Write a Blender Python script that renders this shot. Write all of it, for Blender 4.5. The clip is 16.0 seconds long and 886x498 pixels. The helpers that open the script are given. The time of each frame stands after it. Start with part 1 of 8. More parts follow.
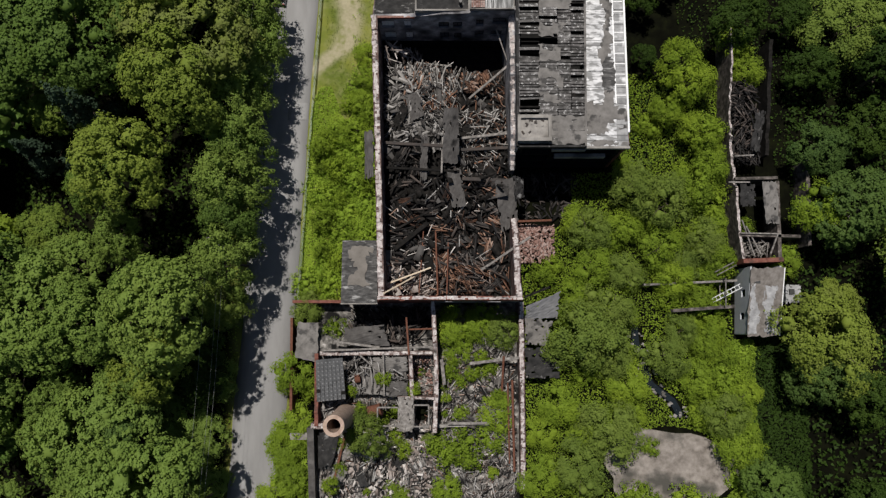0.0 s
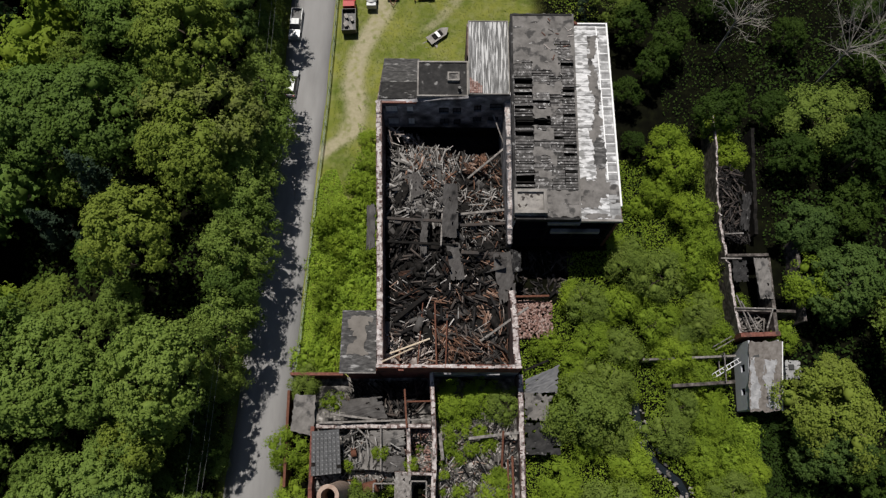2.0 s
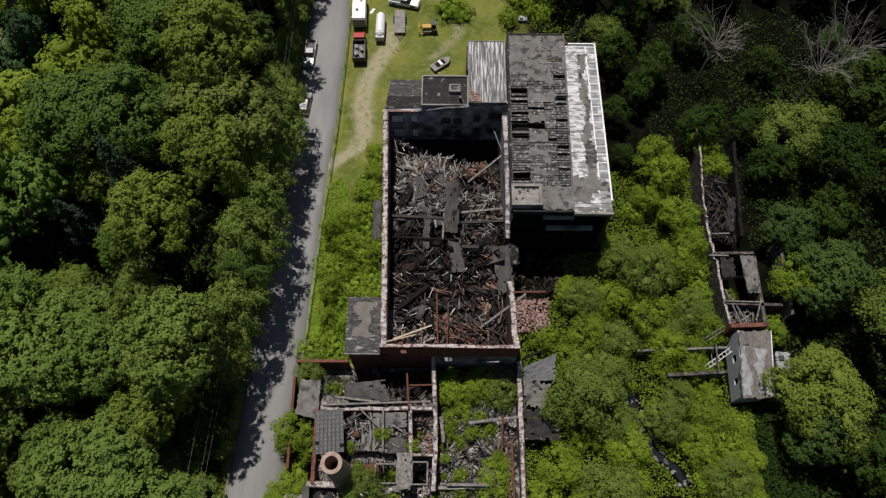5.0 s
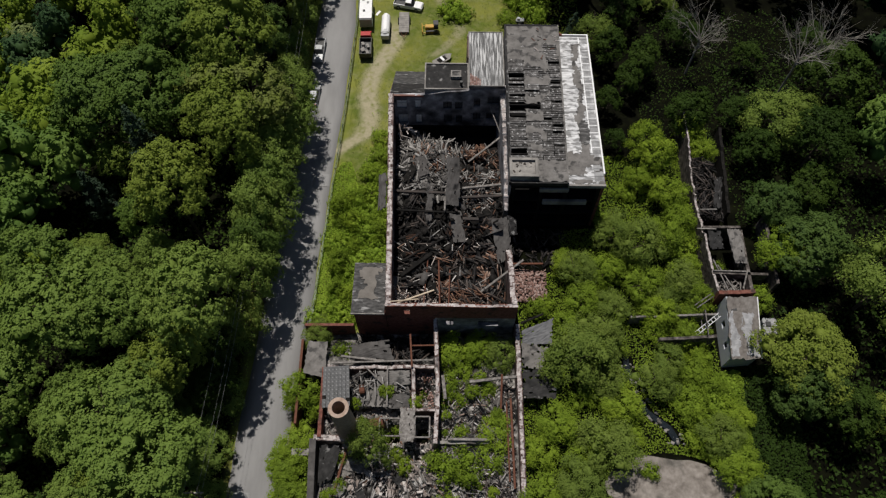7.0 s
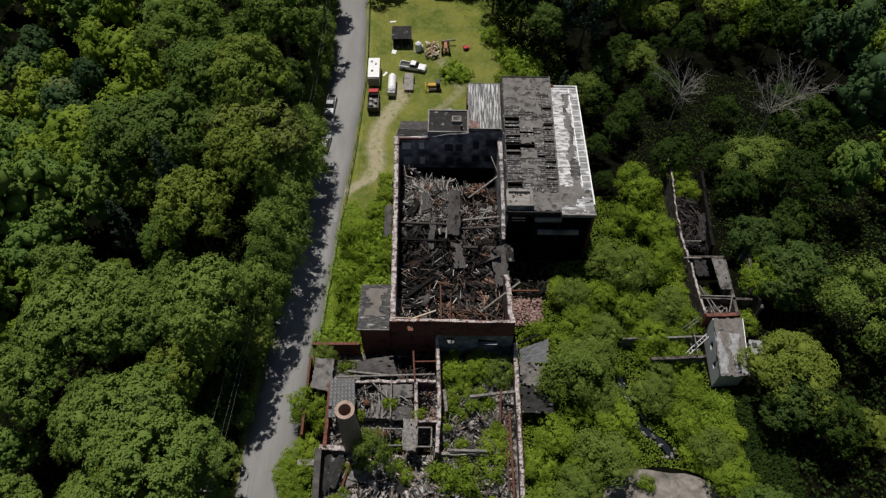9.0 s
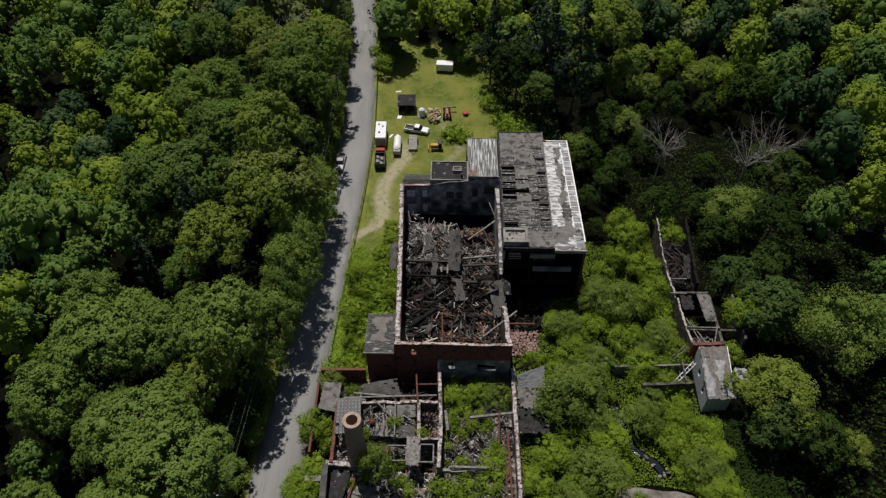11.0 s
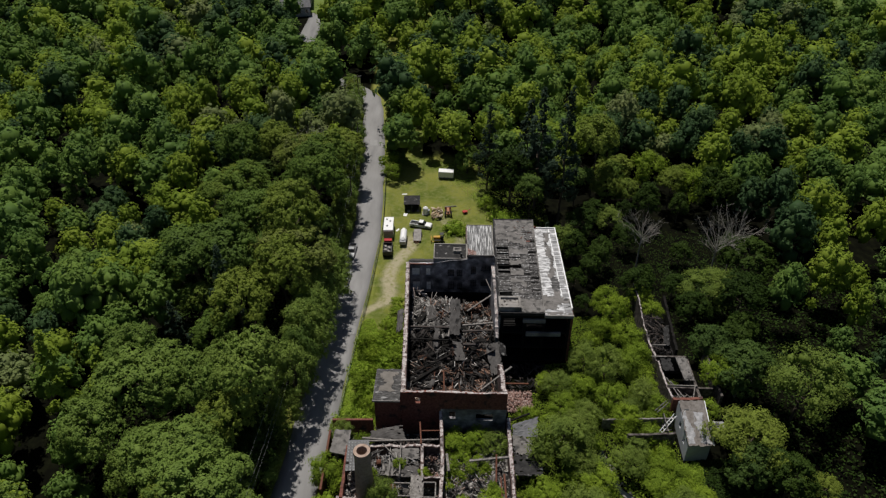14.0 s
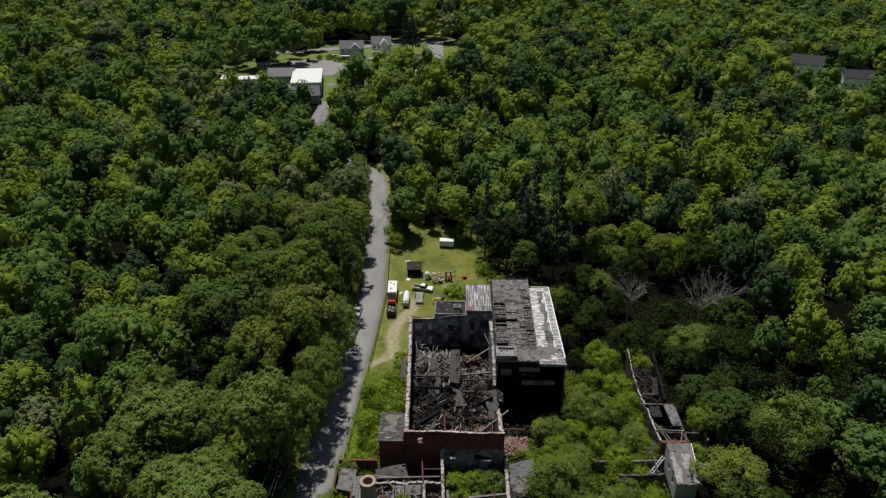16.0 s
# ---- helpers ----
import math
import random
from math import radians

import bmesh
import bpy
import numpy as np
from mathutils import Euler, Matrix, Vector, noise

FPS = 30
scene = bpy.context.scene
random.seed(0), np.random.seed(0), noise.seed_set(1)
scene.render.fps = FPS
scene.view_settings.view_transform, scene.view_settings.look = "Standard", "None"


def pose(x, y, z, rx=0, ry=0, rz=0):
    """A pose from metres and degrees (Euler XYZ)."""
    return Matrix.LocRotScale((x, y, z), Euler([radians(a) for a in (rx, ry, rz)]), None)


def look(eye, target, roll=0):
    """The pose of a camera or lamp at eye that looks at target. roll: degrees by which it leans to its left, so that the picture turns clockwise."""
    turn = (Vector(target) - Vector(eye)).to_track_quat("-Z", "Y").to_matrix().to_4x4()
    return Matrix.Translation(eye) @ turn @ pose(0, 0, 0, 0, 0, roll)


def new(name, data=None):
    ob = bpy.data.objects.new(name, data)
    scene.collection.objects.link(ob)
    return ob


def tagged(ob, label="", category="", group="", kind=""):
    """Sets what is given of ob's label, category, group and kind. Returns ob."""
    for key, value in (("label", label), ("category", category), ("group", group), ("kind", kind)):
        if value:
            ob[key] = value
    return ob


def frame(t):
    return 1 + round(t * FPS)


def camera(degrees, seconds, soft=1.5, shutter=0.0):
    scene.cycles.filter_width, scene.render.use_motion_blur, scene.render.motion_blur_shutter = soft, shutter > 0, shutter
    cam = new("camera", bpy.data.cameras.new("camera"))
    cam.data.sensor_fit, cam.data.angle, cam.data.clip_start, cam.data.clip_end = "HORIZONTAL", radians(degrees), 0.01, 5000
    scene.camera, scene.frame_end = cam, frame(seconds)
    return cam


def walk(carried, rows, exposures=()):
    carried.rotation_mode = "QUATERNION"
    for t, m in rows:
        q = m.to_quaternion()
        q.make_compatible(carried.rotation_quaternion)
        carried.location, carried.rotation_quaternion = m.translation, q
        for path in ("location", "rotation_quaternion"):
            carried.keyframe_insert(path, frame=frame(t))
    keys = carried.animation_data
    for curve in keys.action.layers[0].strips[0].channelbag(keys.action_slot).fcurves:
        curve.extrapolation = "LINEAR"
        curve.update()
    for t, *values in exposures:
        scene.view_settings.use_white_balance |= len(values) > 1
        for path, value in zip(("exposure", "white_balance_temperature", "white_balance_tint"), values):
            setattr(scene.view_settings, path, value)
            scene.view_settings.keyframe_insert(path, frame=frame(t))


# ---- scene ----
cam = camera(63.9, 16.0, soft=1.28)
METRES, EYE, TILT, LEAN, TURN = 95.0, 95.0, -83.3, 0.0, 0.0
ROWS = [
    (0.0, 0.0, 0.0, 0.0, 0.0, 0.0, 0.0),
    (0.5, -0.0008, -0.0025, -0.0207, -0.06, 2.42, -0.08),
    (1.0, -0.0013, -0.005, -0.0419, -0.12, 5.16, -0.14),
    (1.5, -0.0006, -0.0078, -0.0618, -0.12, 7.82, -0.21),
    (2.0, -0.0003, -0.0104, -0.083, -0.12, 10.43, -0.29),
    (2.5, 0.0006, -0.013, -0.1036, -0.09, 12.42, -0.39),
    (3.0, 0.0007, -0.016, -0.1283, -0.1, 14.26, -0.45),
    (3.5, 0.001, -0.019, -0.1549, -0.08, 15.69, -0.47),
    (4.0, 0.0013, -0.0225, -0.1827, -0.05, 16.71, -0.51),
    (4.5, 0.0009, -0.0258, -0.2116, -0.06, 17.41, -0.52),
    (7.0, -0.001, -0.0445, -0.3698, -0.09, 21.58, -0.62),
    (7.5, -0.0013, -0.0488, -0.4025, -0.11, 23.22, -0.65),
    (8.0, -0.0013, -0.053, -0.436, -0.11, 25.21, -0.7),
    (8.5, -0.0018, -0.0571, -0.4699, -0.14, 27.23, -0.73),
    (9.0, -0.0019, -0.0613, -0.5043, -0.14, 29.27, -0.74),
    (11.5, -0.0019, -0.0825, -0.6756, -0.17, 38.74, -0.88),
    (12.0, -0.0017, -0.0867, -0.7105, -0.19, 40.58, -0.91),
    (12.5, -0.0024, -0.0906, -0.7456, -0.23, 42.46, -0.92),
    (13.0, -0.0027, -0.0943, -0.7809, -0.27, 44.38, -0.95),
    (13.5, -0.0026, -0.0982, -0.8164, -0.3, 46.31, -0.98),
    (14.0, -0.003, -0.102, -0.8517, -0.34, 48.22, -1.0),
    (14.5, -0.0035, -0.106, -0.8869, -0.38, 50.12, -1.02),
    (15.0, -0.0032, -0.1101, -0.9223, -0.4, 51.97, -1.04),
    (15.5, -0.0035, -0.1133, -0.9577, -0.44, 53.83, -1.04),
    (16.0, -0.0035, -0.116, -0.9931, -0.46, 55.52, -1.06),
]
walk(cam, [(t, pose(0, 0, EYE, TILT, LEAN, TURN) @ pose(METRES * x, METRES * y, METRES * z, 90 + pitch, roll, yaw)) for t, x, y, z, yaw, pitch, roll in ROWS],
     exposures=[(0.0, -0.06), (3.0, -0.12), (8.0, -0.24), (12.0, -0.24), (16.0, -0.16)])

# ---- light ----
SUN_FROM = Vector((-0.14, 0.36, 1.0)).normalized()
world = bpy.data.worlds.new("sky")
scene.world = world
world.use_nodes = True
wn = world.node_tree.nodes
wn.clear()
sky = wn.new("ShaderNodeTexSky")
sky.sky_type = "NISHITA"
sky.sun_disc = False
sky.sun_elevation = math.asin(SUN_FROM.z)
sky.sun_rotation = math.atan2(SUN_FROM.x, SUN_FROM.y)
bg = wn.new("ShaderNodeBackground")
bg.inputs["Strength"].default_value = 0.05
wo = wn.new("ShaderNodeOutputWorld")
world.node_tree.links.new(sky.outputs[0], bg.inputs["Color"])
world.node_tree.links.new(bg.outputs[0], wo.inputs["Surface"])
sun_data = bpy.data.lights.new("sun", "SUN")
sun_data.energy, sun_data.angle, sun_data.color = 5.0, radians(0.55), (1.0, 0.95, 0.88)
sun = new("sun", sun_data)
sun.matrix_world = look(SUN_FROM * 300, (0, 0, 0))

# ---- materials ----


def mat(name, ramp, scale=1.0, detail=6.0, rough=0.85, metal=0.0, bump=0.0, bump_scale=20.0, spot=None, spot_scale=0.3, spot_lo=0.55, spot_hi=0.65,
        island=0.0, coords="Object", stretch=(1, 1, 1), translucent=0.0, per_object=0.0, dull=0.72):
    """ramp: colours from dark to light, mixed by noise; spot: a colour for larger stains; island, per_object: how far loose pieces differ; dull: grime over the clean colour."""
    m = bpy.data.materials.new(name)
    m.use_nodes = True
    nt = m.node_tree
    n, l = nt.nodes, nt.links
    bs = n["Principled BSDF"]
    bs.inputs["Roughness"].default_value, bs.inputs["Metallic"].default_value = rough, metal
    if rough >= 0.75:
        bs.inputs["Specular IOR Level"].default_value = 0.12
    tc = n.new("ShaderNodeTexCoord")
    mp = n.new("ShaderNodeMapping")
    mp.inputs["Scale"].default_value = stretch
    if coords == "World":
        geo_in = n.new("ShaderNodeNewGeometry")
        l.new(geo_in.outputs["Position"], mp.inputs["Vector"])
    else:
        l.new(tc.outputs[coords], mp.inputs["Vector"])
    nz = n.new("ShaderNodeTexNoise")
    nz.inputs["Scale"].default_value, nz.inputs["Detail"].default_value, nz.inputs["Roughness"].default_value = scale, detail, 0.6
    l.new(mp.outputs[0], nz.inputs["Vector"])
    fac = nz.outputs["Fac"]
    spread = n.new("ShaderNodeMapRange")
    spread.inputs["From Min"].default_value, spread.inputs["From Max"].default_value = 0.28, 0.72
    l.new(fac, spread.inputs["Value"])
    fac = spread.outputs[0]
    for amount, node, out in ((island, "ShaderNodeNewGeometry", "Random Per Island"), (per_object, "ShaderNodeObjectInfo", "Random")):
        if amount:
            src = n.new(node)
            mx = n.new("ShaderNodeMix")
            mx.data_type = "FLOAT"
            mx.inputs[0].default_value = amount
            l.new(fac, mx.inputs[2])
            l.new(src.outputs[out], mx.inputs[3])
            fac = mx.outputs[0]
    cr = n.new("ShaderNodeValToRGB")
    els = cr.color_ramp.elements
    while len(els) < len(ramp):
        els.new(0.5)
    for i, c in enumerate(ramp):
        els[i].position = i / max(1, len(ramp) - 1)
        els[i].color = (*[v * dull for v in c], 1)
    l.new(fac, cr.inputs[0])
    col = cr.outputs[0]
    if spot:
        n2 = n.new("ShaderNodeTexNoise")
        n2.inputs["Scale"].default_value, n2.inputs["Detail"].default_value = spot_scale, 5
        l.new(mp.outputs[0], n2.inputs["Vector"])
        mr = n.new("ShaderNodeMapRange")
        mr.inputs["From Min"].default_value, mr.inputs["From Max"].default_value = spot_lo, spot_hi
        l.new(n2.outputs["Fac"], mr.inputs["Value"])
        mc = n.new("ShaderNodeMix")
        mc.data_type = "RGBA"
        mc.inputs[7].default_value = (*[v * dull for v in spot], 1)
        l.new(mr.outputs[0], mc.inputs[0])
        l.new(col, mc.inputs[6])
        col = mc.outputs[2]
    l.new(col, bs.inputs["Base Color"])
    if bump:
        n3 = n.new("ShaderNodeTexNoise")
        n3.inputs["Scale"].default_value, n3.inputs["Detail"].default_value = bump_scale, 4
        l.new(mp.outputs[0], n3.inputs["Vector"])
        bp = n.new("ShaderNodeBump")
        bp.inputs["Strength"].default_value = bump
        bp.inputs["Distance"].default_value = 0.05
        l.new(n3.outputs["Fac"], bp.inputs["Height"])
        l.new(bp.outputs[0], bs.inputs["Normal"])
    if translucent:
        tr = n.new("ShaderNodeBsdfTranslucent")
        ms = n.new("ShaderNodeMixShader")
        ms.inputs[0].default_value = translucent
        l.new(col, tr.inputs["Color"])
        l.new(bs.outputs[0], ms.inputs[1])
        l.new(tr.outputs[0], ms.inputs[2])
        l.new(ms.outputs[0], n["Material Output"].inputs["Surface"])
    return m


def leaf_mat(name, ramp, tint_scale=0.11, rough=0.55, per_object=0.0, island=0.22):
    """Foliage: tone changes from tree to tree and from leaf to leaf."""
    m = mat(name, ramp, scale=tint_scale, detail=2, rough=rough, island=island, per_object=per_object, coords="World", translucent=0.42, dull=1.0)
    m.node_tree.nodes["Principled BSDF"].inputs["Specular IOR Level"].default_value = 0.06
    return m


M_LEAF = leaf_mat("oak_leaves", [(0.0539, 0.0999, 0.0274), (0.0920, 0.1469, 0.0357), (0.1306, 0.2056, 0.0381), (0.1842, 0.2424, 0.0422), (0.2149, 0.2717, 0.0462), (0.1611, 0.1836, 0.0631)], 0.4, per_object=0.8, island=0.12)
# darker leaf ramp with shade put into the colour, for shaded plants
M_LEAF_DARK = leaf_mat("shade_toned_leaves", [(0.0262, 0.0498, 0.0100), (0.0428, 0.0775, 0.0141), (0.0654, 0.1052, 0.0180)], 0.4, per_object=0.6, island=0.15)
M_LEAF_LIGHT = leaf_mat("young_leaves", [(0.1212, 0.1803, 0.0231), (0.2019, 0.2897, 0.0306), (0.2827, 0.3735, 0.0382)], 0.3, per_object=0.4)
M_LEAF_OLIVE = leaf_mat("birch_leaves", [(0.1133, 0.1690, 0.0378), (0.1664, 0.2298, 0.0445), (0.2063, 0.2636, 0.0568)], 0.3, per_object=0.4)
M_LEAF_VINE = leaf_mat("vine_leaves", [(0.1762, 0.2710, 0.0323), (0.2575, 0.3696, 0.0430), (0.3524, 0.4558, 0.0591)], 0.5)
M_NEEDLE = leaf_mat("needles", [(0.0366, 0.0600, 0.0384), (0.0574, 0.0900, 0.0524)], 0.2)
M_FAR = leaf_mat("far_leaves", [(0.0836, 0.1536, 0.0400), (0.1301, 0.2132, 0.0451), (0.1765, 0.2559, 0.0502)], 0.1, island=0.06)
M_FAR_YELLOW = leaf_mat("far_yellow_leaves", [(0.1493, 0.2208, 0.0269), (0.2073, 0.2817, 0.0336), (0.2571, 0.3274, 0.0447)], 0.1, island=0.06)
M_FAR_DARK = leaf_mat("far_dark_leaves", [(0.0365, 0.0761, 0.0313), (0.0580, 0.1066, 0.0403), (0.0829, 0.1371, 0.0447)], 0.1, island=0.06)
M_FAR_OLIVE = leaf_mat("far_olive_leaves", [(0.1460, 0.1843, 0.0737), (0.1824, 0.2262, 0.0836), (0.2280, 0.2513, 0.0985)], 0.1, island=0.06)
M_LEAF_SAGE = leaf_mat("sage_leaves", [(0.1341, 0.2080, 0.0443), (0.1788, 0.2567, 0.0544), (0.2235, 0.2982, 0.0643)], 0.4, per_object=0.5, island=0.12)
M_BARK = mat("bark", [(0.06, 0.045, 0.035), (0.16, 0.13, 0.1)], 3, bump=0.4, stretch=(3, 3, 0.5))
M_DEAD = mat("dead_wood", [(0.25, 0.23, 0.2), (0.45, 0.42, 0.38)], 2)
M_ASPHALT = mat("asphalt", [(0.2210, 0.2184, 0.2184), (0.2860, 0.2821, 0.2795), (0.3380, 0.3341, 0.3315)], 0.35, rough=0.9, bump=0.15, bump_scale=30, spot=(0.3510, 0.3484, 0.3445), spot_scale=0.08, stretch=(1, 0.2, 1))
M_PATCH = mat("asphalt_patch", [(0.3, 0.3, 0.3), (0.36, 0.355, 0.35)], 1.2, rough=0.9)
M_WOOD_GREY = mat("weathered_wood", [(0.04, 0.037, 0.034), (0.13, 0.12, 0.11), (0.27, 0.25, 0.235), (0.42, 0.4, 0.38)], 2.2, island=0.3, detail=8, stretch=(1, 1, 1))
M_RUBBLE = mat("charred_timber", [(0.008, 0.008, 0.008), (0.013, 0.012, 0.012), (0.02, 0.019, 0.019), (0.03, 0.028, 0.028), (0.055, 0.05, 0.048), (0.1, 0.08, 0.07), (0.22, 0.2, 0.19)], 1.2, island=0.8)
M_LATH = mat("weathered_laths", [(0.02, 0.019, 0.018), (0.06, 0.054, 0.05), (0.13, 0.12, 0.112), (0.25, 0.235, 0.22), (0.42, 0.4, 0.385), (0.75, 0.73, 0.71)], 1.6, island=0.78, spot=(0.02, 0.019, 0.019), spot_scale=0.32, spot_lo=0.56, spot_hi=0.66)
M_BURNT_BROWN = mat("scorched_timber", [(0.02, 0.014, 0.012), (0.07, 0.042, 0.032), (0.17, 0.09, 0.06), (0.27, 0.15, 0.1), (0.46, 0.37, 0.32)], 1.2, island=0.8, spot=(0.02, 0.019, 0.019), spot_scale=0.32, spot_lo=0.56, spot_hi=0.66)
M_CHAR = mat("charred_heap", [(0.005, 0.005, 0.005), (0.013, 0.012, 0.011), (0.03, 0.026, 0.024)], 1.5, bump=0.5, bump_scale=5)
M_TAR = mat("roofing_felt", [(0.018, 0.018, 0.018), (0.034, 0.033, 0.033), (0.06, 0.058, 0.057)], 1.1, detail=9, rough=0.75, spot=(0.26, 0.255, 0.25), spot_scale=0.9, spot_lo=0.61, spot_hi=0.7)
M_PANEL = mat("fallen_felt", [(0.06, 0.055, 0.053), (0.1, 0.094, 0.09), (0.15, 0.141, 0.136)], 0.9, detail=8, rough=0.75, spot=(0.025, 0.024, 0.024), spot_scale=0.5, spot_lo=0.6, spot_hi=0.7)
M_SILVER_WOOD = mat("silvered_boards", [(0.018, 0.017, 0.016), (0.06, 0.056, 0.053), (0.14, 0.132, 0.126), (0.25, 0.238, 0.228), (0.36, 0.344, 0.33), (0.58, 0.56, 0.545)], 1.5, detail=8, island=0.82, spot=(0.02, 0.019, 0.019), spot_scale=0.4, spot_lo=0.56, spot_hi=0.65)
M_TAR_GREY = mat("grey_membrane", [(0.12, 0.113, 0.107), (0.2, 0.188, 0.178), (0.27, 0.255, 0.242)], 0.8, detail=10, rough=0.8, spot=(0.075, 0.072, 0.07), spot_scale=0.7, spot_lo=0.55, spot_hi=0.63)
M_STREAK_ROOF = mat("streaked_roof", [(0.02, 0.02, 0.02), (0.045, 0.045, 0.045), (0.1, 0.1, 0.1), (0.3, 0.3, 0.3), (0.62, 0.62, 0.62)], 1.0, detail=10, rough=0.6, spot=(0.6, 0.6, 0.6), spot_scale=0.7, spot_lo=0.53, spot_hi=0.6, stretch=(6.0, 0.34, 1))
M_BRICK = mat("red_brick", [(0.12, 0.045, 0.035), (0.21, 0.085, 0.065), (0.28, 0.13, 0.1)], 2.5, bump=0.3, bump_scale=8, spot=(0.06, 0.045, 0.04), spot_scale=0.5)
M_BRICK_TOP = mat("broken_brick", [(0.14, 0.11, 0.105), (0.36, 0.3, 0.29), (0.54, 0.48, 0.465), (0.66, 0.62, 0.6), (0.8, 0.77, 0.75)], 2.2, detail=8, bump=0.6, bump_scale=5, per_object=0.12, coords="World", spot=(0.1, 0.085, 0.08), spot_scale=1.3, spot_lo=0.54, spot_hi=0.68)
M_OLDBRICK = mat("sooty_brick", [(0.06, 0.045, 0.042), (0.15, 0.1, 0.09), (0.26, 0.2, 0.185)], 1.6, bump=0.3, bump_scale=8, spot=(0.35, 0.31, 0.3), spot_scale=0.5, spot_lo=0.56, spot_hi=0.7)
M_SOOT_WALL = mat("sooty_plaster", [(0.11, 0.107, 0.115), (0.25, 0.243, 0.258), (0.42, 0.41, 0.425), (0.68, 0.66, 0.67)], 0.7, bump=0.2, spot=(0.04, 0.039, 0.04), spot_scale=0.22, spot_lo=0.46, spot_hi=0.66)
M_ASH = mat("ash_and_mortar", [(0.016, 0.015, 0.015), (0.1, 0.094, 0.088), (0.28, 0.262, 0.245), (0.6, 0.57, 0.545)], 1.3, detail=9, spot=(0.01, 0.0095, 0.0095), spot_scale=0.35, spot_lo=0.54, spot_hi=0.62, bump=0.5, bump_scale=4)
M_SLATE = mat("dark_slate", [(0.04, 0.041, 0.044), (0.075, 0.077, 0.081), (0.12, 0.122, 0.128)], 2.5, rough=0.6, per_object=0.4, spot=(0.34, 0.34, 0.345), spot_scale=3.2, spot_lo=0.6, spot_hi=0.68)
M_STREAK_TAR = mat("streaked_tar", [(0.03, 0.03, 0.03), (0.08, 0.078, 0.077), (0.18, 0.175, 0.17)], 2.0, detail=10, rough=0.75, spot=(0.36, 0.355, 0.35), spot_scale=1.3, spot_lo=0.58, spot_hi=0.66, stretch=(0.5, 1.4, 1))
M_CONCRETE = mat("concrete", [(0.2, 0.19, 0.18), (0.32, 0.3, 0.28), (0.42, 0.4, 0.37)], 1.2, bump=0.2, spot=(0.14, 0.13, 0.12), spot_scale=0.3)
# near-black ramp that paints the shade of rooms onto their surfaces
M_DARK = mat("interior_shade", [(0.006, 0.006, 0.006), (0.016, 0.0155, 0.015)], 1.0)
M_RUST = mat("rusty_iron", [(0.1, 0.04, 0.025), (0.2, 0.09, 0.06)], 3, rough=0.8)
M_STACK = mat("tan_brick", [(0.32, 0.22, 0.17), (0.46, 0.34, 0.27), (0.55, 0.43, 0.36)], 2.0, bump=0.3, bump_scale=9)
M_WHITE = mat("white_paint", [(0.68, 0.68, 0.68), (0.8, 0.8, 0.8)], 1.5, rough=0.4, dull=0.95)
M_GLASS = mat("dark_glass", [(0.02, 0.022, 0.025), (0.03, 0.033, 0.038)], 1, rough=0.08)
M_TYRE = mat("tyre_rubber", [(0.015, 0.015, 0.015), (0.03, 0.03, 0.03)], 4, rough=0.9)
M_SILVER = mat("silver_paint", [(0.34, 0.35, 0.36), (0.42, 0.43, 0.44)], 2, rough=0.42, metal=0.3)
M_RED = mat("red_paint", [(0.45, 0.03, 0.03), (0.55, 0.05, 0.045)], 2, rough=0.4)
M_YELLOW = mat("yellow_paint", [(0.55, 0.3, 0.02), (0.65, 0.38, 0.04)], 3, rough=0.5, spot=(0.3, 0.15, 0.04), spot_scale=2)
M_ORANGE = mat("faded_orange", [(0.35, 0.13, 0.06), (0.45, 0.2, 0.1)], 3, rough=0.6)
M_BLACK = mat("black_steel", [(0.02, 0.02, 0.02), (0.04, 0.04, 0.04)], 2, rough=0.5)
M_GREYMETAL = mat("grey_metal", [(0.3, 0.3, 0.3), (0.42, 0.42, 0.42)], 2, rough=0.5, metal=0.4)
M_SHINGLE = mat("grey_shingle", [(0.17, 0.17, 0.18), (0.27, 0.27, 0.28)], 1.0, rough=0.85)
M_SHINGLE_DARK = mat("dark_shingle", [(0.06, 0.06, 0.07), (0.1, 0.1, 0.11)], 1.0, rough=0.85)
M_SIDING = mat("pale_siding", [(0.4, 0.42, 0.45), (0.5, 0.52, 0.55)], 1.0, rough=0.7)
M_PLANK = mat("new_timber", [(0.3, 0.2, 0.12), (0.55, 0.42, 0.28), (0.8, 0.72, 0.6)], 2, island=0.8)
M_RUBBLE_BRICK = mat("brick_rubble", [(0.16, 0.08, 0.065), (0.34, 0.21, 0.18), (0.5, 0.4, 0.37)], 2, island=0.7)

# ---- mesh tools ----


def np_mesh(name, verts, quads, material=None, tris=None):
    """A mesh from arrays of corners and faces."""
    verts = np.asarray(verts, np.float32).reshape(-1, 3)
    quads = np.asarray(quads, np.int32).reshape(-1, 4)
    tris = np.zeros((0, 3), np.int32) if tris is None else np.asarray(tris, np.int32).reshape(-1, 3)
    me = bpy.data.meshes.new(name)
    me.vertices.add(len(verts))
    me.vertices.foreach_set("co", verts.ravel())
    loops = np.concatenate([quads.ravel(), tris.ravel()])
    me.loops.add(len(loops))
    me.loops.foreach_set("vertex_index", loops)
    me.polygons.add(len(quads) + len(tris))
    starts = np.concatenate([np.arange(len(quads)) * 4, len(quads) * 4 + np.arange(len(tris)) * 3])
    me.polygons.foreach_set("loop_start", starts.astype(np.int32))
    me.update(calc_edges=True)
    if material:
        me.materials.append(material)
    return me


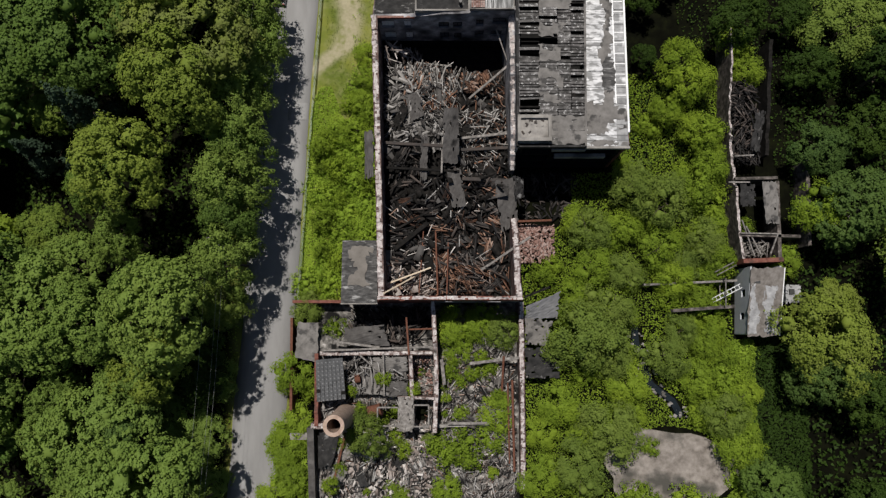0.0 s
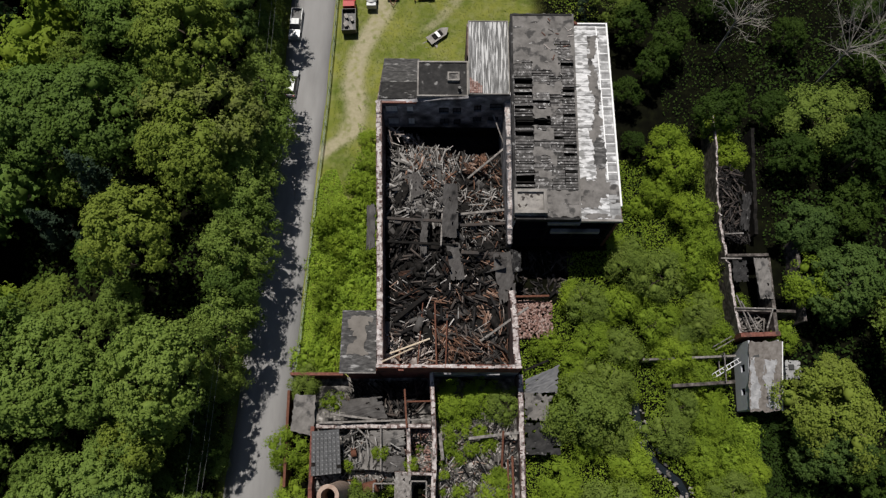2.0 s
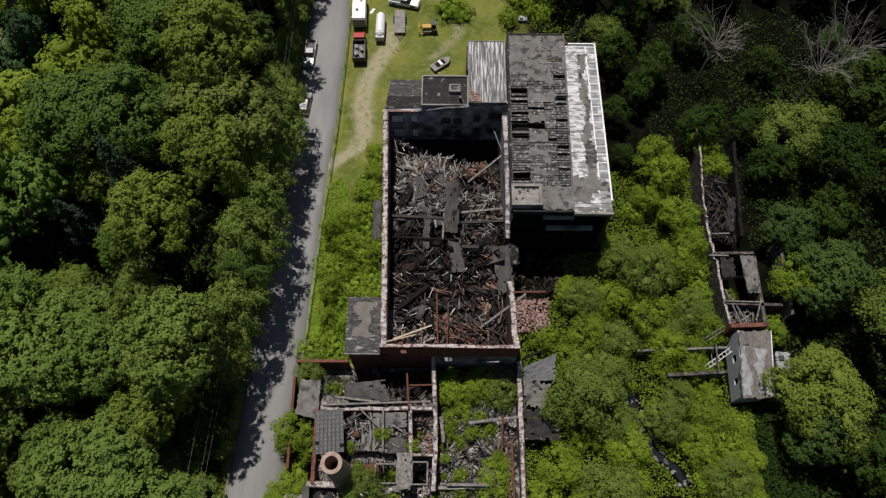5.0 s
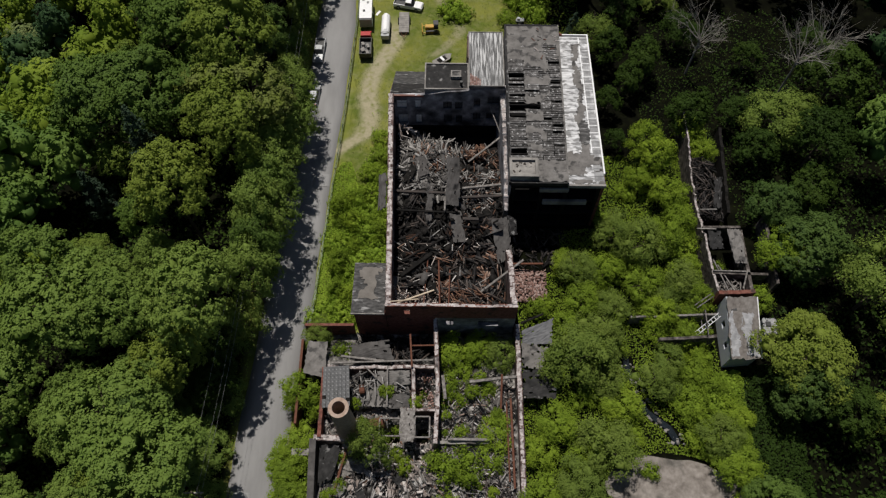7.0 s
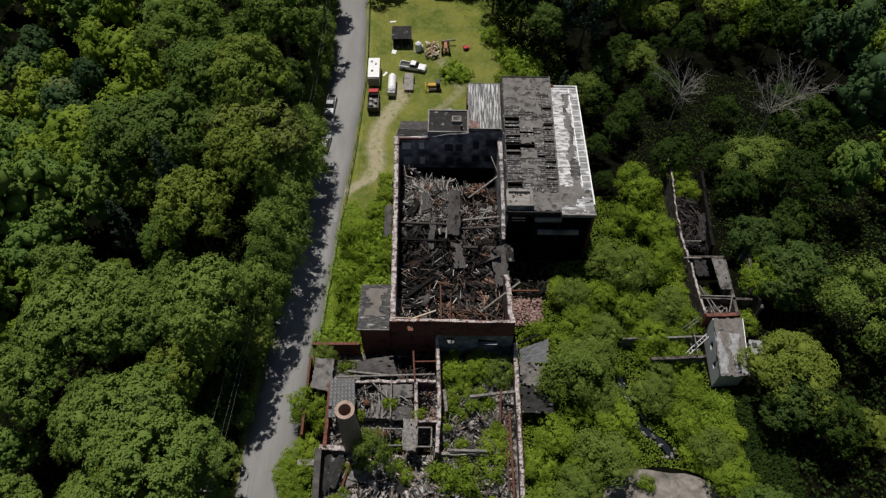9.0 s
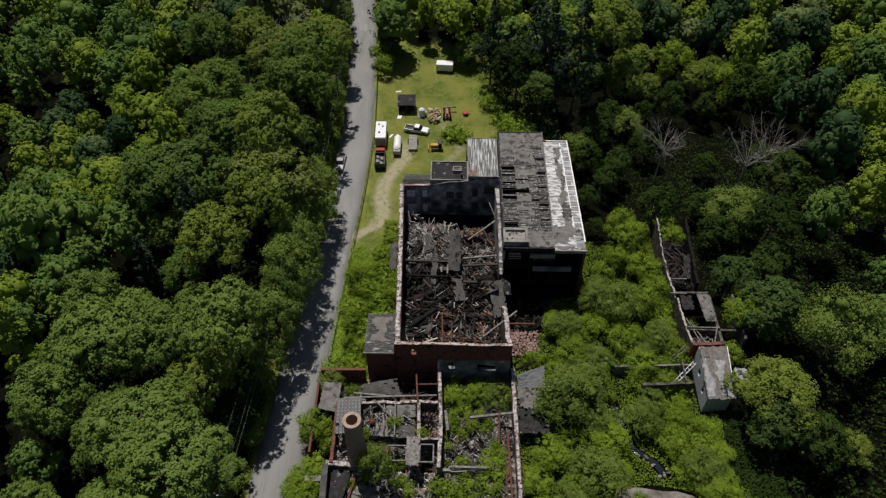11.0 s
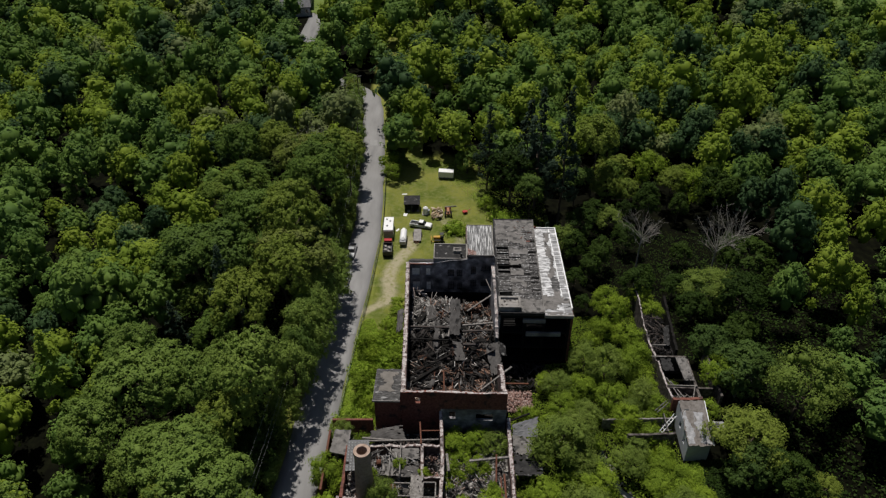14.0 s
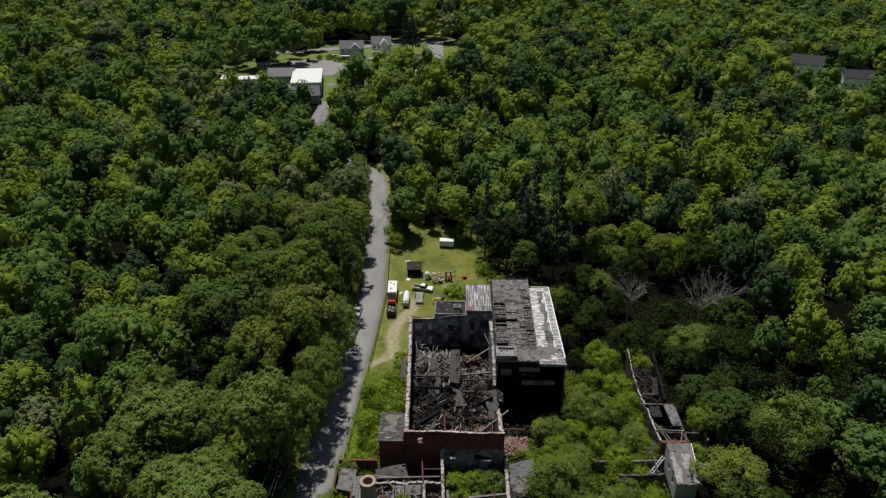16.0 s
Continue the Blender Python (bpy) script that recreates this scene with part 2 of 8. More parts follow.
def part(name, bm, material, parent=None, label=""):
    """One mesh object from a bmesh, under a thing or a part."""
    me = bpy.data.meshes.new(name)
    bmesh.ops.recalc_face_normals(bm, faces=bm.faces[:])
    bm.to_mesh(me)
    bm.free()
    me.materials.append(material)
    ob = new(name, me)
    if parent:
        ob.parent = parent
    return tagged(ob, label)


def thing(name, label, category, m=None, group="", kind=""):
    ob = tagged(new(name), label, category, group, kind)
    ob.empty_display_size = 0.2
    if m is not None:
        ob.matrix_world = m
    return ob


def bx(bm, x0, x1, y0, y1, z0, z1, bevel=0.0):
    vs = [bm.verts.new(c) for c in ((x0, y0, z0), (x1, y0, z0), (x1, y1, z0), (x0, y1, z0), (x0, y0, z1), (x1, y0, z1), (x1, y1, z1), (x0, y1, z1))]
    fs = [bm.faces.new([vs[i] for i in f]) for f in ((0, 3, 2, 1), (4, 5, 6, 7), (0, 1, 5, 4), (1, 2, 6, 5), (2, 3, 7, 6), (3, 0, 4, 7))]
    if bevel:
        es = list({e for f in fs for e in f.edges})
        bmesh.ops.bevel(bm, geom=es, offset=bevel, segments=1, affect="EDGES")
    return vs


def prism(bm, base, top):
    """A solid between two rings of as many corners."""
    a, b = [bm.verts.new(c) for c in base], [bm.verts.new(c) for c in top]
    n = len(a)
    bm.faces.new(a[::-1])
    bm.faces.new(b)
    for i in range(n):
        bm.faces.new((a[i], a[(i + 1) % n], b[(i + 1) % n], b[i]))


def beam(bm, p, q, w=0.2, h=0.2, up=(0, 0, 1)):
    p, q = Vector(p), Vector(q)
    d = (q - p).normalized()
    s = d.cross(Vector(up))
    s = s.normalized() if s.length > 1e-4 else Vector((1, 0, 0))
    u = s.cross(d)
    ring = [s * (w / 2) * a + u * (h / 2) * b for a, b in ((-1, -1), (1, -1), (1, 1), (-1, 1))]
    prism(bm, [p + r for r in ring], [q + r for r in ring])


def tube(bm, p, q, r0, r1=None, n=8):
    p, q = Vector(p), Vector(q)
    r1 = r0 if r1 is None else r1
    d = (q - p).normalized()
    s = d.cross(Vector((0, 0, 1)))
    s = s.normalized() if s.length > 1e-3 else Vector((1, 0, 0))
    u = s.cross(d)
    ring = [s * math.cos(2 * math.pi * i / n) + u * math.sin(2 * math.pi * i / n) for i in range(n)]
    prism(bm, [p + v * r0 for v in ring], [q + v * r1 for v in ring])


def bm_new():
    return bmesh.new()


def one(name, material, parent, label, builder, *args):
    """A part whose mesh builder(bm, *args) makes."""
    bm = bm_new()
    builder(bm, *args)
    return part(name, bm, material, parent, label)


def planks(name, rng, centre, length, width, thick, yaw, tilt, roll, material):
    """Many loose boards in one mesh; all arguments but the name are arrays."""
    n = len(length)
    cy, sy, ct, st, cr, sr = np.cos(yaw), np.sin(yaw), np.cos(tilt), np.sin(tilt), np.cos(roll), np.sin(roll)
    a = np.stack([cy * ct, sy * ct, st], 1)
    s0 = np.stack([-sy, cy, 0 * cy], 1)
    u0 = np.cross(a, s0)
    s = s0 * cr[:, None] + u0 * sr[:, None]
    u = np.cross(a, s)
    corners = np.array([(-1, -1, -1), (1, -1, -1), (1, 1, -1), (-1, 1, -1), (-1, -1, 1), (1, -1, 1), (1, 1, 1), (-1, 1, 1)]) / 2
    v = centre[:, None] + corners[None, :, 0, None] * (a * length[:, None])[:, None] + corners[None, :, 1, None] * (s * width[:, None])[:, None] + corners[None, :, 2, None] * (u * thick[:, None])[:, None]
    f = np.array([(0, 3, 2, 1), (4, 5, 6, 7), (0, 1, 5, 4), (1, 2, 6, 5), (2, 3, 7, 6), (3, 0, 4, 7)])
    quads = (np.arange(n)[:, None, None] * 8 + f[None]).reshape(-1, 4)
    return np_mesh(name, v, quads, material)


def wall(name, p0, p1, thick, z0, tops, material, parent, label="", openings=(), step=0.6, ragged=0.0, seed=0, cap=None):
    """A wall of even thickness from p0 to p1 (its middle line). tops: heights along it, evenly spaced; openings: (s0, s1, za, zb), s in metres from p0."""
    rng = np.random.default_rng(seed + 7)
    p0, p1 = Vector((*p0, 0)), Vector((*p1, 0))
    size = (p1 - p0).length
    d = (p1 - p0) / size
    side = Vector((-d.y, d.x, 0)) * thick / 2
    cuts = sorted({0.0, size, *[round(i * step, 4) for i in range(1, int(size / step))], *[min(max(s, 0), size) for o in openings for s in o[:2]]})
    height = {s: float(np.interp(s, np.linspace(0, size, len(tops)), tops)) + (float(rng.uniform(-1, 0.3)) * ragged if 0 < s < size else 0) for s in cuts}
    bm = bm_new()
    for a, b in zip(cuts, cuts[1:]):
        if b - a < 1e-3:
            continue
        spans, z = [], z0
        for o in sorted((o for o in openings if o[0] < (a + b) / 2 < o[1]), key=lambda o: o[2]):
            spans.append((z, z, o[2], o[2]))
            z = o[3]
        spans.append((z, z, height[a], height[b]))
        for za, zb, ta, tb in spans:
            if min(ta, tb) - za < 0.05:
                continue
            pa, pb = p0 + d * a, p0 + d * b
            k = Vector((0, 0, 1))
            prism(bm, [pa - side + k * za, pb - side + k * zb, pb + side + k * zb, pa + side + k * za], [pa - side + k * ta, pb - side + k * tb, pb + side + k * tb, pa + side + k * ta])
    bmesh.ops.remove_doubles(bm, verts=bm.verts[:], dist=0.002)
    ob = part(name, bm, material, parent, label)
    if cap:
        # a broken pale capping: two uneven courses of broken stone along the top
        for row in (-1, 1):
            s = 0.0
            while s < size - 0.2:
                w = min(float(rng.choice([0.3, 0.5, 0.9, 1.5]) * rng.uniform(0.7, 1.3)), size - s)
                k = Vector((0, 0, 1))
                inner, outer = row * float(rng.uniform(-0.15, 0.1)), row * float(rng.uniform(0.6, 1.1))
                cuts_c = [s + w * f for f in (0.0, 0.33, 0.66, 1.0)]
                bm = bm_new()
                t = float(rng.uniform(0.03, 0.07))
                rings = []
                for q in cuts_c:
                    pq = p0 + d * q
                    zq = float(np.interp(q, list(height), [height[h] for h in height])) - 0.02
                    e = outer + row * float(rng.uniform(-0.2, 0.12))
                    rings.append([bm.verts.new(v) for v in (pq + side * inner + k * zq, pq + side * e + k * zq, pq + side * (e - row * 0.1) + k * (zq + t * float(rng.uniform(0.6, 1.2))), pq + side * inner + k * (zq + t))])
                for ra, rb in zip(rings, rings[1:]):
                    for i in range(4):
                        bm.faces.new((ra[i], ra[(i + 1) % 4], rb[(i + 1) % 4], rb[i]))
                bm.faces.new(rings[0][::-1])
                bm.faces.new(rings[-1])
                part("capstone", bm, cap, ob)
                s += w * float(rng.choice([1.0, 1.0, 1.0, 1.25]))
    return ob


def fbm(x, y, seed=0, octaves=4):
    """Smooth noise over arrays, from sums of turned sines."""
    rng = np.random.default_rng(seed)
    out = 0 * np.asarray(x, float)
    for o in range(octaves):
        for _ in range(3):
            a, ph = rng.uniform(0, 6.283), rng.uniform(0, 6.283)
            out = out + np.sin((np.cos(a) * x + np.sin(a) * y) * 2**o + ph) / (3 * 1.7**o)
    return out

# ---- ground and road ----
ROAD = [(-400, -62), (-120, -36), (-60, -29.5), (-21, -26.2), (5, -24.6), (33, -23.2), (48, -22.5), (74, -21.9), (110, -23.8), (150, -27.8), (160, -29.6), (168, -35), (178, -46), (194, -57), (215, -62), (247, -60), (290, -64), (332, -76)]


def road_x(y):
    return np.interp(y, [p[0] for p in ROAD], [p[1] for p in ROAD])


def ground_z(x, y):
    """The height of the ground: nearly level, a little lower to the north, rougher under the woods."""
    x, y = np.asarray(x, float), np.asarray(y, float)
    base = np.interp(y, [-100, 30, 62, 190, 262, 400, 900], [-6.4, -6.4, -7.8, -8.0, 0.4, 1.6, 14.0])
    off = np.clip((np.hypot((x - 5) / 45, (y - 30) / 75) - 1.0) * 2, 0, 1)
    near_road = np.clip((np.abs(x - road_x(y)) - 5) / 8, 0, 1)
    rough = 0.5 * fbm(x / 14, y / 14, 3, 3)
    dip = -1.6 * np.exp(-(((x - 36.5) / 3.0) ** 2 + ((y + 3) / 9) ** 2))
    return base + off * near_road * rough + dip


def grid_axis(a, b, core_a, core_b, fine, n_out):
    inner = np.arange(core_a, core_b + 0.01, fine)
    lo = core_a - (core_a - a) * np.linspace(0, 1, n_out + 1)[1:][::-1] ** 2.2
    hi = core_b + (b - core_b) * np.linspace(0, 1, n_out + 1)[1:] ** 2.2
    return np.concatenate([lo, inner, hi])


gx, gy = grid_axis(-3000, 3000, -70, 90, 2.0, 30), grid_axis(-900, 4500, -60, 130, 2.0, 30)
GX, GY = np.meshgrid(gx, gy)
verts = np.stack([GX, GY, ground_z(GX, GY)], -1).reshape(-1, 3)
idx = np.arange(verts.shape[0]).reshape(GX.shape)
quads = np.stack([idx[:-1, :-1], idx[:-1, 1:], idx[1:, 1:], idx[1:, :-1]], -1).reshape(-1, 4)


def ground_material():
    """Forest soil, its ramp near black to hold the woods' shade, with mown grass where the yard lies and bare tracks
    worn into it.
    """
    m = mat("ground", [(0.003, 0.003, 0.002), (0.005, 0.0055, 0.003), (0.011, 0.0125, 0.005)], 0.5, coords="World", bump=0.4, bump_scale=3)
    nt = m.node_tree
    n, l = nt.nodes, nt.links
    bs = n["Principled BSDF"]
    bs.inputs["Specular IOR Level"].default_value = 0.02
    under = bs.inputs["Base Color"].links[0].from_socket
    geo = n.new("ShaderNodeNewGeometry")
    sep = n.new("ShaderNodeSeparateXYZ")
    l.new(geo.outputs["Position"], sep.inputs[0])

    def math_node(op, a, b=None):
        k = n.new("ShaderNodeMath")
        k.operation = op
        for i, v in enumerate((a, b)):
            if v is None:
                continue
            if isinstance(v, (int, float)):
                k.inputs[i].default_value = v
            else:
                l.new(v, k.inputs[i])
        return k.outputs[0]

    def noise_node(scale, detail=4):
        k = n.new("ShaderNodeTexNoise")
        k.inputs["Scale"].default_value, k.inputs["Detail"].default_value = scale, detail
        l.new(geo.outputs["Position"], k.inputs["Vector"])
        return k.outputs["Fac"]

    def smooth(v, a, b):
        k = n.new("ShaderNodeMapRange")
        k.interpolation_type = "SMOOTHSTEP"
        k.inputs["From Min"].default_value, k.inputs["From Max"].default_value = a, b
        l.new(v, k.inputs["Value"])
        return k.outputs[0]

    def mix(f, a, b):
        k = n.new("ShaderNodeMix")
        k.data_type = "RGBA"
        l.new(f, k.inputs[0])
        for i, v in ((6, a), (7, b)):
            if isinstance(v, tuple):
                k.inputs[i].default_value = (*v, 1)
            else:
                l.new(v, k.inputs[i])
        return k.outputs[2]

    wob = math_node("MULTIPLY", math_node("SUBTRACT", noise_node(0.25), 0.5), 9.0)
    x, y = math_node("ADD", sep.outputs[0], wob), math_node("ADD", sep.outputs[1], wob)
    # the yard north of the mill
    yard = math_node("MULTIPLY", smooth(y, 32, 36), math_node("SUBTRACT", 1.0, smooth(y, 112, 118)))
    east = math_node("SUBTRACT", 1.0, smooth(math_node("ADD", x, math_node("MULTIPLY", y, 0.2)), 25, 31))
    strip = math_node("MULTIPLY", smooth(sep.outputs[1], 3.5, 4.5), math_node("SUBTRACT", 1.0, smooth(sep.outputs[0], -9.5, -9.0)))
    verge = math_node("MULTIPLY", smooth(sep.outputs[0], -31, -29), math_node("MAXIMUM", strip, math_node("SUBTRACT", 1.0, smooth(sep.outputs[0], -22, -21))))
    west = smooth(sep.outputs[0], -31, -29)
    mask = math_node("MAXIMUM", math_node("MULTIPLY", math_node("MULTIPLY", yard, west), east), verge)
    grass = mix(smooth(noise_node(0.16, 7), 0.32, 0.68), (0.085, 0.115, 0.02), (0.185, 0.19, 0.042))
    grass = mix(smooth(noise_node(0.9, 8), 0.4, 0.8), grass, (0.175, 0.182, 0.07))

    def worn(points, half, soft):
        """How far the ground is worn along a line x(y), given as (y, x)."""
        y0, y1 = points[0][0], points[-1][0]
        k = n.new("ShaderNodeFloatCurve")
        curve = k.mapping.curves[0]
        while len(curve.points) < len(points):
            curve.points.new(0.5, 0.5)
        for p, (py, px) in zip(curve.points, points):
            p.location = ((py - y0) / (y1 - y0), (px + 24) / 48)
        k.mapping.update()
        l.new(math_node("DIVIDE", math_node("SUBTRACT", sep.outputs[1], y0), y1 - y0), k.inputs["Value"])
        line = math_node("SUBTRACT", math_node("MULTIPLY", k.outputs[0], 48.0), 24.0)
        d = math_node("ABSOLUTE", math_node("SUBTRACT", math_node("ADD", sep.outputs[0], math_node("MULTIPLY", wob, 0.12)), line))
        along = math_node("MULTIPLY", smooth(sep.outputs[1], y0 - 1.0, y0 + 1.0), math_node("SUBTRACT", 1.0, smooth(sep.outputs[1], y1 - 7, y1)))
        return math_node("MULTIPLY", math_node("SUBTRACT", 1.0, smooth(d, half, half + soft)), along)

    # the worn track from the road's edge, north to the trucks, and a fainter arc by the bulldozer
    t1 = worn([(38.0, -20.0), (40.5, -17.3), (42.3, -15.0), (46.4, -13.9), (52.0, -14.6), (56.4, -14.0), (62.0, -11.9), (66.0, -10.3), (74.0, -10.6)], 0.7, 2.0)
    t2 = math_node("MULTIPLY", worn([(62.0, -3.0), (65.2, 0.2), (67.2, 1.7), (69.7, 2.6), (75.0, -0.6), (84.0, -3.4)], 0.3, 1.5), 0.6)
    track = math_node("MULTIPLY", math_node("MAXIMUM", t1, t2), smooth(noise_node(0.8, 9), 0.2, 0.55))
    grass = mix(track, grass, mix(noise_node(2.0), (0.21, 0.19, 0.115), (0.36, 0.325, 0.225)))
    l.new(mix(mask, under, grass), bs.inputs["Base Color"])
    return m


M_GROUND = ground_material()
ground = tagged(new("ground", np_mesh("ground", verts, quads, M_GROUND)), "green and brown ground with grass, worn tracks and shade-black forest soil", "ground", kind="structure")
for p in ground.data.polygons:
    p.use_smooth = True


def ribbon(name, ys, xs_l, xs_r, lift, material, label, category, thick=0.25):
    ys = np.asarray(ys, float)
    cols = []
    for f in np.linspace(0, 1, 5):
        x = np.asarray(xs_l) * (1 - f) + np.asarray(xs_r) * f
        z = np.maximum(ground_z(x, ys), ground_z(np.asarray(xs_l), ys)) + lift + 0.06 * (1 - (2 * f - 1) ** 2)
        cols.append(np.stack([x, ys, z], -1))
    for c in (cols[0], cols[-1]):
        low = c.copy()
        low[:, 2] -= thick
        cols = [low] + cols if c is cols[0] else cols + [low]
    v = np.stack(cols, 1)
    i = np.arange(v.shape[0] * v.shape[1]).reshape(v.shape[:2])
    q = np.stack([i[:-1, :-1], i[:-1, 1:], i[1:, 1:], i[1:, :-1]], -1).reshape(-1, 4)
    ob = new(name, np_mesh(name, v.reshape(-1, 3), q, material))
    return tagged(ob, label, category, kind="structure")


ys = np.concatenate([np.arange(-400, -60, 10), np.arange(-60, 200, 2.0), np.arange(200, 331, 2.0)])
edge = 0.18 * fbm(ys / 3, ys * 0, 5, 3)
road = ribbon("road", ys, road_x(ys) - 3.6 + edge, road_x(ys) + 3.6 + edge[::-1], 0.08, M_ASPHALT, "worn grey asphalt country road without markings", "road")
for y0, y1, f0, f1 in ((31.0, 33.6, 0.55, 0.98), (121.5, 125.5, 0.3, 0.75), (-21.5, -19.0, 0.05, 0.5)):
    yy = np.linspace(y0, y1, 4)
    ribbon("road_patch", yy, road_x(yy) - 3.6 + 7.2 * f0, road_x(yy) - 3.6 + 7.2 * f1, 0.125, M_PATCH, "pale asphalt repair patch in the road", "road patch", 0.02)

# ---- trees ----


GOLD = (1 + 5**0.5) / 2
ICO_V = np.array([(-1, GOLD, 0), (1, GOLD, 0), (-1, -GOLD, 0), (1, -GOLD, 0), (0, -1, GOLD), (0, 1, GOLD), (0, -1, -GOLD), (0, 1, -GOLD), (GOLD, 0, -1), (GOLD, 0, 1), (-GOLD, 0, -1), (-GOLD, 0, 1)]) / math.hypot(1, GOLD)
ICO_F = np.array([(0, 11, 5), (0, 5, 1), (0, 1, 7), (0, 7, 10), (0, 10, 11), (1, 5, 9), (5, 11, 4), (11, 10, 2), (10, 7, 6), (7, 1, 8), (3, 9, 4), (3, 4, 2), (3, 2, 6), (3, 6, 8), (3, 8, 9), (4, 9, 5), (2, 4, 11), (6, 2, 10), (8, 6, 7), (9, 8, 1)])


OCT_V = np.array([(1, 0, 0), (-1, 0, 0), (0, 1, 0), (0, -1, 0), (0, 0, 1), (0, 0, -1)], float)
OCT_F = np.array([(0, 2, 4), (2, 1, 4), (1, 3, 4), (3, 0, 4), (2, 0, 5), (1, 2, 5), (3, 1, 5), (0, 3, 5)])


def leaf_tris(rng, centre, normal, size):
    """Leaf sprays, one triangle each, about their normals. Returns corners (n, 3, 3)."""
    n = len(centre)
    a = np.cross(normal, rng.normal(size=(n, 3)))
    a /= np.linalg.norm(a, axis=1, keepdims=True) + 1e-9
    b = np.cross(normal, a)
    w = size * rng.uniform(0.6, 1.0, n)
    c = np.stack([-a * size[:, None] * 0.6 - b * w[:, None] * 0.45, a * size[:, None] * 0.6 - b * w[:, None] * 0.35, b * w[:, None] * 0.75], 1)
    return centre[:, None] + c


def unit(v):
    return v / (np.linalg.norm(v, axis=1, keepdims=True) + 1e-9)


def crown_arrays(rng, rad, height, base, lobes, clumps, per, leaf, shape="round", core=0.52, rough=0.3, solid=(ICO_V, ICO_F), size=(0.22, 0.42), lumps=True, spread=1.0, airy=1.0):
    """A crown: lobes spread over an uneven dome, small lumps of foliage over each lobe, loose leaves round each lump, and small inner masses. Corners and triangles."""
    i = np.arange(lobes)
    a = i * 2.39996 + rng.uniform(-0.45, 0.45, lobes)
    if shape == "cone":
        u = ((i + 0.5) / lobes) ** 0.8
        env = rad * (1.02 - u) * rng.uniform(0.45, 0.95, lobes)
        lc = np.stack([np.cos(a) * env, np.sin(a) * env, base + height * (0.05 + 0.95 * u)], 1)
        lr = rad * rng.uniform(0.2, 0.3, lobes) * (1.15 - 0.75 * u)
    else:
        w = np.clip(1.0 - 1.32 * (i + 0.5) / lobes + rng.uniform(-0.08, 0.08, lobes), -0.4, 1.0)
        ph = rng.uniform(0, 6.283, 2)
        bulge = 1 + 0.16 * np.sin(2 * a + ph[0]) + 0.1 * np.sin(3 * a + ph[1])
        env = rad * 0.76 * spread * np.sqrt(1 - w * w) * bulge * rng.uniform(0.8, 1.1, lobes)
        lc = np.stack([np.cos(a) * env, np.sin(a) * env, base + height * (0.45 + 0.4 * w * rng.uniform(0.8, 1.12, lobes))], 1)
        lr = rad * rng.uniform(0.24, 0.4, lobes) * min(1.5, math.sqrt(22 / lobes))
    if not lumps:
        lr = lr * 1.12
    mid = np.array([0, 0, base + height * 0.3])
    ahead = unit(lc - mid)
    flat = np.array([1.06, 1.06, 0.82 if lumps else 1.15])
    pick = rng.choice(lobes, clumps, p=lr**2 / (lr**2).sum())
    out = unit(rng.normal(size=(clumps, 3)) + ahead[pick] * 0.8 + np.array([0, 0, 0.55]))
    cc = lc[pick] + out * (lr[pick] * rng.uniform(0.86, 1.08, clumps))[:, None] * flat
    tr = rng.uniform(*size, clumps)
    k = np.repeat(np.arange(clumps), per)
    n = len(k)
    d = unit(rng.normal(size=(n, 3)) + out[k] * 0.7)
    c = cc[k] + d * (tr[k] * rng.uniform(0.7, 1.5 * airy, n))[:, None]
    face = unit(d * 0.45 + out[k] * 0.7 + ahead[pick[k]] * 0.45 + rng.normal(size=(n, 3)) * rough * airy + np.array([0, 0, 0.15]))
    v = leaf_tris(rng, c, face, leaf * rng.uniform(0.6, 1.4, n)).reshape(-1, 3)
    verts, tris, at = [v], [np.arange(n * 3).reshape(-1, 3)], n * 3
    if lumps:
        w = OCT_V[None] * (tr[:, None] * (0.7 / airy + 0.15 * rng.normal(size=(clumps, 6))))[:, :, None] + cc[:, None]
        verts.append(w.reshape(-1, 3))
        tris.append((OCT_F[None] + at + 6 * np.arange(clumps)[:, None, None]).reshape(-1, 3))
        at += clumps * 6
    for j in range(lobes):
        w = solid[0] * lr[j] * core * (1 + 0.1 * rng.normal(size=(len(solid[0]), 1))) * flat + lc[j]
        verts.append(w)
        tris.append(solid[1] + at)
        at += len(w)
    return np.concatenate(verts), np.concatenate(tris)


def trunk_mesh(name, rng, height, r, limbs=5, material=None, spread=2.2):
    bm = bm_new()
    p = Vector((0, 0, -0.5))
    steps = 5
    line = [p]
    for i in range(1, steps + 1):
        line.append(Vector((rng.normal() * 0.15 * i / 2, rng.normal() * 0.15 * i / 2, height * i / steps)))
    for i in range(steps):
        tube(bm, line[i], line[i + 1], r * (1 - 0.75 * i / steps), r * (1 - 0.75 * (i + 1) / steps), 7)
    for k in range(limbs):
        f = 0.35 + 0.6 * k / max(1, limbs)
        s = line[0].lerp(line[-1], f)
        a = k * 2.4 + rng.uniform(-0.4, 0.4)
        ln = spread * rng.uniform(0.7, 1.3)
        mid = s + Vector((math.cos(a) * ln * 0.6, math.sin(a) * ln * 0.6, ln * 0.35))
        end = mid + Vector((math.cos(a + 0.3) * ln * 0.6, math.sin(a + 0.3) * ln * 0.6, ln * 0.5))
        tube(bm, s, mid, r * 0.4, r * 0.25, 5)
        tube(bm, mid, end, r * 0.25, r * 0.08, 5)
    bmesh.ops.recalc_face_normals(bm, faces=bm.faces[:])
    me = bpy.data.meshes.new(name)
    bm.to_mesh(me)
    bm.free()
    me.materials.append(material or M_BARK)
    return me


rng_t = np.random.default_rng(11)
KINDS = {}


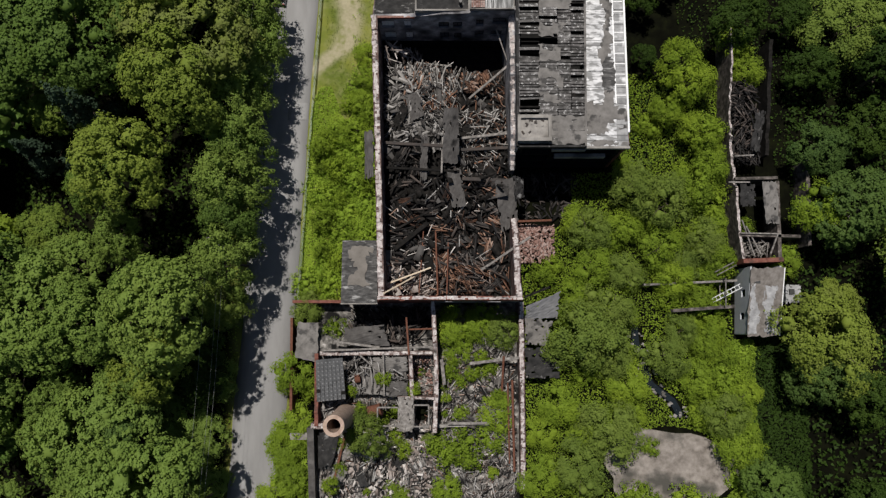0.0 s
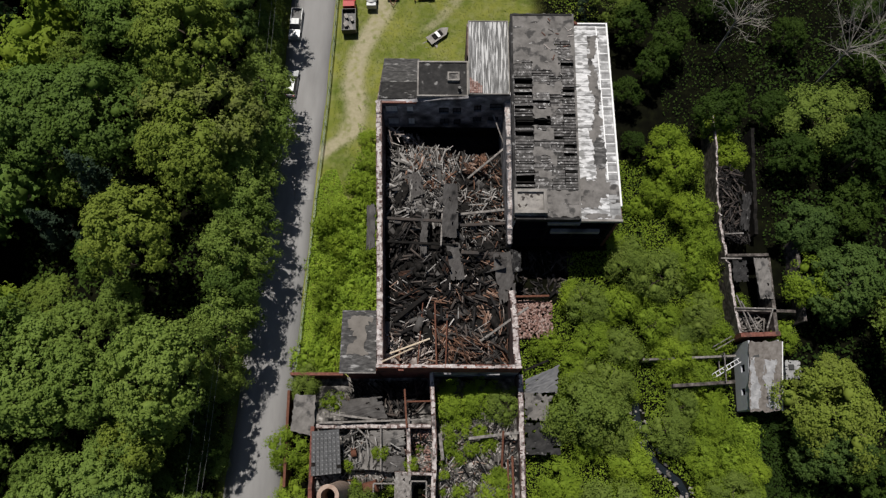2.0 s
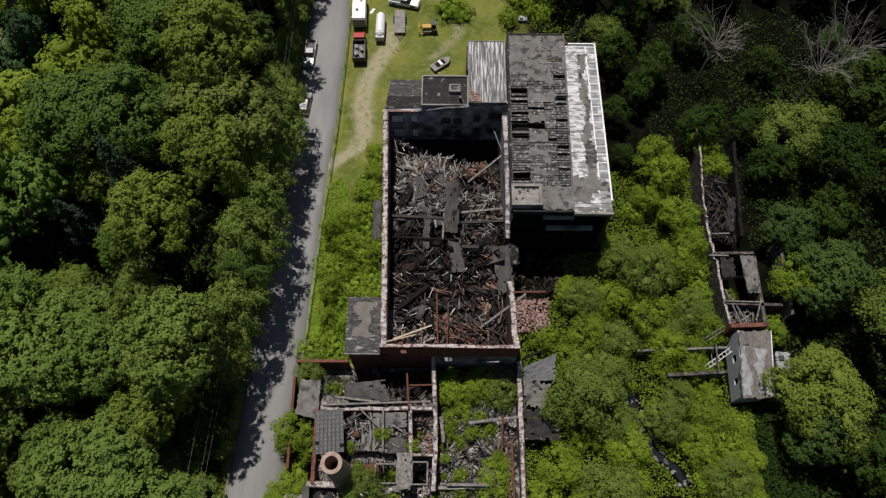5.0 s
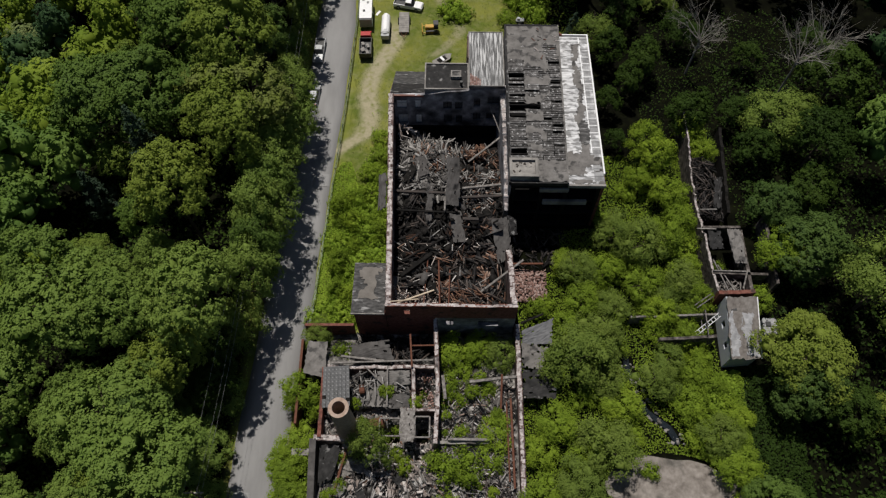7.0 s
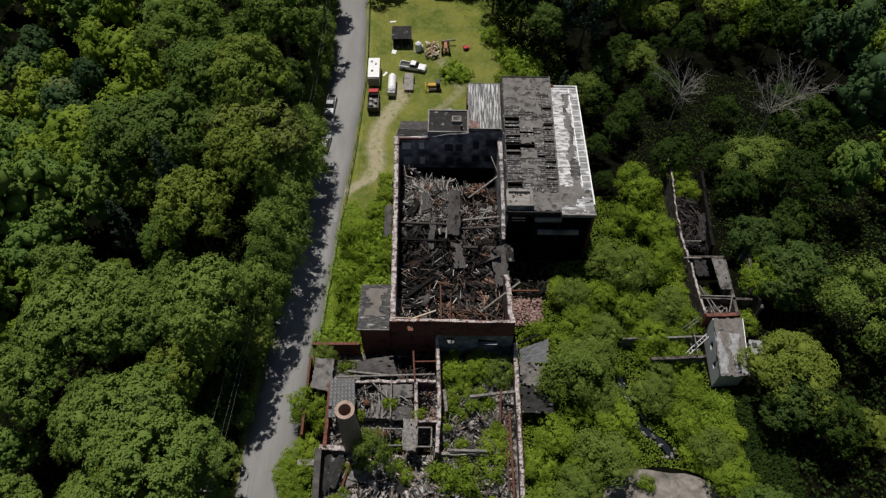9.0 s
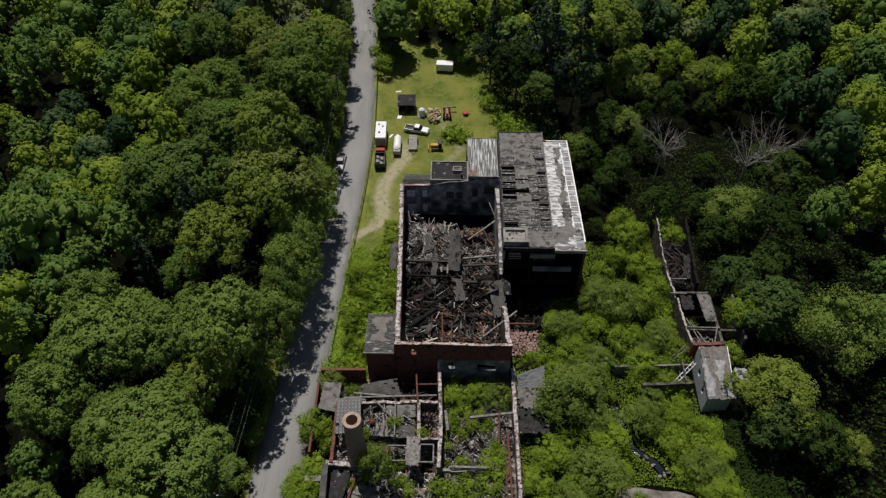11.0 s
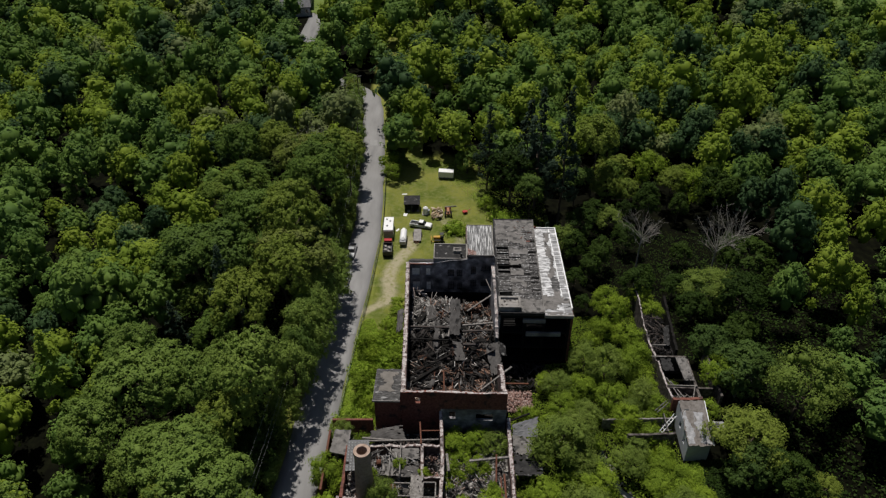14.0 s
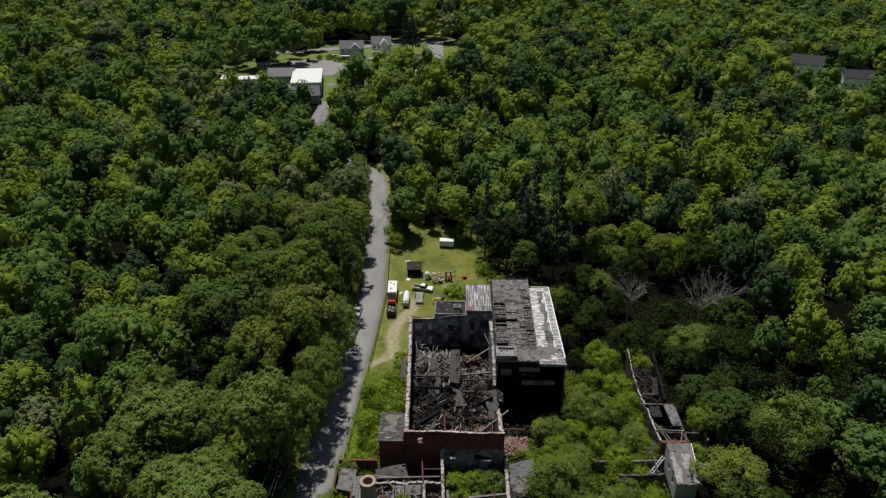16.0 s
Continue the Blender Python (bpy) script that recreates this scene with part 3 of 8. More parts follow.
def tree_kind(key, n, label, category, leaf_material, rad, height, base, lobes, clumps, per, leaf, shape="round", trunk_r=0.25, name="tree", size=(0.22, 0.42), airy=1.0):
    KINDS[key] = []
    for _ in range(n):
        v, t = crown_arrays(rng_t, rad, height, base, lobes, clumps, per, leaf, shape, size=size, airy=airy)
        cm = np_mesh("crown", v, [], leaf_material, t)
        cm.shade_smooth()
        tm = trunk_mesh("trunk", rng_t, base + height * 0.75, trunk_r, 5, M_BARK, rad * 0.5)
        KINDS[key].append((name, label, category, cm, tm))


tree_kind("oak", 6, "tall broad-leaved tree with a dense lobed green crown", "tree", M_LEAF, 5.0, 9.5, 9.0, 24, 560, 13, 0.2)
tree_kind("sage", 4, "tall broad-leaved tree with a light sage-green crown", "tree", M_LEAF_SAGE, 5.1, 9.5, 9.0, 24, 580, 13, 0.2)
tree_kind("oak_low", 4, "broad-leaved tree with a rounded green crown reaching low", "tree", M_LEAF, 4.7, 11.0, 1.5, 24, 560, 13, 0.2)
tree_kind("airy", 3, "broad-leaved roadside tree with an open green crown", "tree", M_LEAF, 4.6, 11.0, 1.5, 26, 440, 15, 0.18, airy=1.3)
tree_kind("roadside", 4, "broad-leaved roadside tree with a sunlit pale green crown", "tree", M_LEAF_SAGE, 4.6, 11.0, 1.5, 26, 440, 15, 0.18, airy=1.3)
tree_kind("dark", 4, "broad-leaved tree with shade painted into its dark green crown", "tree", M_LEAF_DARK, 4.6, 11.0, 2.5, 24, 480, 12, 0.2)
tree_kind("young", 5, "young bright green broad-leaved tree", "tree", M_LEAF_LIGHT, 2.6, 5.0, 1.2, 17, 230, 17, 0.15, trunk_r=0.12, size=(0.16, 0.32), airy=1.6)
tree_kind("olive", 4, "fine-leaved olive green tree with an airy crown", "tree", M_LEAF_OLIVE, 3.0, 6.0, 1.0, 18, 300, 18, 0.13, trunk_r=0.15, size=(0.14, 0.3), airy=1.7)
tree_kind("shrub", 4, "bright green bushy shrub", "shrub", M_LEAF_LIGHT, 1.5, 1.9, 0.1, 10, 90, 13, 0.13, trunk_r=0.06, name="shrub", size=(0.14, 0.3), airy=1.5)
tree_kind("vine", 3, "low light green tangle of vines and weeds", "shrub", M_LEAF_VINE, 1.7, 1.0, -0.2, 10, 80, 12, 0.16, trunk_r=0.04, name="shrub", size=(0.12, 0.28), airy=1.4)
tree_kind("pine", 3, "dark green conifer with a pointed crown", "conifer", M_NEEDLE, 3.4, 15.0, 3.0, 34, 380, 7, 0.24, "cone", 0.22, "conifer", size=(0.16, 0.36))


def plant(key, i, x, y, size=1.0, turn=0.0, z=None, group="", tall=1.0):
    name, label, category, cm, tm = KINDS[key][i % len(KINDS[key])]
    z = float(ground_z(x, y)) - 0.1 if z is None else z
    root = thing(name, label, category, Matrix.LocRotScale((x, y, z), Euler((0, 0, turn)), (size, size, size * tall)), group)
    for nm, me in (("trunk", tm), ("crown", cm)):
        new(nm, me).parent = root
    return root


def yard_east(y):
    """The east edge of the open yard."""
    return np.interp(y, [48, 60, 78, 90, 102, 112], [27, 26, 14, 9, 1.5, -6])


def wood(x, y):
    """True where the woods stand."""
    left = x < road_x(y) - 4.6
    north = (y > 56) & (x > yard_east(y) + 4.5) & ((x > 33) | (y > 66))
    beyond = (y > np.interp(x, [-22, -10, -2], [101, 105, 108])) & (x > road_x(y) + 5.5)
    east = (x > 50) & (y <= 60)
    north_east = (x > 34.5) & (y > 41)
    return left | north | beyond | east | north_east


CLEAR = [(-73.0, 265.7, 30, 36), (-54.8, 322.3, 32, 16), (-14.6, 311.3, 20, 42), (-36.5, 343.3, 62, 12), (-102.3, 258.4, 16, 12), (187.2, 283.9, 14, 12), (204.5, 268.4, 12, 10), (56.6, 391.7, 10, 9), (-109.6, 327.8, 30, 9), (-66, 262, 14, 26), (-50, 300, 30, 26), (-10, 292, 10, 30), (-98, 256, 16, 14), (184, 262, 20, 30), (205, 252, 18, 28), (60, 372, 8, 16), (-68, 240, 16, 20), (183, 258, 16, 26), (-46, 318, 30, 14)]


def open_ground(x, y):
    out = (np.abs(x - road_x(y)) < np.where(y > 166, 4.2, 0.0)) & (y < 332)
    for cx, cy, rx, ry in CLEAR:
        out |= ((x - cx) / rx) ** 2 + ((y - cy) / ry) ** 2 < 1
    return out


# near trees, each of its own
rng_p = np.random.default_rng(5)
step = 8.3
near, rest = [], []
for j, yy in enumerate(np.arange(-50, 136, step * 0.87)):
    for xx in np.arange(-96, 106, step):
        x = xx + (step / 2 if j % 2 else 0) + rng_p.uniform(-2.4, 2.4)
        y = yy + rng_p.uniform(-2.4, 2.4)
        if not wood(x, y) or open_ground(x, y) or -7.5 < x - float(road_x(y)) < 0:
            continue
        if 26 < x < 47 and 36 < y < 76 and rng_p.random() < 0.5:
            continue
        if x > 29 and y < 80 and rng_p.random() < (0.45 if y < 25 else 0.38):
            continue
        row = (x, y, rng_p.uniform(0, 6.283), rng_p.choice([0.62, 0.8, 0.9, 1.0, 1.15, 1.3]) * rng_p.uniform(0.92, 1.08), int(rng_p.integers(0, 5)), rng_p.random())
        (near if (-58 < x < 70 and y < 100) else rest).append(row)
for x, y, turn, size, i, u in near:
    tall = 0.75 + 0.5 * ((u * 7.31) % 1.0)
    # dark crowns by the yard and the east ruin carry painted shade
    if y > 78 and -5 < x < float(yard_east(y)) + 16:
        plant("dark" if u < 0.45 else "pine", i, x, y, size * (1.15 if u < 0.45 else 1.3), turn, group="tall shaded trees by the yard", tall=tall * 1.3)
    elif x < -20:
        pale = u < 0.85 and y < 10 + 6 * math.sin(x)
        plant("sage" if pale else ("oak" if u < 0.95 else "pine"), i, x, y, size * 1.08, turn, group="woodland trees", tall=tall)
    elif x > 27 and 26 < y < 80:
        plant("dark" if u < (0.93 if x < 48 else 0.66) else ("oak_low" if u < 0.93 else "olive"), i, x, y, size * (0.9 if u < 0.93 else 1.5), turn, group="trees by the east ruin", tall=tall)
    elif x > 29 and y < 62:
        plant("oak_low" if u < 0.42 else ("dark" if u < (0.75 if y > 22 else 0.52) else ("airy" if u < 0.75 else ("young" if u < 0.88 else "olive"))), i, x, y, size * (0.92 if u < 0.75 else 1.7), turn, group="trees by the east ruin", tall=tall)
    else:
        plant("oak" if u < 0.5 else ("oak_low" if u < 0.85 else ("pine" if u < 0.92 else "young")), i, x, y, size * (0.95 if u < 0.92 else 1.6), turn, group="woodland trees", tall=tall)
# dark-leaved trees beside the mill, the deep shade painted into their crowns
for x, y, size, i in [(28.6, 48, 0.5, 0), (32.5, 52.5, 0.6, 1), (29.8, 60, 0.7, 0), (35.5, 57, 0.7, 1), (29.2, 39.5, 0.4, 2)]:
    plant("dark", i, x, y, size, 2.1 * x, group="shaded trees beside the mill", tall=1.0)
# low trees on the bank
for x, y, size, i in [(-32.2, -13.5, 0.62, 0), (-30.6, -6.8, 0.6, 1), (-36.8, -6.2, 0.8, 2), (-32.0, 2.4, 0.66, 3), (-31.4, -20.5, 0.6, 2), (-36.0, -16.0, 0.8, 1)]:
    plant("roadside", i, x, y, size, 1.3 * x, group="trees along the road", tall=0.8)
# the row that hangs over the road
y = -48.0
while y < 162:
    over = 2 < y < 46
    # on this stretch half the row gets dark crowns, its shade by colour
    shady = -8 < y <= 2
    s_ = rng_p.uniform(0.72, 0.95) * (1.18 if over else (1.05 if y <= 8 else 0.8))
    x = float(road_x(y)) - 3.6 - 4.6 * s_ + (4.2 if over else (rng_p.uniform(-0.6, 0.4) - (2.0 if y < -8 else 0.0) if y <= 8 else rng_p.uniform(0.0, 1.2)))
    plant(("dark" if rng_p.random() < 0.5 else "roadside") if shady else (("roadside" if (y > 4 or y < -8) and rng_p.random() < 0.7 else "airy") if rng_p.random() < 0.9 else "olive"), int(rng_p.integers(0, 4)), x, y, s_, rng_p.uniform(0, 6.283), group="trees along the road", tall=(1.55 if y < 28 else 1.25) if over else (0.72 if y < -8 else 1.0))
    if y > 104:
        plant("oak_low" if rng_p.random() < 0.8 else "young", int(rng_p.integers(0, 4)), float(road_x(y)) + 4.2 + 4.6 * s_, y + 1.5, s_ * 0.95, rng_p.uniform(0, 6.283), group="trees along the road")
    y += 4.6 * s_ * rng_p.uniform(1.1, 1.4)


y = -46.0
while y < 8:
    # dark crowns mixed in, so the fringe by the road reads shaded
    plant("dark" if rng_p.random() < 0.4 else "oak", int(rng_p.integers(0, 4)), float(road_x(y)) - (12.6 if y < -6 else 10.2) + rng_p.uniform(-0.8, 0.8), y, rng_p.uniform(0.8, 1.0), rng_p.uniform(0, 6.283), group="woodland trees", tall=rng_p.uniform(0.9, 1.1))
    y += rng_p.uniform(5.5, 8.0)


def woods_mesh(name, rng, protos, spots, label, material=None):
    """Distant woods: many crowns in one mesh. spots: x, y, size."""
    vs, ts, at = [], [], 0
    for x, y, s in spots:
        v, t = protos[len(protos) - 1 if rng.random() < 0.08 else int(rng.integers(0, len(protos) - 1))]
        a = rng.uniform(0, 6.283)
        c, sn = math.cos(a) * s, math.sin(a) * s
        w = np.stack([v[:, 0] * c - v[:, 1] * sn + x, v[:, 0] * sn + v[:, 1] * c + y, v[:, 2] * (0.5 + 0.5 * s) * rng.uniform(0.72, 1.2) + float(ground_z(x, y))], 1)
        vs.append(w.astype(np.float32))
        ts.append(t + at)
        at += len(w)
    me = np_mesh(name, np.concatenate(vs), [], material or M_FAR, np.concatenate(ts))
    me.shade_smooth()
    return tagged(new(name, me), label, "woods", kind="stuff")


def far_spots(rng, x1, y0, y1, step, skip, least=0):
    out = []
    for j, yy in enumerate(np.arange(y0, y1, step * 0.87)):
        half = max(least, 38 + 0.552 * (yy + 94))
        for xx in np.arange(-x1, x1, step):
            x, y = xx + (step / 2 if j % 2 else 0) + rng.uniform(-0.36, 0.36) * step, yy + rng.uniform(-0.36, 0.36) * step
            if abs(x) < half and not skip(x, y) and not open_ground(np.array(x), np.array(y)):
                out.append((x, y, rng.choice([0.6, 0.8, 0.9, 1.0, 1.2, 1.35]) * rng.uniform(0.9, 1.1) * step / 8.2))
    return out


def protos(rng, lobes, clumps, per, leaf, kinds=8):
    return [crown_arrays(rng, 4.7 if k < kinds - 1 else 3.4, 12 + 1.5 * (k % 3) if k < kinds - 1 else 17, 3.0, lobes, clumps, per, leaf, "cone" if k == kinds - 1 else "round", 0.72, 0.4, (ICO_V, ICO_F), (leaf * 0.5, leaf * 0.9), False, 0.72) for k in range(kinds)]


def beside_near(x, y):
    return (-100 < x < 110 and y < 136) or not bool(wood(np.array(x), np.array(y)))


rng_f = np.random.default_rng(21)


TONES = ((0.44, M_FAR, "mid-green"), (0.7, M_FAR_YELLOW, "yellow-green"), (0.86, M_FAR_DARK, "dark green"), (1.01, M_FAR_OLIVE, "olive green"))


def mixed_woods(rng, shapes, spots, label):
    """Woods of four leaf tones, the same tone often standing together."""
    spots = np.array(spots)
    u = np.clip(0.55 * rng.random(len(spots)) + 0.45 * (0.5 + 0.6 * fbm(spots[:, 0] / 16, spots[:, 1] / 16, 33, 2)), 0, 1)
    lo = -1.0
    for hi, material, tone in TONES:
        woods_mesh("woods", rng, shapes, spots[(u > lo) & (u <= hi)], f"{tone} trees of the {label}", material)
        lo = hi


mixed_woods(rng_f, protos(rng_f, 16, 210, 6, 0.4), [(r[0], r[1], r[3]) for r in rest], "woods beside the mill")
mixed_woods(rng_f, protos(rng_f, 9, 120, 5, 0.52), far_spots(rng_f, 300, -50, 250, 9.0, beside_near) + [q for q in far_spots(rng_f, 110, -136, -38, 9.0, lambda x, y: abs(x - float(road_x(y))) < 8.5 or (y > -52 and not -20 < x < 48), 110)], "dense broad-leaved woods")
mixed_woods(rng_f, protos(rng_f, 8, 84, 5, 0.6), far_spots(rng_f, 460, 250, 470, 9.8, lambda x, y: False), "distant woods around a clearing")
mixed_woods(rng_f, protos(rng_f, 4, 20, 2, 1.4), far_spots(rng_f, 620, 470, 740, 12.0, lambda x, y: False), "far woods toward the horizon")

# ---- the burnt hall ----
hall = thing("ruined_hall", "roofless burnt brick mill hall filled with charred timber", "ruin")
W_S, W_N, E_S, E_N = (-7.85, 4.55), (-9.15, 41.9), (9.65, 4.55), (9.05, 41.9)
wall("west_wall", W_S, W_N, 0.82, -7.5, [4.6, 5.0, 4.7, 4.8, 4.4, 5.0, 4.7, 5.0], M_OLDBRICK, hall, "brick wall with a crumbling pale top", ragged=0.35, seed=1, cap=M_BRICK_TOP,
     openings=[(k, k + 1.3, -1.0, 1.6) for k in (6, 9.5, 24, 27.5, 31, 34)])
wall("east_wall", E_S, (9.45, 15.2), 0.8, -7.5, [5.0, 3.6, 4.2, 3.2, 1.0], M_OLDBRICK, hall, "broken brick wall with a pale top", ragged=0.6, seed=2, cap=M_BRICK_TOP)
wall("east_wall", (9.25, 21.5), E_N, 0.7, -7.5, [2.0, 4.5, 4.8, 5.4, 5.6, 5.2], M_SOOT_WALL, hall, "soot-stained plastered wall", ragged=0.7, seed=3, cap=M_BRICK_TOP)
wall("south_wall", (-8.33, 4.35), (10.15, 4.35), 0.5, 0.9, [4.9, 4.9, 5.0, 5.05, 4.9, 4.85, 4.75, 4.9, 4.9], M_BRICK, hall, "red brick wall with a broken top edge", ragged=0.12, seed=4, cap=M_BRICK_TOP, openings=[(2.5, 3.4, 2.2, 3.6)])
wall("south_wall", (-8.33, 4.37), (-1.35, 4.37), 0.5, -7.5, [0.9, 0.9], M_BRICK, hall, seed=5)
wall("south_wall", (-1.35, 4.39), (10.15, 4.39), 0.54, -7.5, [0.9, 0.9], M_SOOT_WALL, hall, "grey stained rendered lower wall", openings=[(1.5, 2.6, -1.6, 0.2), (6.2, 9.2, -1.9, -0.3)], seed=6)




def heap_z(x, y):
    z = np.interp(y, [4, 7, 12, 20, 28, 35, 37.5, 39, 42], [-1.6, -1.2, -1.0, -0.6, -1.0, -2.2, -3.2, -5.2, -5.6])
    z = z - 1.2 * np.exp(-(((x + 5) / 3) ** 2 + ((y - 20.5) / 2.5) ** 2)) - 3.0 * np.exp(-(((x - 2.5) / 5.5) ** 2 + ((y - 40) / 3.5) ** 2))
    z = z + 1.0 * np.exp(-(((x - 4.5) / 2.2) ** 2 + ((y - 35) / 1.6) ** 2)) - 1.2 * np.exp(-(((x - 1.5) / 1.5) ** 2 + ((y - 34.5) / 2) ** 2))
    z = z + 3.0 * np.exp(-(((x + 7.4) / 2.2) ** 2 + ((y - 39.3) / 1.8) ** 2)) + 1.6 * np.exp(-(((x - 7.6) / 1.3) ** 2 + ((y - 38.5) / 1.2) ** 2))
    return np.maximum(z + 1.1 * fbm(x / 2.0, y / 2.0, 9, 3), -5.8)


hx, hy = np.meshgrid(np.linspace(-8.9, 9.3, 70), np.linspace(4.5, 41.8, 140))
hv = np.stack([hx, hy, heap_z(hx, hy) - 0.25], -1)
hi = np.arange(hx.size).reshape(hx.shape)
tagged(new("rubble_bed", np_mesh("rubble_bed", hv.reshape(-1, 3), np.stack([hi[:-1, :-1], hi[:-1, 1:], hi[1:, 1:], hi[1:, :-1]], -1).reshape(-1, 4), M_CHAR)), "black ash and burnt debris bed inside the hall", "rubble", kind="stuff")


def debris(name, seed, n, x0, x1, y0, y1, zfn, material, label, lmin=0.6, lmax=4.0, wmin=0.1, wmax=0.32, lift=0.5, tilt=0.3):
    rng = np.random.default_rng(seed)
    x, y = rng.uniform(x0, x1, n), rng.uniform(y0, y1, n)
    ln = lmin + (lmax - lmin) * rng.random(n) ** 1.15
    yaw = rng.uniform(0, math.pi, n)
    # boards lie in fans, so that neighbours share a direction
    yaw = np.where(rng.random(n) < 0.6, 1.5 * fbm(x / 3.0, y / 3.0, seed, 2) + 1.57 + rng.normal(0, 0.35, n), yaw)
    hx_ = np.abs(np.cos(yaw)) * ln / 2
    hy_ = np.abs(np.sin(yaw)) * ln / 2
    x, y = np.clip(x, x0 + hx_, np.maximum(x0 + hx_, x1 - hx_)), np.clip(y, y0 + hy_, np.maximum(y0 + hy_, y1 - hy_))
    z = zfn(x, y) + rng.uniform(-0.15, lift, n)
    me = planks(name, rng, np.stack([x, y, z], 1), ln, rng.uniform(wmin, wmax, n), rng.uniform(0.04, 0.14, n), yaw, rng.normal(0, tilt, n), rng.normal(0, 0.4, n), material)
    return tagged(new(name, me), label, "rubble", kind="stuff")


M_DUST = mat("dusty_boards", [(0.13, 0.1, 0.09), (0.3, 0.25, 0.225), (0.5, 0.44, 0.41), (0.9, 0.86, 0.83)], 1.4, island=0.75, spot=(0.025, 0.023, 0.022), spot_scale=0.4, spot_lo=0.58, spot_hi=0.67)
for seed, n, x0, x1, y0, y1, m_, lb, la, lb_, wa, wb, tl in [
    (31, 190, -8.3, 2.6, 27.0, 38.0, M_LATH, "tangled grey weathered laths and boards", 1.4, 6.0, 0.05, 0.15, 0.4),
    (30, 130, -8.3, 0.5, 26.5, 37.0, M_SILVER_WOOD, "broad silvered boards in the heap", 1.5, 5.0, 0.2, 0.46, 0.35),
    (27, 130, -8.3, 2.0, 27.5, 38.2, M_SILVER_WOOD, "long silvered poles and battens in the heap", 2.0, 6.0, 0.07, 0.18, 0.45),
    (32, 170, -5.5, 2.0, 30.5, 38.4, M_BURNT_BROWN, "scorched red-brown timber in the heap", 0.5, 2.6, 0.08, 0.3, 0.4),
    (29, 260, 2.4, 8.9, 21.0, 31.0, M_LATH, "short splintered laths in the heap", 0.4, 2.4, 0.05, 0.16, 0.5),
    (28, 150, 2.4, 8.9, 18.0, 37.0, M_BURNT_BROWN, "scorched short boards in the heap", 0.4, 2.4, 0.05, 0.22, 0.5),
    (39, 120, -8.3, 8.9, 14.0, 30.0, M_RUBBLE, "charred boards and beams", 1.2, 5.0, 0.14, 0.4, 0.4),
    (40, 26, -8.3, 8.9, 12.0, 27.0, M_SILVER_WOOD, "grey laths and boards among the charred beams", 1.2, 4.4, 0.05, 0.16, 0.5),
    (25, 130, -8.3, 8.9, 13.0, 24.0, M_CHAR, "black burnt timbers in the heap", 1.0, 5.0, 0.12, 0.4, 0.45),
    (46, 210, -8.3, 8.9, 5.0, 15.0, M_RUBBLE, "tangled heap of charred boards and beams", 1.0, 5.2, 0.1, 0.36, 0.45),
    (47, 150, -8.3, 8.9, 5.0, 17.0, M_BURNT_BROWN, "scorched brown laths and boards", 0.6, 4.0, 0.05, 0.18, 0.45),
    (48, 240, -8.3, -1.0, 4.9, 9.5, M_DUST, "dusty splintered boards near the south wall", 0.4, 3.2, 0.05, 0.22, 0.3),
    (26, 150, -1.0, 8.9, 4.9, 9.0, M_BURNT_BROWN, "rusty brown splinters near the south wall", 0.3, 2.4, 0.05, 0.18, 0.35),
    (45, 90, -8.3, 8.9, 5.0, 14.0, M_SILVER_WOOD, "pale splintered laths near the south wall", 0.5, 3.4, 0.05, 0.14, 0.5),
    (49, 100, -8.3, 8.9, 8.0, 29.0, M_CHAR, "burnt black roofing sheets lying in the heap", 1.2, 3.8, 0.5, 1.3, 0.35),
    (43, 40, -8.3, 8.9, 7.0, 36.0, M_PANEL, "torn roofing sheets lying in the heap", 1.4, 4.2, 0.5, 1.3, 0.4),
    (42, 30, -8.3, 8.9, 23.0, 37.5, M_SILVER_WOOD, "long pale battens lying over the heap", 3.5, 7.0, 0.08, 0.15, 0.3),
    (41, 30, -8.3, 8.9, 5.5, 18.0, M_DUST, "long pale battens lying over the heap", 2.5, 5.5, 0.08, 0.15, 0.3),
    (44, 34, -8.3, -2.0, 4.9, 9.5, M_DUST, "dusty broad boards near the south wall", 1.4, 3.4, 0.5, 1.2, 0.12),
]:
    debris("rubble", seed, n, x0, x1, y0, y1, heap_z, m_, lb, la, lb_, wa, wb, 0.8, tl)
debris("rubble", 63, 160, 2.6, 6.6, 33.2, 37.0, lambda x, y: heap_z(x, y) + 0.3, M_BURNT_BROWN, "reddish heap of scorched boards", 0.4, 1.8, 0.1, 0.35, 0.7, 0.5)
debris("rubble", 64, 56, -8.3, -3.0, 37.6, 41.2, lambda x, y: heap_z(x, y) + 0.6, M_DUST, "pale boards fallen along the north wall", 0.8, 3.4, 0.08, 0.3, 1.0, 0.6)


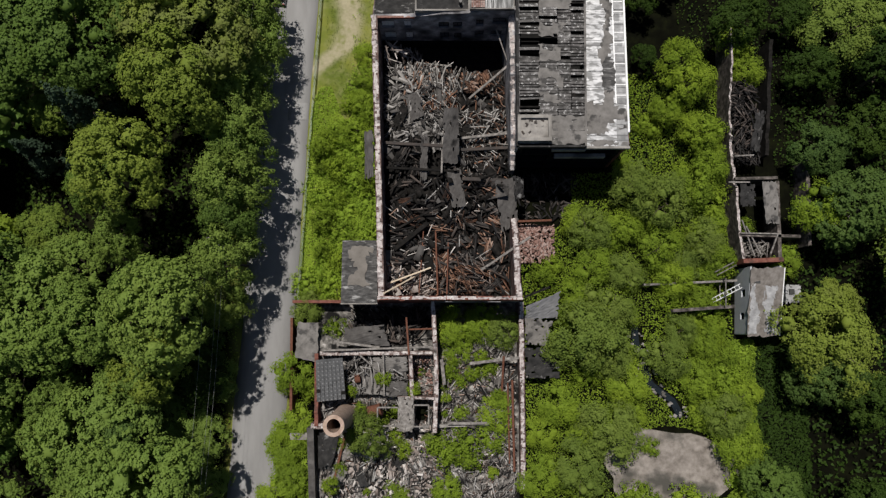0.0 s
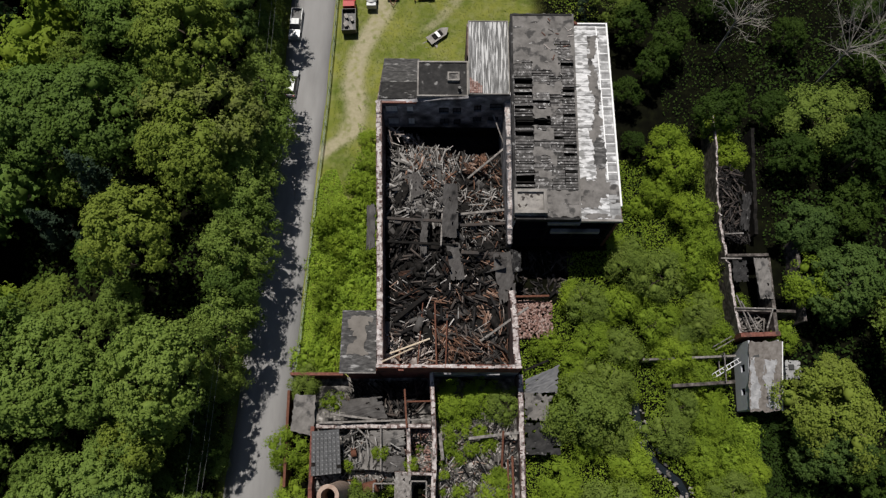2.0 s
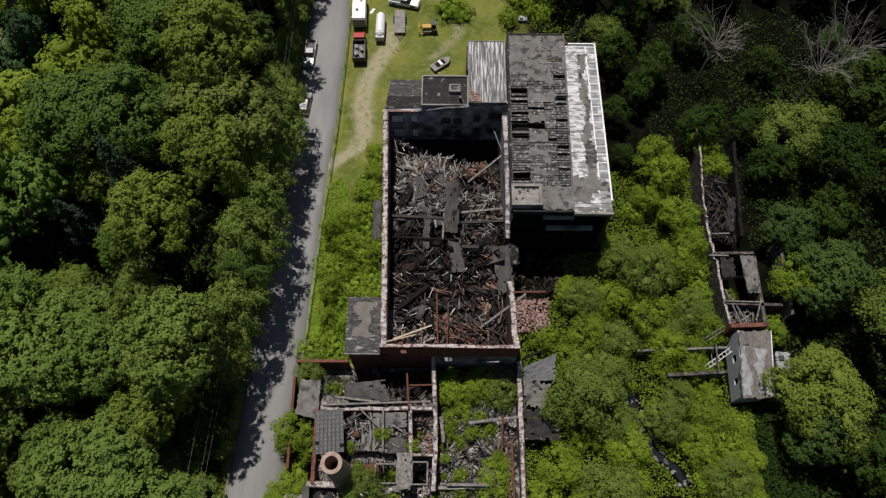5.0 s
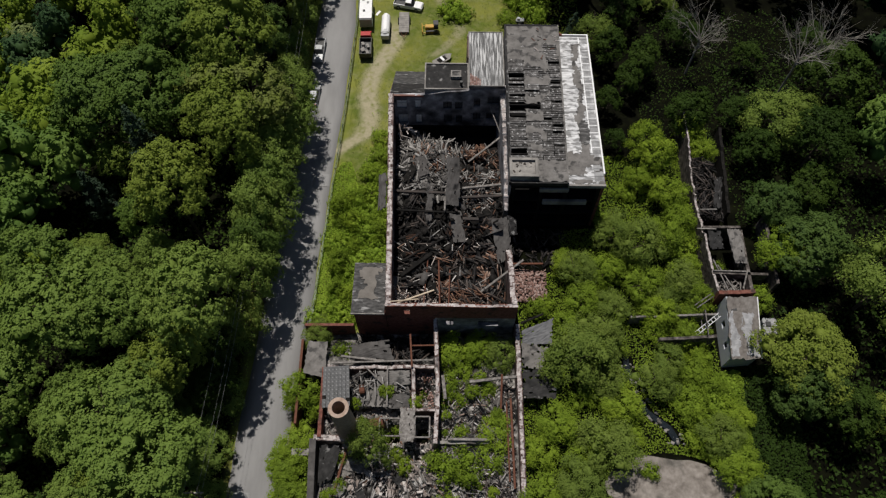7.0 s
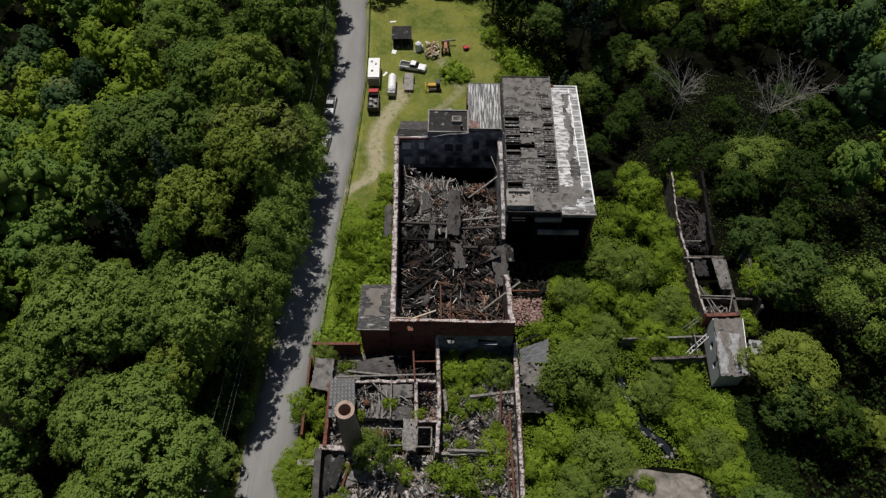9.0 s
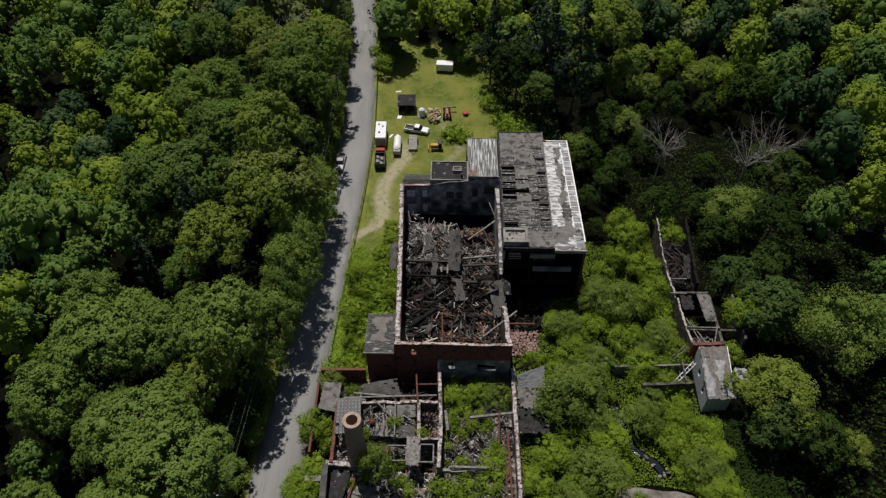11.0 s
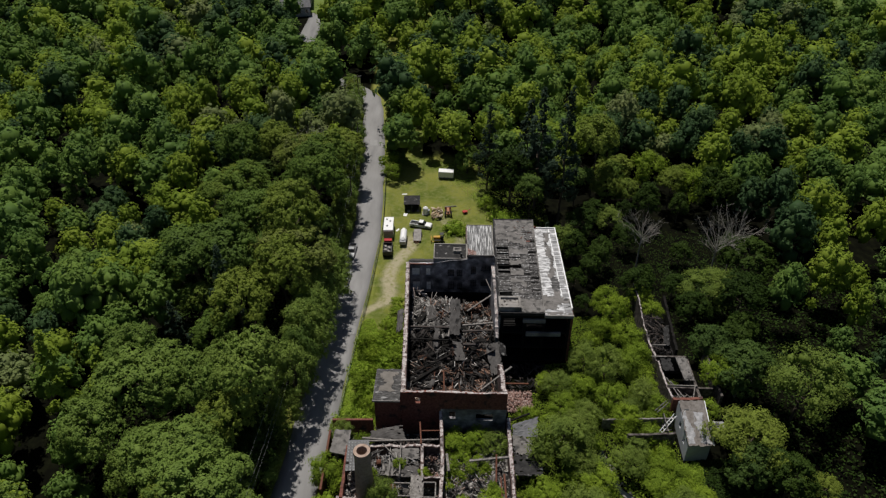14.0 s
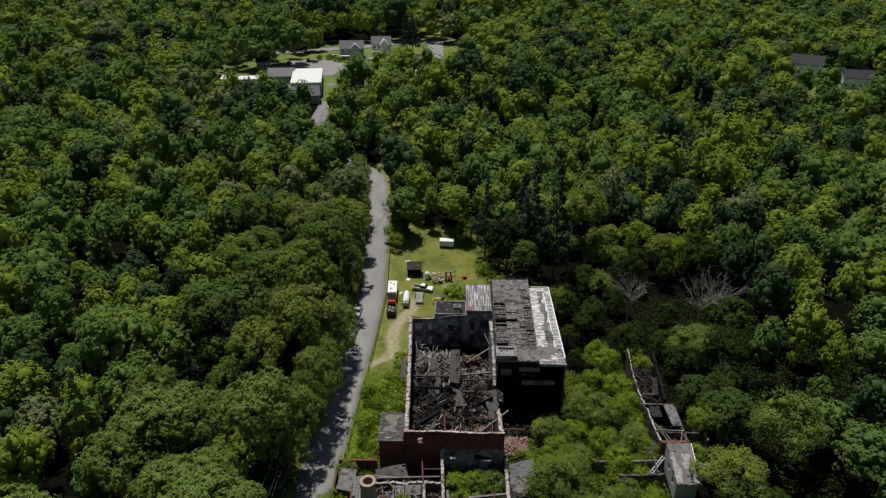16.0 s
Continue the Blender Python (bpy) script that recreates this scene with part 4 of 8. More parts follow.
def decking(name, seed, n, x0, x1, y0, y1, zfn, material, label, fan=0.04, size=(1.4, 3.4)):
    """Torn sections of roof deck: each a fan of parallel boards of uneven length."""
    rng = np.random.default_rng(seed)
    c, ln, w, th, yaw, tilt, roll = [], [], [], [], [], [], []
    for _ in range(n):
        x, y = rng.uniform(x0, x1), rng.uniform(y0, y1)
        a, t, r = rng.uniform(0, math.pi), rng.normal(0, 0.28), rng.normal(0, 0.3)
        z = float(zfn(np.array(x), np.array(y))) + rng.uniform(0.2, 0.8)
        base, k = rng.uniform(*size), int(rng.integers(4, 10))
        bw = rng.uniform(0.13, 0.22)
        side = np.array([-math.sin(a) * math.cos(r), math.cos(a) * math.cos(r), math.sin(r)])
        ahead = np.array([math.cos(a), math.sin(a), 0])
        for i in range(k):
            q = np.array([x, y, z]) + side * (i - k / 2) * (bw + 0.03) + ahead * rng.normal(0, 0.25)
            q[0], q[1] = np.clip(q[0], x0 + 0.4, x1 - 0.4), np.clip(q[1], y0 + 0.4, y1 - 0.4)
            c.append(q)
            ln.append(base * rng.uniform(0.6, 1.1))
            w.append(bw)
            th.append(0.05)
            yaw.append(a + fan * (i - k / 2) + rng.normal(0, 0.04))
            tilt.append(t)
            roll.append(r)
    me = planks(name, rng, np.array(c), np.array(ln), np.array(w), np.array(th), np.array(yaw), np.array(tilt), np.array(roll), material)
    return tagged(new(name, me), label, "rubble", kind="stuff")


decking("rubble", 71, 16, -7.6, 1.5, 26.0, 37.0, heap_z, M_SILVER_WOOD, "torn sections of silvered roof decking")
decking("rubble", 76, 9, -7.0, 7.5, 24.0, 36.0, heap_z, M_SILVER_WOOD, "fans of fallen grey roof joists", 0.17, (2.4, 4.4))
decking("rubble", 77, 8, -7.0, 7.5, 6.0, 18.0, heap_z, M_BURNT_BROWN, "fans of fallen scorched joists", 0.17, (1.8, 3.4))
decking("rubble", 72, 30, -7.6, 8.2, 5.6, 26.0, heap_z, M_RUBBLE, "torn sections of charred roof decking")
decking("rubble", 73, 8, -7.0, 8.0, 5.6, 20.0, heap_z, M_BURNT_BROWN, "torn sections of scorched decking")


def timber(name, p, q, w, h, material, label, category="beam"):
    bm = bm_new()
    beam(bm, p, q, w, h)
    bmesh.ops.bevel(bm, geom=bm.edges[:], offset=min(w, h) * 0.12, segments=1, affect="EDGES")
    ob = part(name, bm, material, None, label)
    return tagged(ob, label, category)


def sheet(name, corners, thick, material, label, category="roof panel", sag=0.12, seed=0, torn=True):
    """A stiff sheet through four corners, a little warped, with a torn edge."""
    rng = np.random.default_rng(seed + 50)
    a, b, c, d = [Vector(v) for v in corners]
    nx, ny = 10, 13
    nrm = (b - a).cross(d - a).normalized()
    bm = bm_new()
    layers = []
    for off in (0, thick):
        rows = []
        for j in range(ny + 1):
            row = []
            for i in range(nx + 1):
                if off:
                    row.append(bm.verts.new(layers[0][j][i].co + nrm * off))
                    continue
                u, v = i / nx + rng.uniform(-0.3, 0.3) / nx, j / ny + rng.uniform(-0.3, 0.3) / ny
                p = a.lerp(b, u).lerp(d.lerp(c, u), v)
                row.append(bm.verts.new(p + nrm * (sag * math.sin(math.pi * u) * math.sin(2.5 * v + seed) + rng.normal() * 0.025)))
            rows.append(row)
        layers.append(rows)
    lo, hi_ = layers
    edge = lambda i, j: i in (0, nx - 1) or j in (0, ny - 1)
    cells = {(i, j) for i in range(nx) for j in range(ny) if not (torn and rng.random() < (0.2 if edge(i, j) else 0.015))}
    for i, j in cells:
        bm.faces.new((hi_[j][i], hi_[j][i + 1], hi_[j + 1][i + 1], hi_[j + 1][i]))
        bm.faces.new((lo[j][i], lo[j + 1][i], lo[j + 1][i + 1], lo[j][i + 1]))
        for di, dj, (i0, j0), (i1, j1) in ((-1, 0, (i, j + 1), (i, j)), (1, 0, (i + 1, j), (i + 1, j + 1)), (0, -1, (i, j), (i + 1, j)), (0, 1, (i + 1, j + 1), (i, j + 1))):
            if (i + di, j + dj) not in cells:
                bm.faces.new((lo[j0][i0], lo[j1][i1], hi_[j1][i1], hi_[j0][i0]))
    bmesh.ops.delete(bm, geom=[v for v in bm.verts if not v.link_faces], context="VERTS")
    ob = part(name, bm, material, None, label)
    return tagged(ob, label, category)


# large pieces that lie on the heap
sheet("roof_panel", [(-0.1, 22.6, 1.6), (2.2, 22.6, 1.5), (2.0, 29.0, 5.3), (0.1, 29.0, 5.3)], 0.15, M_PANEL, "long fallen grey-black roofing panel propped over the heap", seed=1)
sheet("roof_panel", [(1.2, 16.8, 0.2), (3.1, 17.0, 0.1), (2.4, 22.0, 0.9), (0.5, 21.9, 1.0)], 0.12, M_PANEL, "fallen grey-black roofing panel lying on the heap", seed=2)
sheet("roof_panel", [(-3.2, 20.6, 0.2), (-2.2, 20.5, 0.2), (-1.9, 26.6, 1.6), (-3.0, 26.7, 1.6)], 0.12, M_PANEL, "narrow fallen grey-black roofing panel on the heap", seed=3)
sheet("roof_panel", [(8.0, 13.6, -0.4), (10.2, 14.6, -0.2), (9.6, 20.6, 1.6), (6.9, 20.2, 1.3)], 0.15, M_PANEL, "dark roofing panel slumped over the broken east wall", seed=4)
sheet("roof_panel", [(9.6, 17.6, 1.2), (11.0, 18.2, 0.4), (10.8, 20.6, 0.8), (9.4, 20.9, 1.6)], 0.1, M_TAR, "crumpled roofing hanging over the wall", seed=5)
sheet("roof_panel", [(-10.1, 19.9, 4.3), (-8.95, 19.9, 5.1), (-9.0, 26.0, 5.2), (-10.2, 26.1, 4.4)], 0.15, M_PANEL, "grey roof remnant overhanging the west wall", seed=6)
sheet("roof_panel", [(-4.4, 28.9, -0.2), (-2.7, 29.6, -0.2), (-3.2, 33.2, 0.1), (-5.2, 32.4, 0.1)], 0.12, M_PANEL, "grey boarded panel lying on the heap", seed=7)
sheet("roof_panel", [(-7.2, 28.2, -0.3), (-6.0, 27.6, -0.2), (-4.6, 30.8, 0.0), (-5.6, 31.6, -0.1)], 0.12, M_CHAR, "charred boarded panel lying on the heap", seed=8)
for p, q, w, m_, lb in [
    ((-8.5, 25.6, 0.9), (0.2, 25.0, 1.3), 0.42, M_RUBBLE, "charred roof beam spanning the heap"), ((-8.6, 22.2, 0.8), (2.2, 21.6, 1.0), 0.32, M_CHAR, "charred roof beam spanning the heap"),
    ((2.5, 26.2, 0.9), (8.7, 26.8, 1.2), 0.35, M_WOOD_GREY, "grey roof beam resting in the east wall"), ((2.4, 24.6, 0.7), (8.8, 24.9, 0.9), 0.42, M_RUBBLE, "charred beam lying across the heap"),
    ((2.6, 20.6, 0.9), (9.0, 20.2, 1.3), 0.5, M_RUBBLE, "charred timber lying across the heap"), ((3.6, 32.2, -0.4), (9.0, 36.6, 0.6), 0.3, M_WOOD_GREY, "grey beam leaning against the east wall"),
    ((7.2, 41.0, 2.6), (9.2, 36.2, 0.6), 0.18, M_WOOD_GREY, "pale pole leaning against the east wall"), ((-7.0, 13.5, -0.2), (0.2, 17.2, 1.4), 0.28, M_CHAR, "charred beam lying on the heap"),
    ((3.8, 7.4, 0.1), (11.4, 12.4, 3.2), 0.3, M_WOOD_GREY, "grey log leaning over the east wall"), ((-7.6, 6.4, 0.2), (-1.6, 8.6, 0.6), 0.22, M_PLANK, "pale beam lying by the south wall"),
    ((-7.6, 4.9, 4.6), (-3.6, 7.6, -0.4), 0.2, M_PLANK, "pale plank leaning on the south wall"), ((0.0, 27.6, -0.5), (-0.2, 21.0, 2.6), 0.25, M_WOOD_GREY, "grey post standing in the heap"),
    ((-7.2, 36.0, -2.0), (-3.2, 33.6, -0.6), 0.25, M_WOOD_GREY, "pale beam lying on the heap"), ((-1.0, 13.6, 0.5), (-0.7, 5.0, 0.9), 0.22, M_RUST, "rusty iron pipe lying on the heap"),
    ((0.7, 12.0, 0.4), (0.5, 5.0, 0.7), 0.18, M_RUST, "rusty iron pipe lying on the heap"), ((-3.2, 5.2, 0.3), (-2.6, 14.0, 0.4), 0.16, M_RUST, "thin rusty pipe lying on the heap"),
    ((-6.6, 11.0, 0.2), (-2.0, 14.6, 0.8), 0.6, M_CHAR, "charred plank lying on the heap"), ((-3.6, 38.2, -2.6), (1.2, 37.4, -1.8), 0.24, M_WOOD_GREY, "grey beam at the heap's edge"),
]:
    timber("beam", p, q, w, w * 0.9, m_, lb)

# ---- north block: two storeys of windowed wall with three roofs ----
north = thing("north_block", "windowed brick block with flat tar roofs behind the burnt hall", "building")
PALE_N = [(0.97, 2.65, 1.5, 3.55), (4.02, 4.95, 1.5, 3.55), (1.1, 2.7, -2.4, -0.1), (4.1, 5.05, -2.4, -0.1)]
WIN_N = PALE_N + [(8.7, 10.1, 1.4, 3.3), (10.7, 11.9, 1.4, 3.3), (8.9, 10.1, -2.2, 0.0), (10.9, 11.9, -2.2, -0.2), (13.75, 14.8, 2.0, 4.1), (13.75, 15.0, -1.4, 0.55), (16.0, 17.8, 2.75, 4.5), (16.0, 17.5, -1.3, 0.5)]
wall("south_face", (-9.3, 41.9), (9.4, 41.9), 0.5, -2.9, [4.7, 4.7, 4.75, 5.2, 5.7, 5.8, 6.3, 6.8, 6.9], M_SOOT_WALL, north, "soot-blackened plastered wall with empty window openings", openings=WIN_N, seed=11)
# lower storey in char black: soot, plus the deep shade there as colour
wall("south_face", (-9.3, 41.9), (9.4, 41.9), 0.52, -7.5, [-2.9, -2.9], M_CHAR, north, "charred lower storey of the wall, darkened for shade too", seed=16)
wall("wall_top", (-8.8, 41.72), (-3.8, 41.72), 0.3, 4.4, [4.78, 4.74], M_BRICK, north, "broken brick edge", ragged=0.06, seed=17, cap=M_RUBBLE_BRICK)
wall("west_face", (-9.2, 42.2), (-9.05, 53.0), 0.45, -8.2, [4.55, -2.5], M_OLDBRICK, north, seed=12, openings=[(1.5, 2.6, 0.6, 2.4), (3.6, 4.7, -1.6, 0.4), (1.5, 2.6, -3.4, -1.6), (3.6, 4.7, -5.2, -3.4)])
wall("north_face", (-9.05, 53.0), (-3.7, 53.0), 0.45, -8.2, [-2.55, -2.55], M_OLDBRICK, north, seed=13, openings=[(1.0, 2.2, -6.2, -4.4), (3.2, 4.4, -6.2, -4.4)])
wall("north_face", (-3.7, 47.75), (3.5, 47.75), 0.4, -8.2, [4.5, 4.5], M_OLDBRICK, north, seed=18, openings=[(k, k + 1.3, z, z + 2.0) for k in (1.0, 3.2, 5.2) for z in (1.6, -1.8, -5.4)])
wall("west_face", (-3.55, 42.2), (-3.55, 47.5), 0.3, -8.2, [4.5, 4.5], M_OLDBRICK, north, seed=19)
wall("west_face", (3.55, 47.96), (3.55, 53.2), 0.45, -8.2, [6.9, 6.9], M_OLDBRICK, north, seed=14)
wall("north_face", (3.55, 53.2), (9.2, 53.2), 0.45, -8.2, [6.9, 6.9], M_OLDBRICK, north, seed=15, openings=[(k, k + 1.1, z, z + 1.8) for k in (1.2, 3.6) for z in (3.6, 0.2, -3.4)])


M_DIM = mat("sooty_pane", [(0.03, 0.033, 0.04), (0.1, 0.105, 0.12)], 0.8, rough=0.4)
M_PANE = mat("near_white_pane", [(0.8, 0.8, 0.77), (0.88, 0.88, 0.85), (0.9, 0.9, 0.87)], 1.2, rough=0.5, dull=1.0)


def window_frames():
    for s0, s1, z0, z1 in WIN_N:
        bm = bm_new()
        x0, x1 = -9.3 + s0, -9.3 + s1
        for a, b, c, d in ((x0, x0 + 0.07, z0, z1), (x1 - 0.07, x1, z0, z1), (x0, x1, z0, z0 + 0.08), (x0, x1, z1 - 0.08, z1), ((x0 + x1) / 2 - 0.03, (x0 + x1) / 2 + 0.03, z0, z1), (x0, x1, (z0 + z1) / 2 - 0.03, (z0 + z1) / 2 + 0.03)):
            bx(bm, a, b, 41.98, 42.05, c, d)
        sash = part("window_frame", bm, M_WHITE if (s0, s1, z0, z1) in PALE_N else M_CHAR, north)
        if (s0, s1, z0, z1) in PALE_N:
            for a, b in ((x0 + 0.08, (x0 + x1) / 2 - 0.04), ((x0 + x1) / 2 + 0.04, x1 - 0.08)):
                one("pane", M_PANE, sash, "near-white pane", lambda bm: bx(bm, a, b, 42.0, 42.02, z0 + 0.1, z0 + (z1 - z0) * 0.48))
                one("pane", M_PANE, sash, "near-white pane", lambda bm: bx(bm, a, b, 42.0, 42.02, z0 + (z1 - z0) * 0.54, z1 - 0.1))
        else:
            one("pane", M_DIM, sash, "sooty dark pane", lambda bm: bx(bm, x0 + 0.08, x1 - 0.08, 42.0, 42.02, z0 + 0.1, z1 - 0.1))


window_frames()
# added near-black blocker, so no bright yard shows through the windows
one("inner_wall", M_DARK, north, "dark wall added behind the windows", lambda bm: bx(bm, -3.5, 9.0, 43.6, 43.8, -7.0, 4.4))


def roof_slab(name, x0, x1, y0, y1, zs, zn, thick, material, parent, label, seed=0, wave=0.03):
    """A flat roof that falls gently from zn in the north to zs in the south, with a slightly uneven skin."""
    rng = np.random.default_rng(seed)
    nx, ny = max(4, int((x1 - x0) / 0.8)), max(4, int((y1 - y0) / 0.8))
    bm = bm_new()
    top = [[bm.verts.new((x0 + (x1 - x0) * i / nx, y0 + (y1 - y0) * j / ny, zs + (zn - zs) * j / ny + rng.normal() * wave)) for i in range(nx + 1)] for j in range(ny + 1)]
    low = [[bm.verts.new((v.co.x, v.co.y, v.co.z - thick)) for v in r] for r in top]
    for j in range(ny):
        for i in range(nx):
            bm.faces.new((top[j][i], top[j][i + 1], top[j + 1][i + 1], top[j + 1][i]))
            bm.faces.new((low[j][i], low[j + 1][i], low[j + 1][i + 1], low[j][i + 1]))
    for j in range(ny):
        bm.faces.new((low[j][0], top[j][0], top[j + 1][0], low[j + 1][0]))
        bm.faces.new((low[j][nx], low[j + 1][nx], top[j + 1][nx], top[j][nx]))
    for i in range(nx):
        bm.faces.new((low[0][i], low[0][i + 1], top[0][i + 1], top[0][i]))
        bm.faces.new((low[ny][i], top[ny][i], top[ny][i + 1], low[ny][i + 1]))
    return part(name, bm, material, parent, label)


def rim(name, x0, x1, y0, y1, z0, z1, w, material, parent, label=""):
    bm = bm_new()
    bx(bm, x0, x1, y0, y0 + w, z0, z1)
    bx(bm, x0, x1, y1 - w, y1, z0, z1)
    bx(bm, x0, x0 + w, y0 + w, y1 - w, z0, z1)
    bx(bm, x1 - w, x1, y0 + w, y1 - w, z0, z1)
    return part(name, bm, material, parent, label)


roof_slab("roof", -9.25, -3.74, 42.2, 53.2, 4.78, -2.3, 0.2, M_STREAK_TAR, north, "dark tar roof with grey streaks falling to the north", 1)
roof_slab("roof_patch", -9.2, -3.8, 42.25, 46.6, 4.8, 2.0, 0.03, M_TAR, north, "newer black felt over the upper part of the roof", 4, 0.02)
roof_slab("roof", -3.48, 3.33, 42.2, 47.45, 5.75, 5.75, 0.3, M_TAR, north, "black tar roof with a pale parapet", 2)
rim("parapet", -3.7, 3.55, 42.0, 47.65, 4.5, 5.98, 0.22, M_CONCRETE, north, "pale worn parapet")
hatch = rim("hatch", 0.6, 2.3, 44.3, 45.7, 5.7, 6.35, 0.22, M_CONCRETE, north, "pale roof hatch curb")
one("lid", M_TAR_GREY, hatch, "", lambda bm: bx(bm, 0.75, 2.15, 44.45, 45.55, 6.0, 6.2))
one("vent", M_BLACK, north, "black vent pipe", lambda bm: tube(bm, (2.3, 43.0, 5.7), (2.3, 43.0, 6.7), 0.22, 0.22, 10))
roof_slab("roof", 3.6, 9.2, 41.8, 53.4, 6.95, 7.1, 0.3, M_STREAK_ROOF, north, "dark roof with white streaks", 3)
rim("roof_edge", 3.5, 9.28, 41.65, 53.5, 6.6, 7.2, 0.12, M_CONCRETE, north, "pale roof edging")
one("fallen_brick", M_RUBBLE_BRICK, north, "patch of broken red brick on the roof corner", lambda bm: [bx(bm, 3.7 + a, 3.95 + a, 41.9 + b, 42.15 + b, 7.05, 7.2) for a in np.arange(0, 1.6, 0.3) for b in np.arange(0, 2.2 - a * 0.7, 0.3)])

# ---- main building ----
mill = thing("mill_building", "tall mill building with a rotting plank roof and open south end", "building")
MZ_S, MZ_N = 6.75, 8.9


def mid_z(y):
    return MZ_S + (MZ_N - MZ_S) * (y - 23.6) / 29.8


def wht_z(y):
    return 6.2 + 0.5 * (y - 23.6) / 29.8


wall("west_wall", (9.65, 23.9), (9.65, 53.4), 0.4, -8.2, [6.4, 8.5], M_SOOT_WALL, mill, "dark stained wall", seed=21)
wall("east_wall", (23.75, 23.9), (23.35, 53.4), 0.4, -8.2, [5.9, 6.4], M_BRICK, mill, seed=22, openings=[(k, k + 1.4, z, z + 1.9) for k in np.arange(2, 27, 3.2) for z in (3.4, 0.0, -3.6)])
wall("north_wall", (9.6, 53.4), (23.4, 53.4), 0.4, -8.2, [8.5, 8.5, 8.5, 6.4, 6.4], M_BRICK, mill, seed=23, openings=[(k, k + 1.4, z, z + 1.9) for k in np.arange(1.2, 12, 3) for z in (3.0, 0.0, -3.6)])
# floors, columns and back wall near black: the rooms' shade as colour
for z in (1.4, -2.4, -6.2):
    one("floor_slab", M_DARK, mill, "floor edge with room shade in its colour", lambda bm: bx(bm, 9.9, 23.6, 23.9, 53.2, z - 0.35, z))
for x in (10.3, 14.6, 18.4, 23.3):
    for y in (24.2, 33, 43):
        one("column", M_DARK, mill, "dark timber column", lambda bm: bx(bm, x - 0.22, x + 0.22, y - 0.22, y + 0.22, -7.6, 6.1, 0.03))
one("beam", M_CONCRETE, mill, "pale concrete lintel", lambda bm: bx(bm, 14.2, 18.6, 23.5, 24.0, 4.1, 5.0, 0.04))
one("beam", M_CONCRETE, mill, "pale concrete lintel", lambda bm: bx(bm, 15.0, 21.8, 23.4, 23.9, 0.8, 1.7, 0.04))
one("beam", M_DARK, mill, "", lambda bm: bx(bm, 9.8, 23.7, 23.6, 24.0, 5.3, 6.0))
wall("back_wall", (9.9, 30.5), (23.5, 30.5), 0.3, -7.5, [5.6, 5.6], M_DARK, mill, "inner wall blackened for the room's shade", seed=24)

# joists under the boards
for y in np.arange(24.2, 53.2, 1.5):
    one("joist", M_CHAR, mill, "", lambda bm: beam(bm, (9.8, y, mid_z(y) - 0.42), (18.1, y, mid_z(y) - 0.42), 0.2, 0.3))
mid_roof = part("roof", (lambda bm: (bx(bm, 9.45, 9.62, 23.6, 53.5, 5.9, 6.2), bm)[1])(bm_new()), M_TAR, mill, "rotting plank roof under worn grey felt")
rng_r = np.random.default_rng(17)
PLANK_ME = {}


def board_mesh(w, d):
    key = (round(w, 2), round(d, 2))
    if key not in PLANK_ME:
        bm = bm_new()
        bx(bm, -w / 2, w / 2, -d / 2, d / 2, -0.05, 0.05)
        me = bpy.data.meshes.new("roof_board")
        bm.to_mesh(me)
        bm.free()
        me.materials.append(M_BOARD)
        PLANK_ME[key] = me
    return PLANK_ME[key]


M_BOARD = mat("roof_boards", [(0.025, 0.024, 0.023), (0.07, 0.067, 0.064), (0.16, 0.152, 0.148), (0.46, 0.45, 0.445)], 1.6, detail=10, rough=0.85, per_object=0.35, spot=(0.5, 0.49, 0.485), spot_scale=2.6, spot_lo=0.58, spot_hi=0.66, coords="World")
pitch = 0.402
slope = math.atan2(MZ_N - MZ_S, 29.8)
for c, (x0, x1, gone) in enumerate(((9.75, 12.3, 0.2), (12.3, 14.7, 0.08), (14.7, 16.4, 0.07), (16.4, 18.25, 0.2))):
    for k in range(73):
        y = 23.9 + pitch * (k + 0.5)
        lost = rng_r.random() < gone * (1.0 if y < 46 else 0.15)
        if lost or (c == 0 and 36.2 < y < 37.4) or (c == 1 and 36.8 < y < 38.2) or (c in (0,) and 28.2 < y < 29.4):
            continue
        ob = new("roof_board", board_mesh(x1 - x0 - 0.04, pitch - (0.02, 0.05, 0.1, 0.17)[int(rng_r.integers(0, 4))]))
        ob.parent = mid_roof
        ob.matrix_world = Matrix.LocRotScale(((x0 + x1) / 2 + rng_r.normal() * 0.04, y, mid_z(y) - 0.14 + rng_r.normal() * 0.02), Euler((slope + rng_r.normal() * 0.07, rng_r.normal() * 0.02, rng_r.normal() * 0.02)), None)


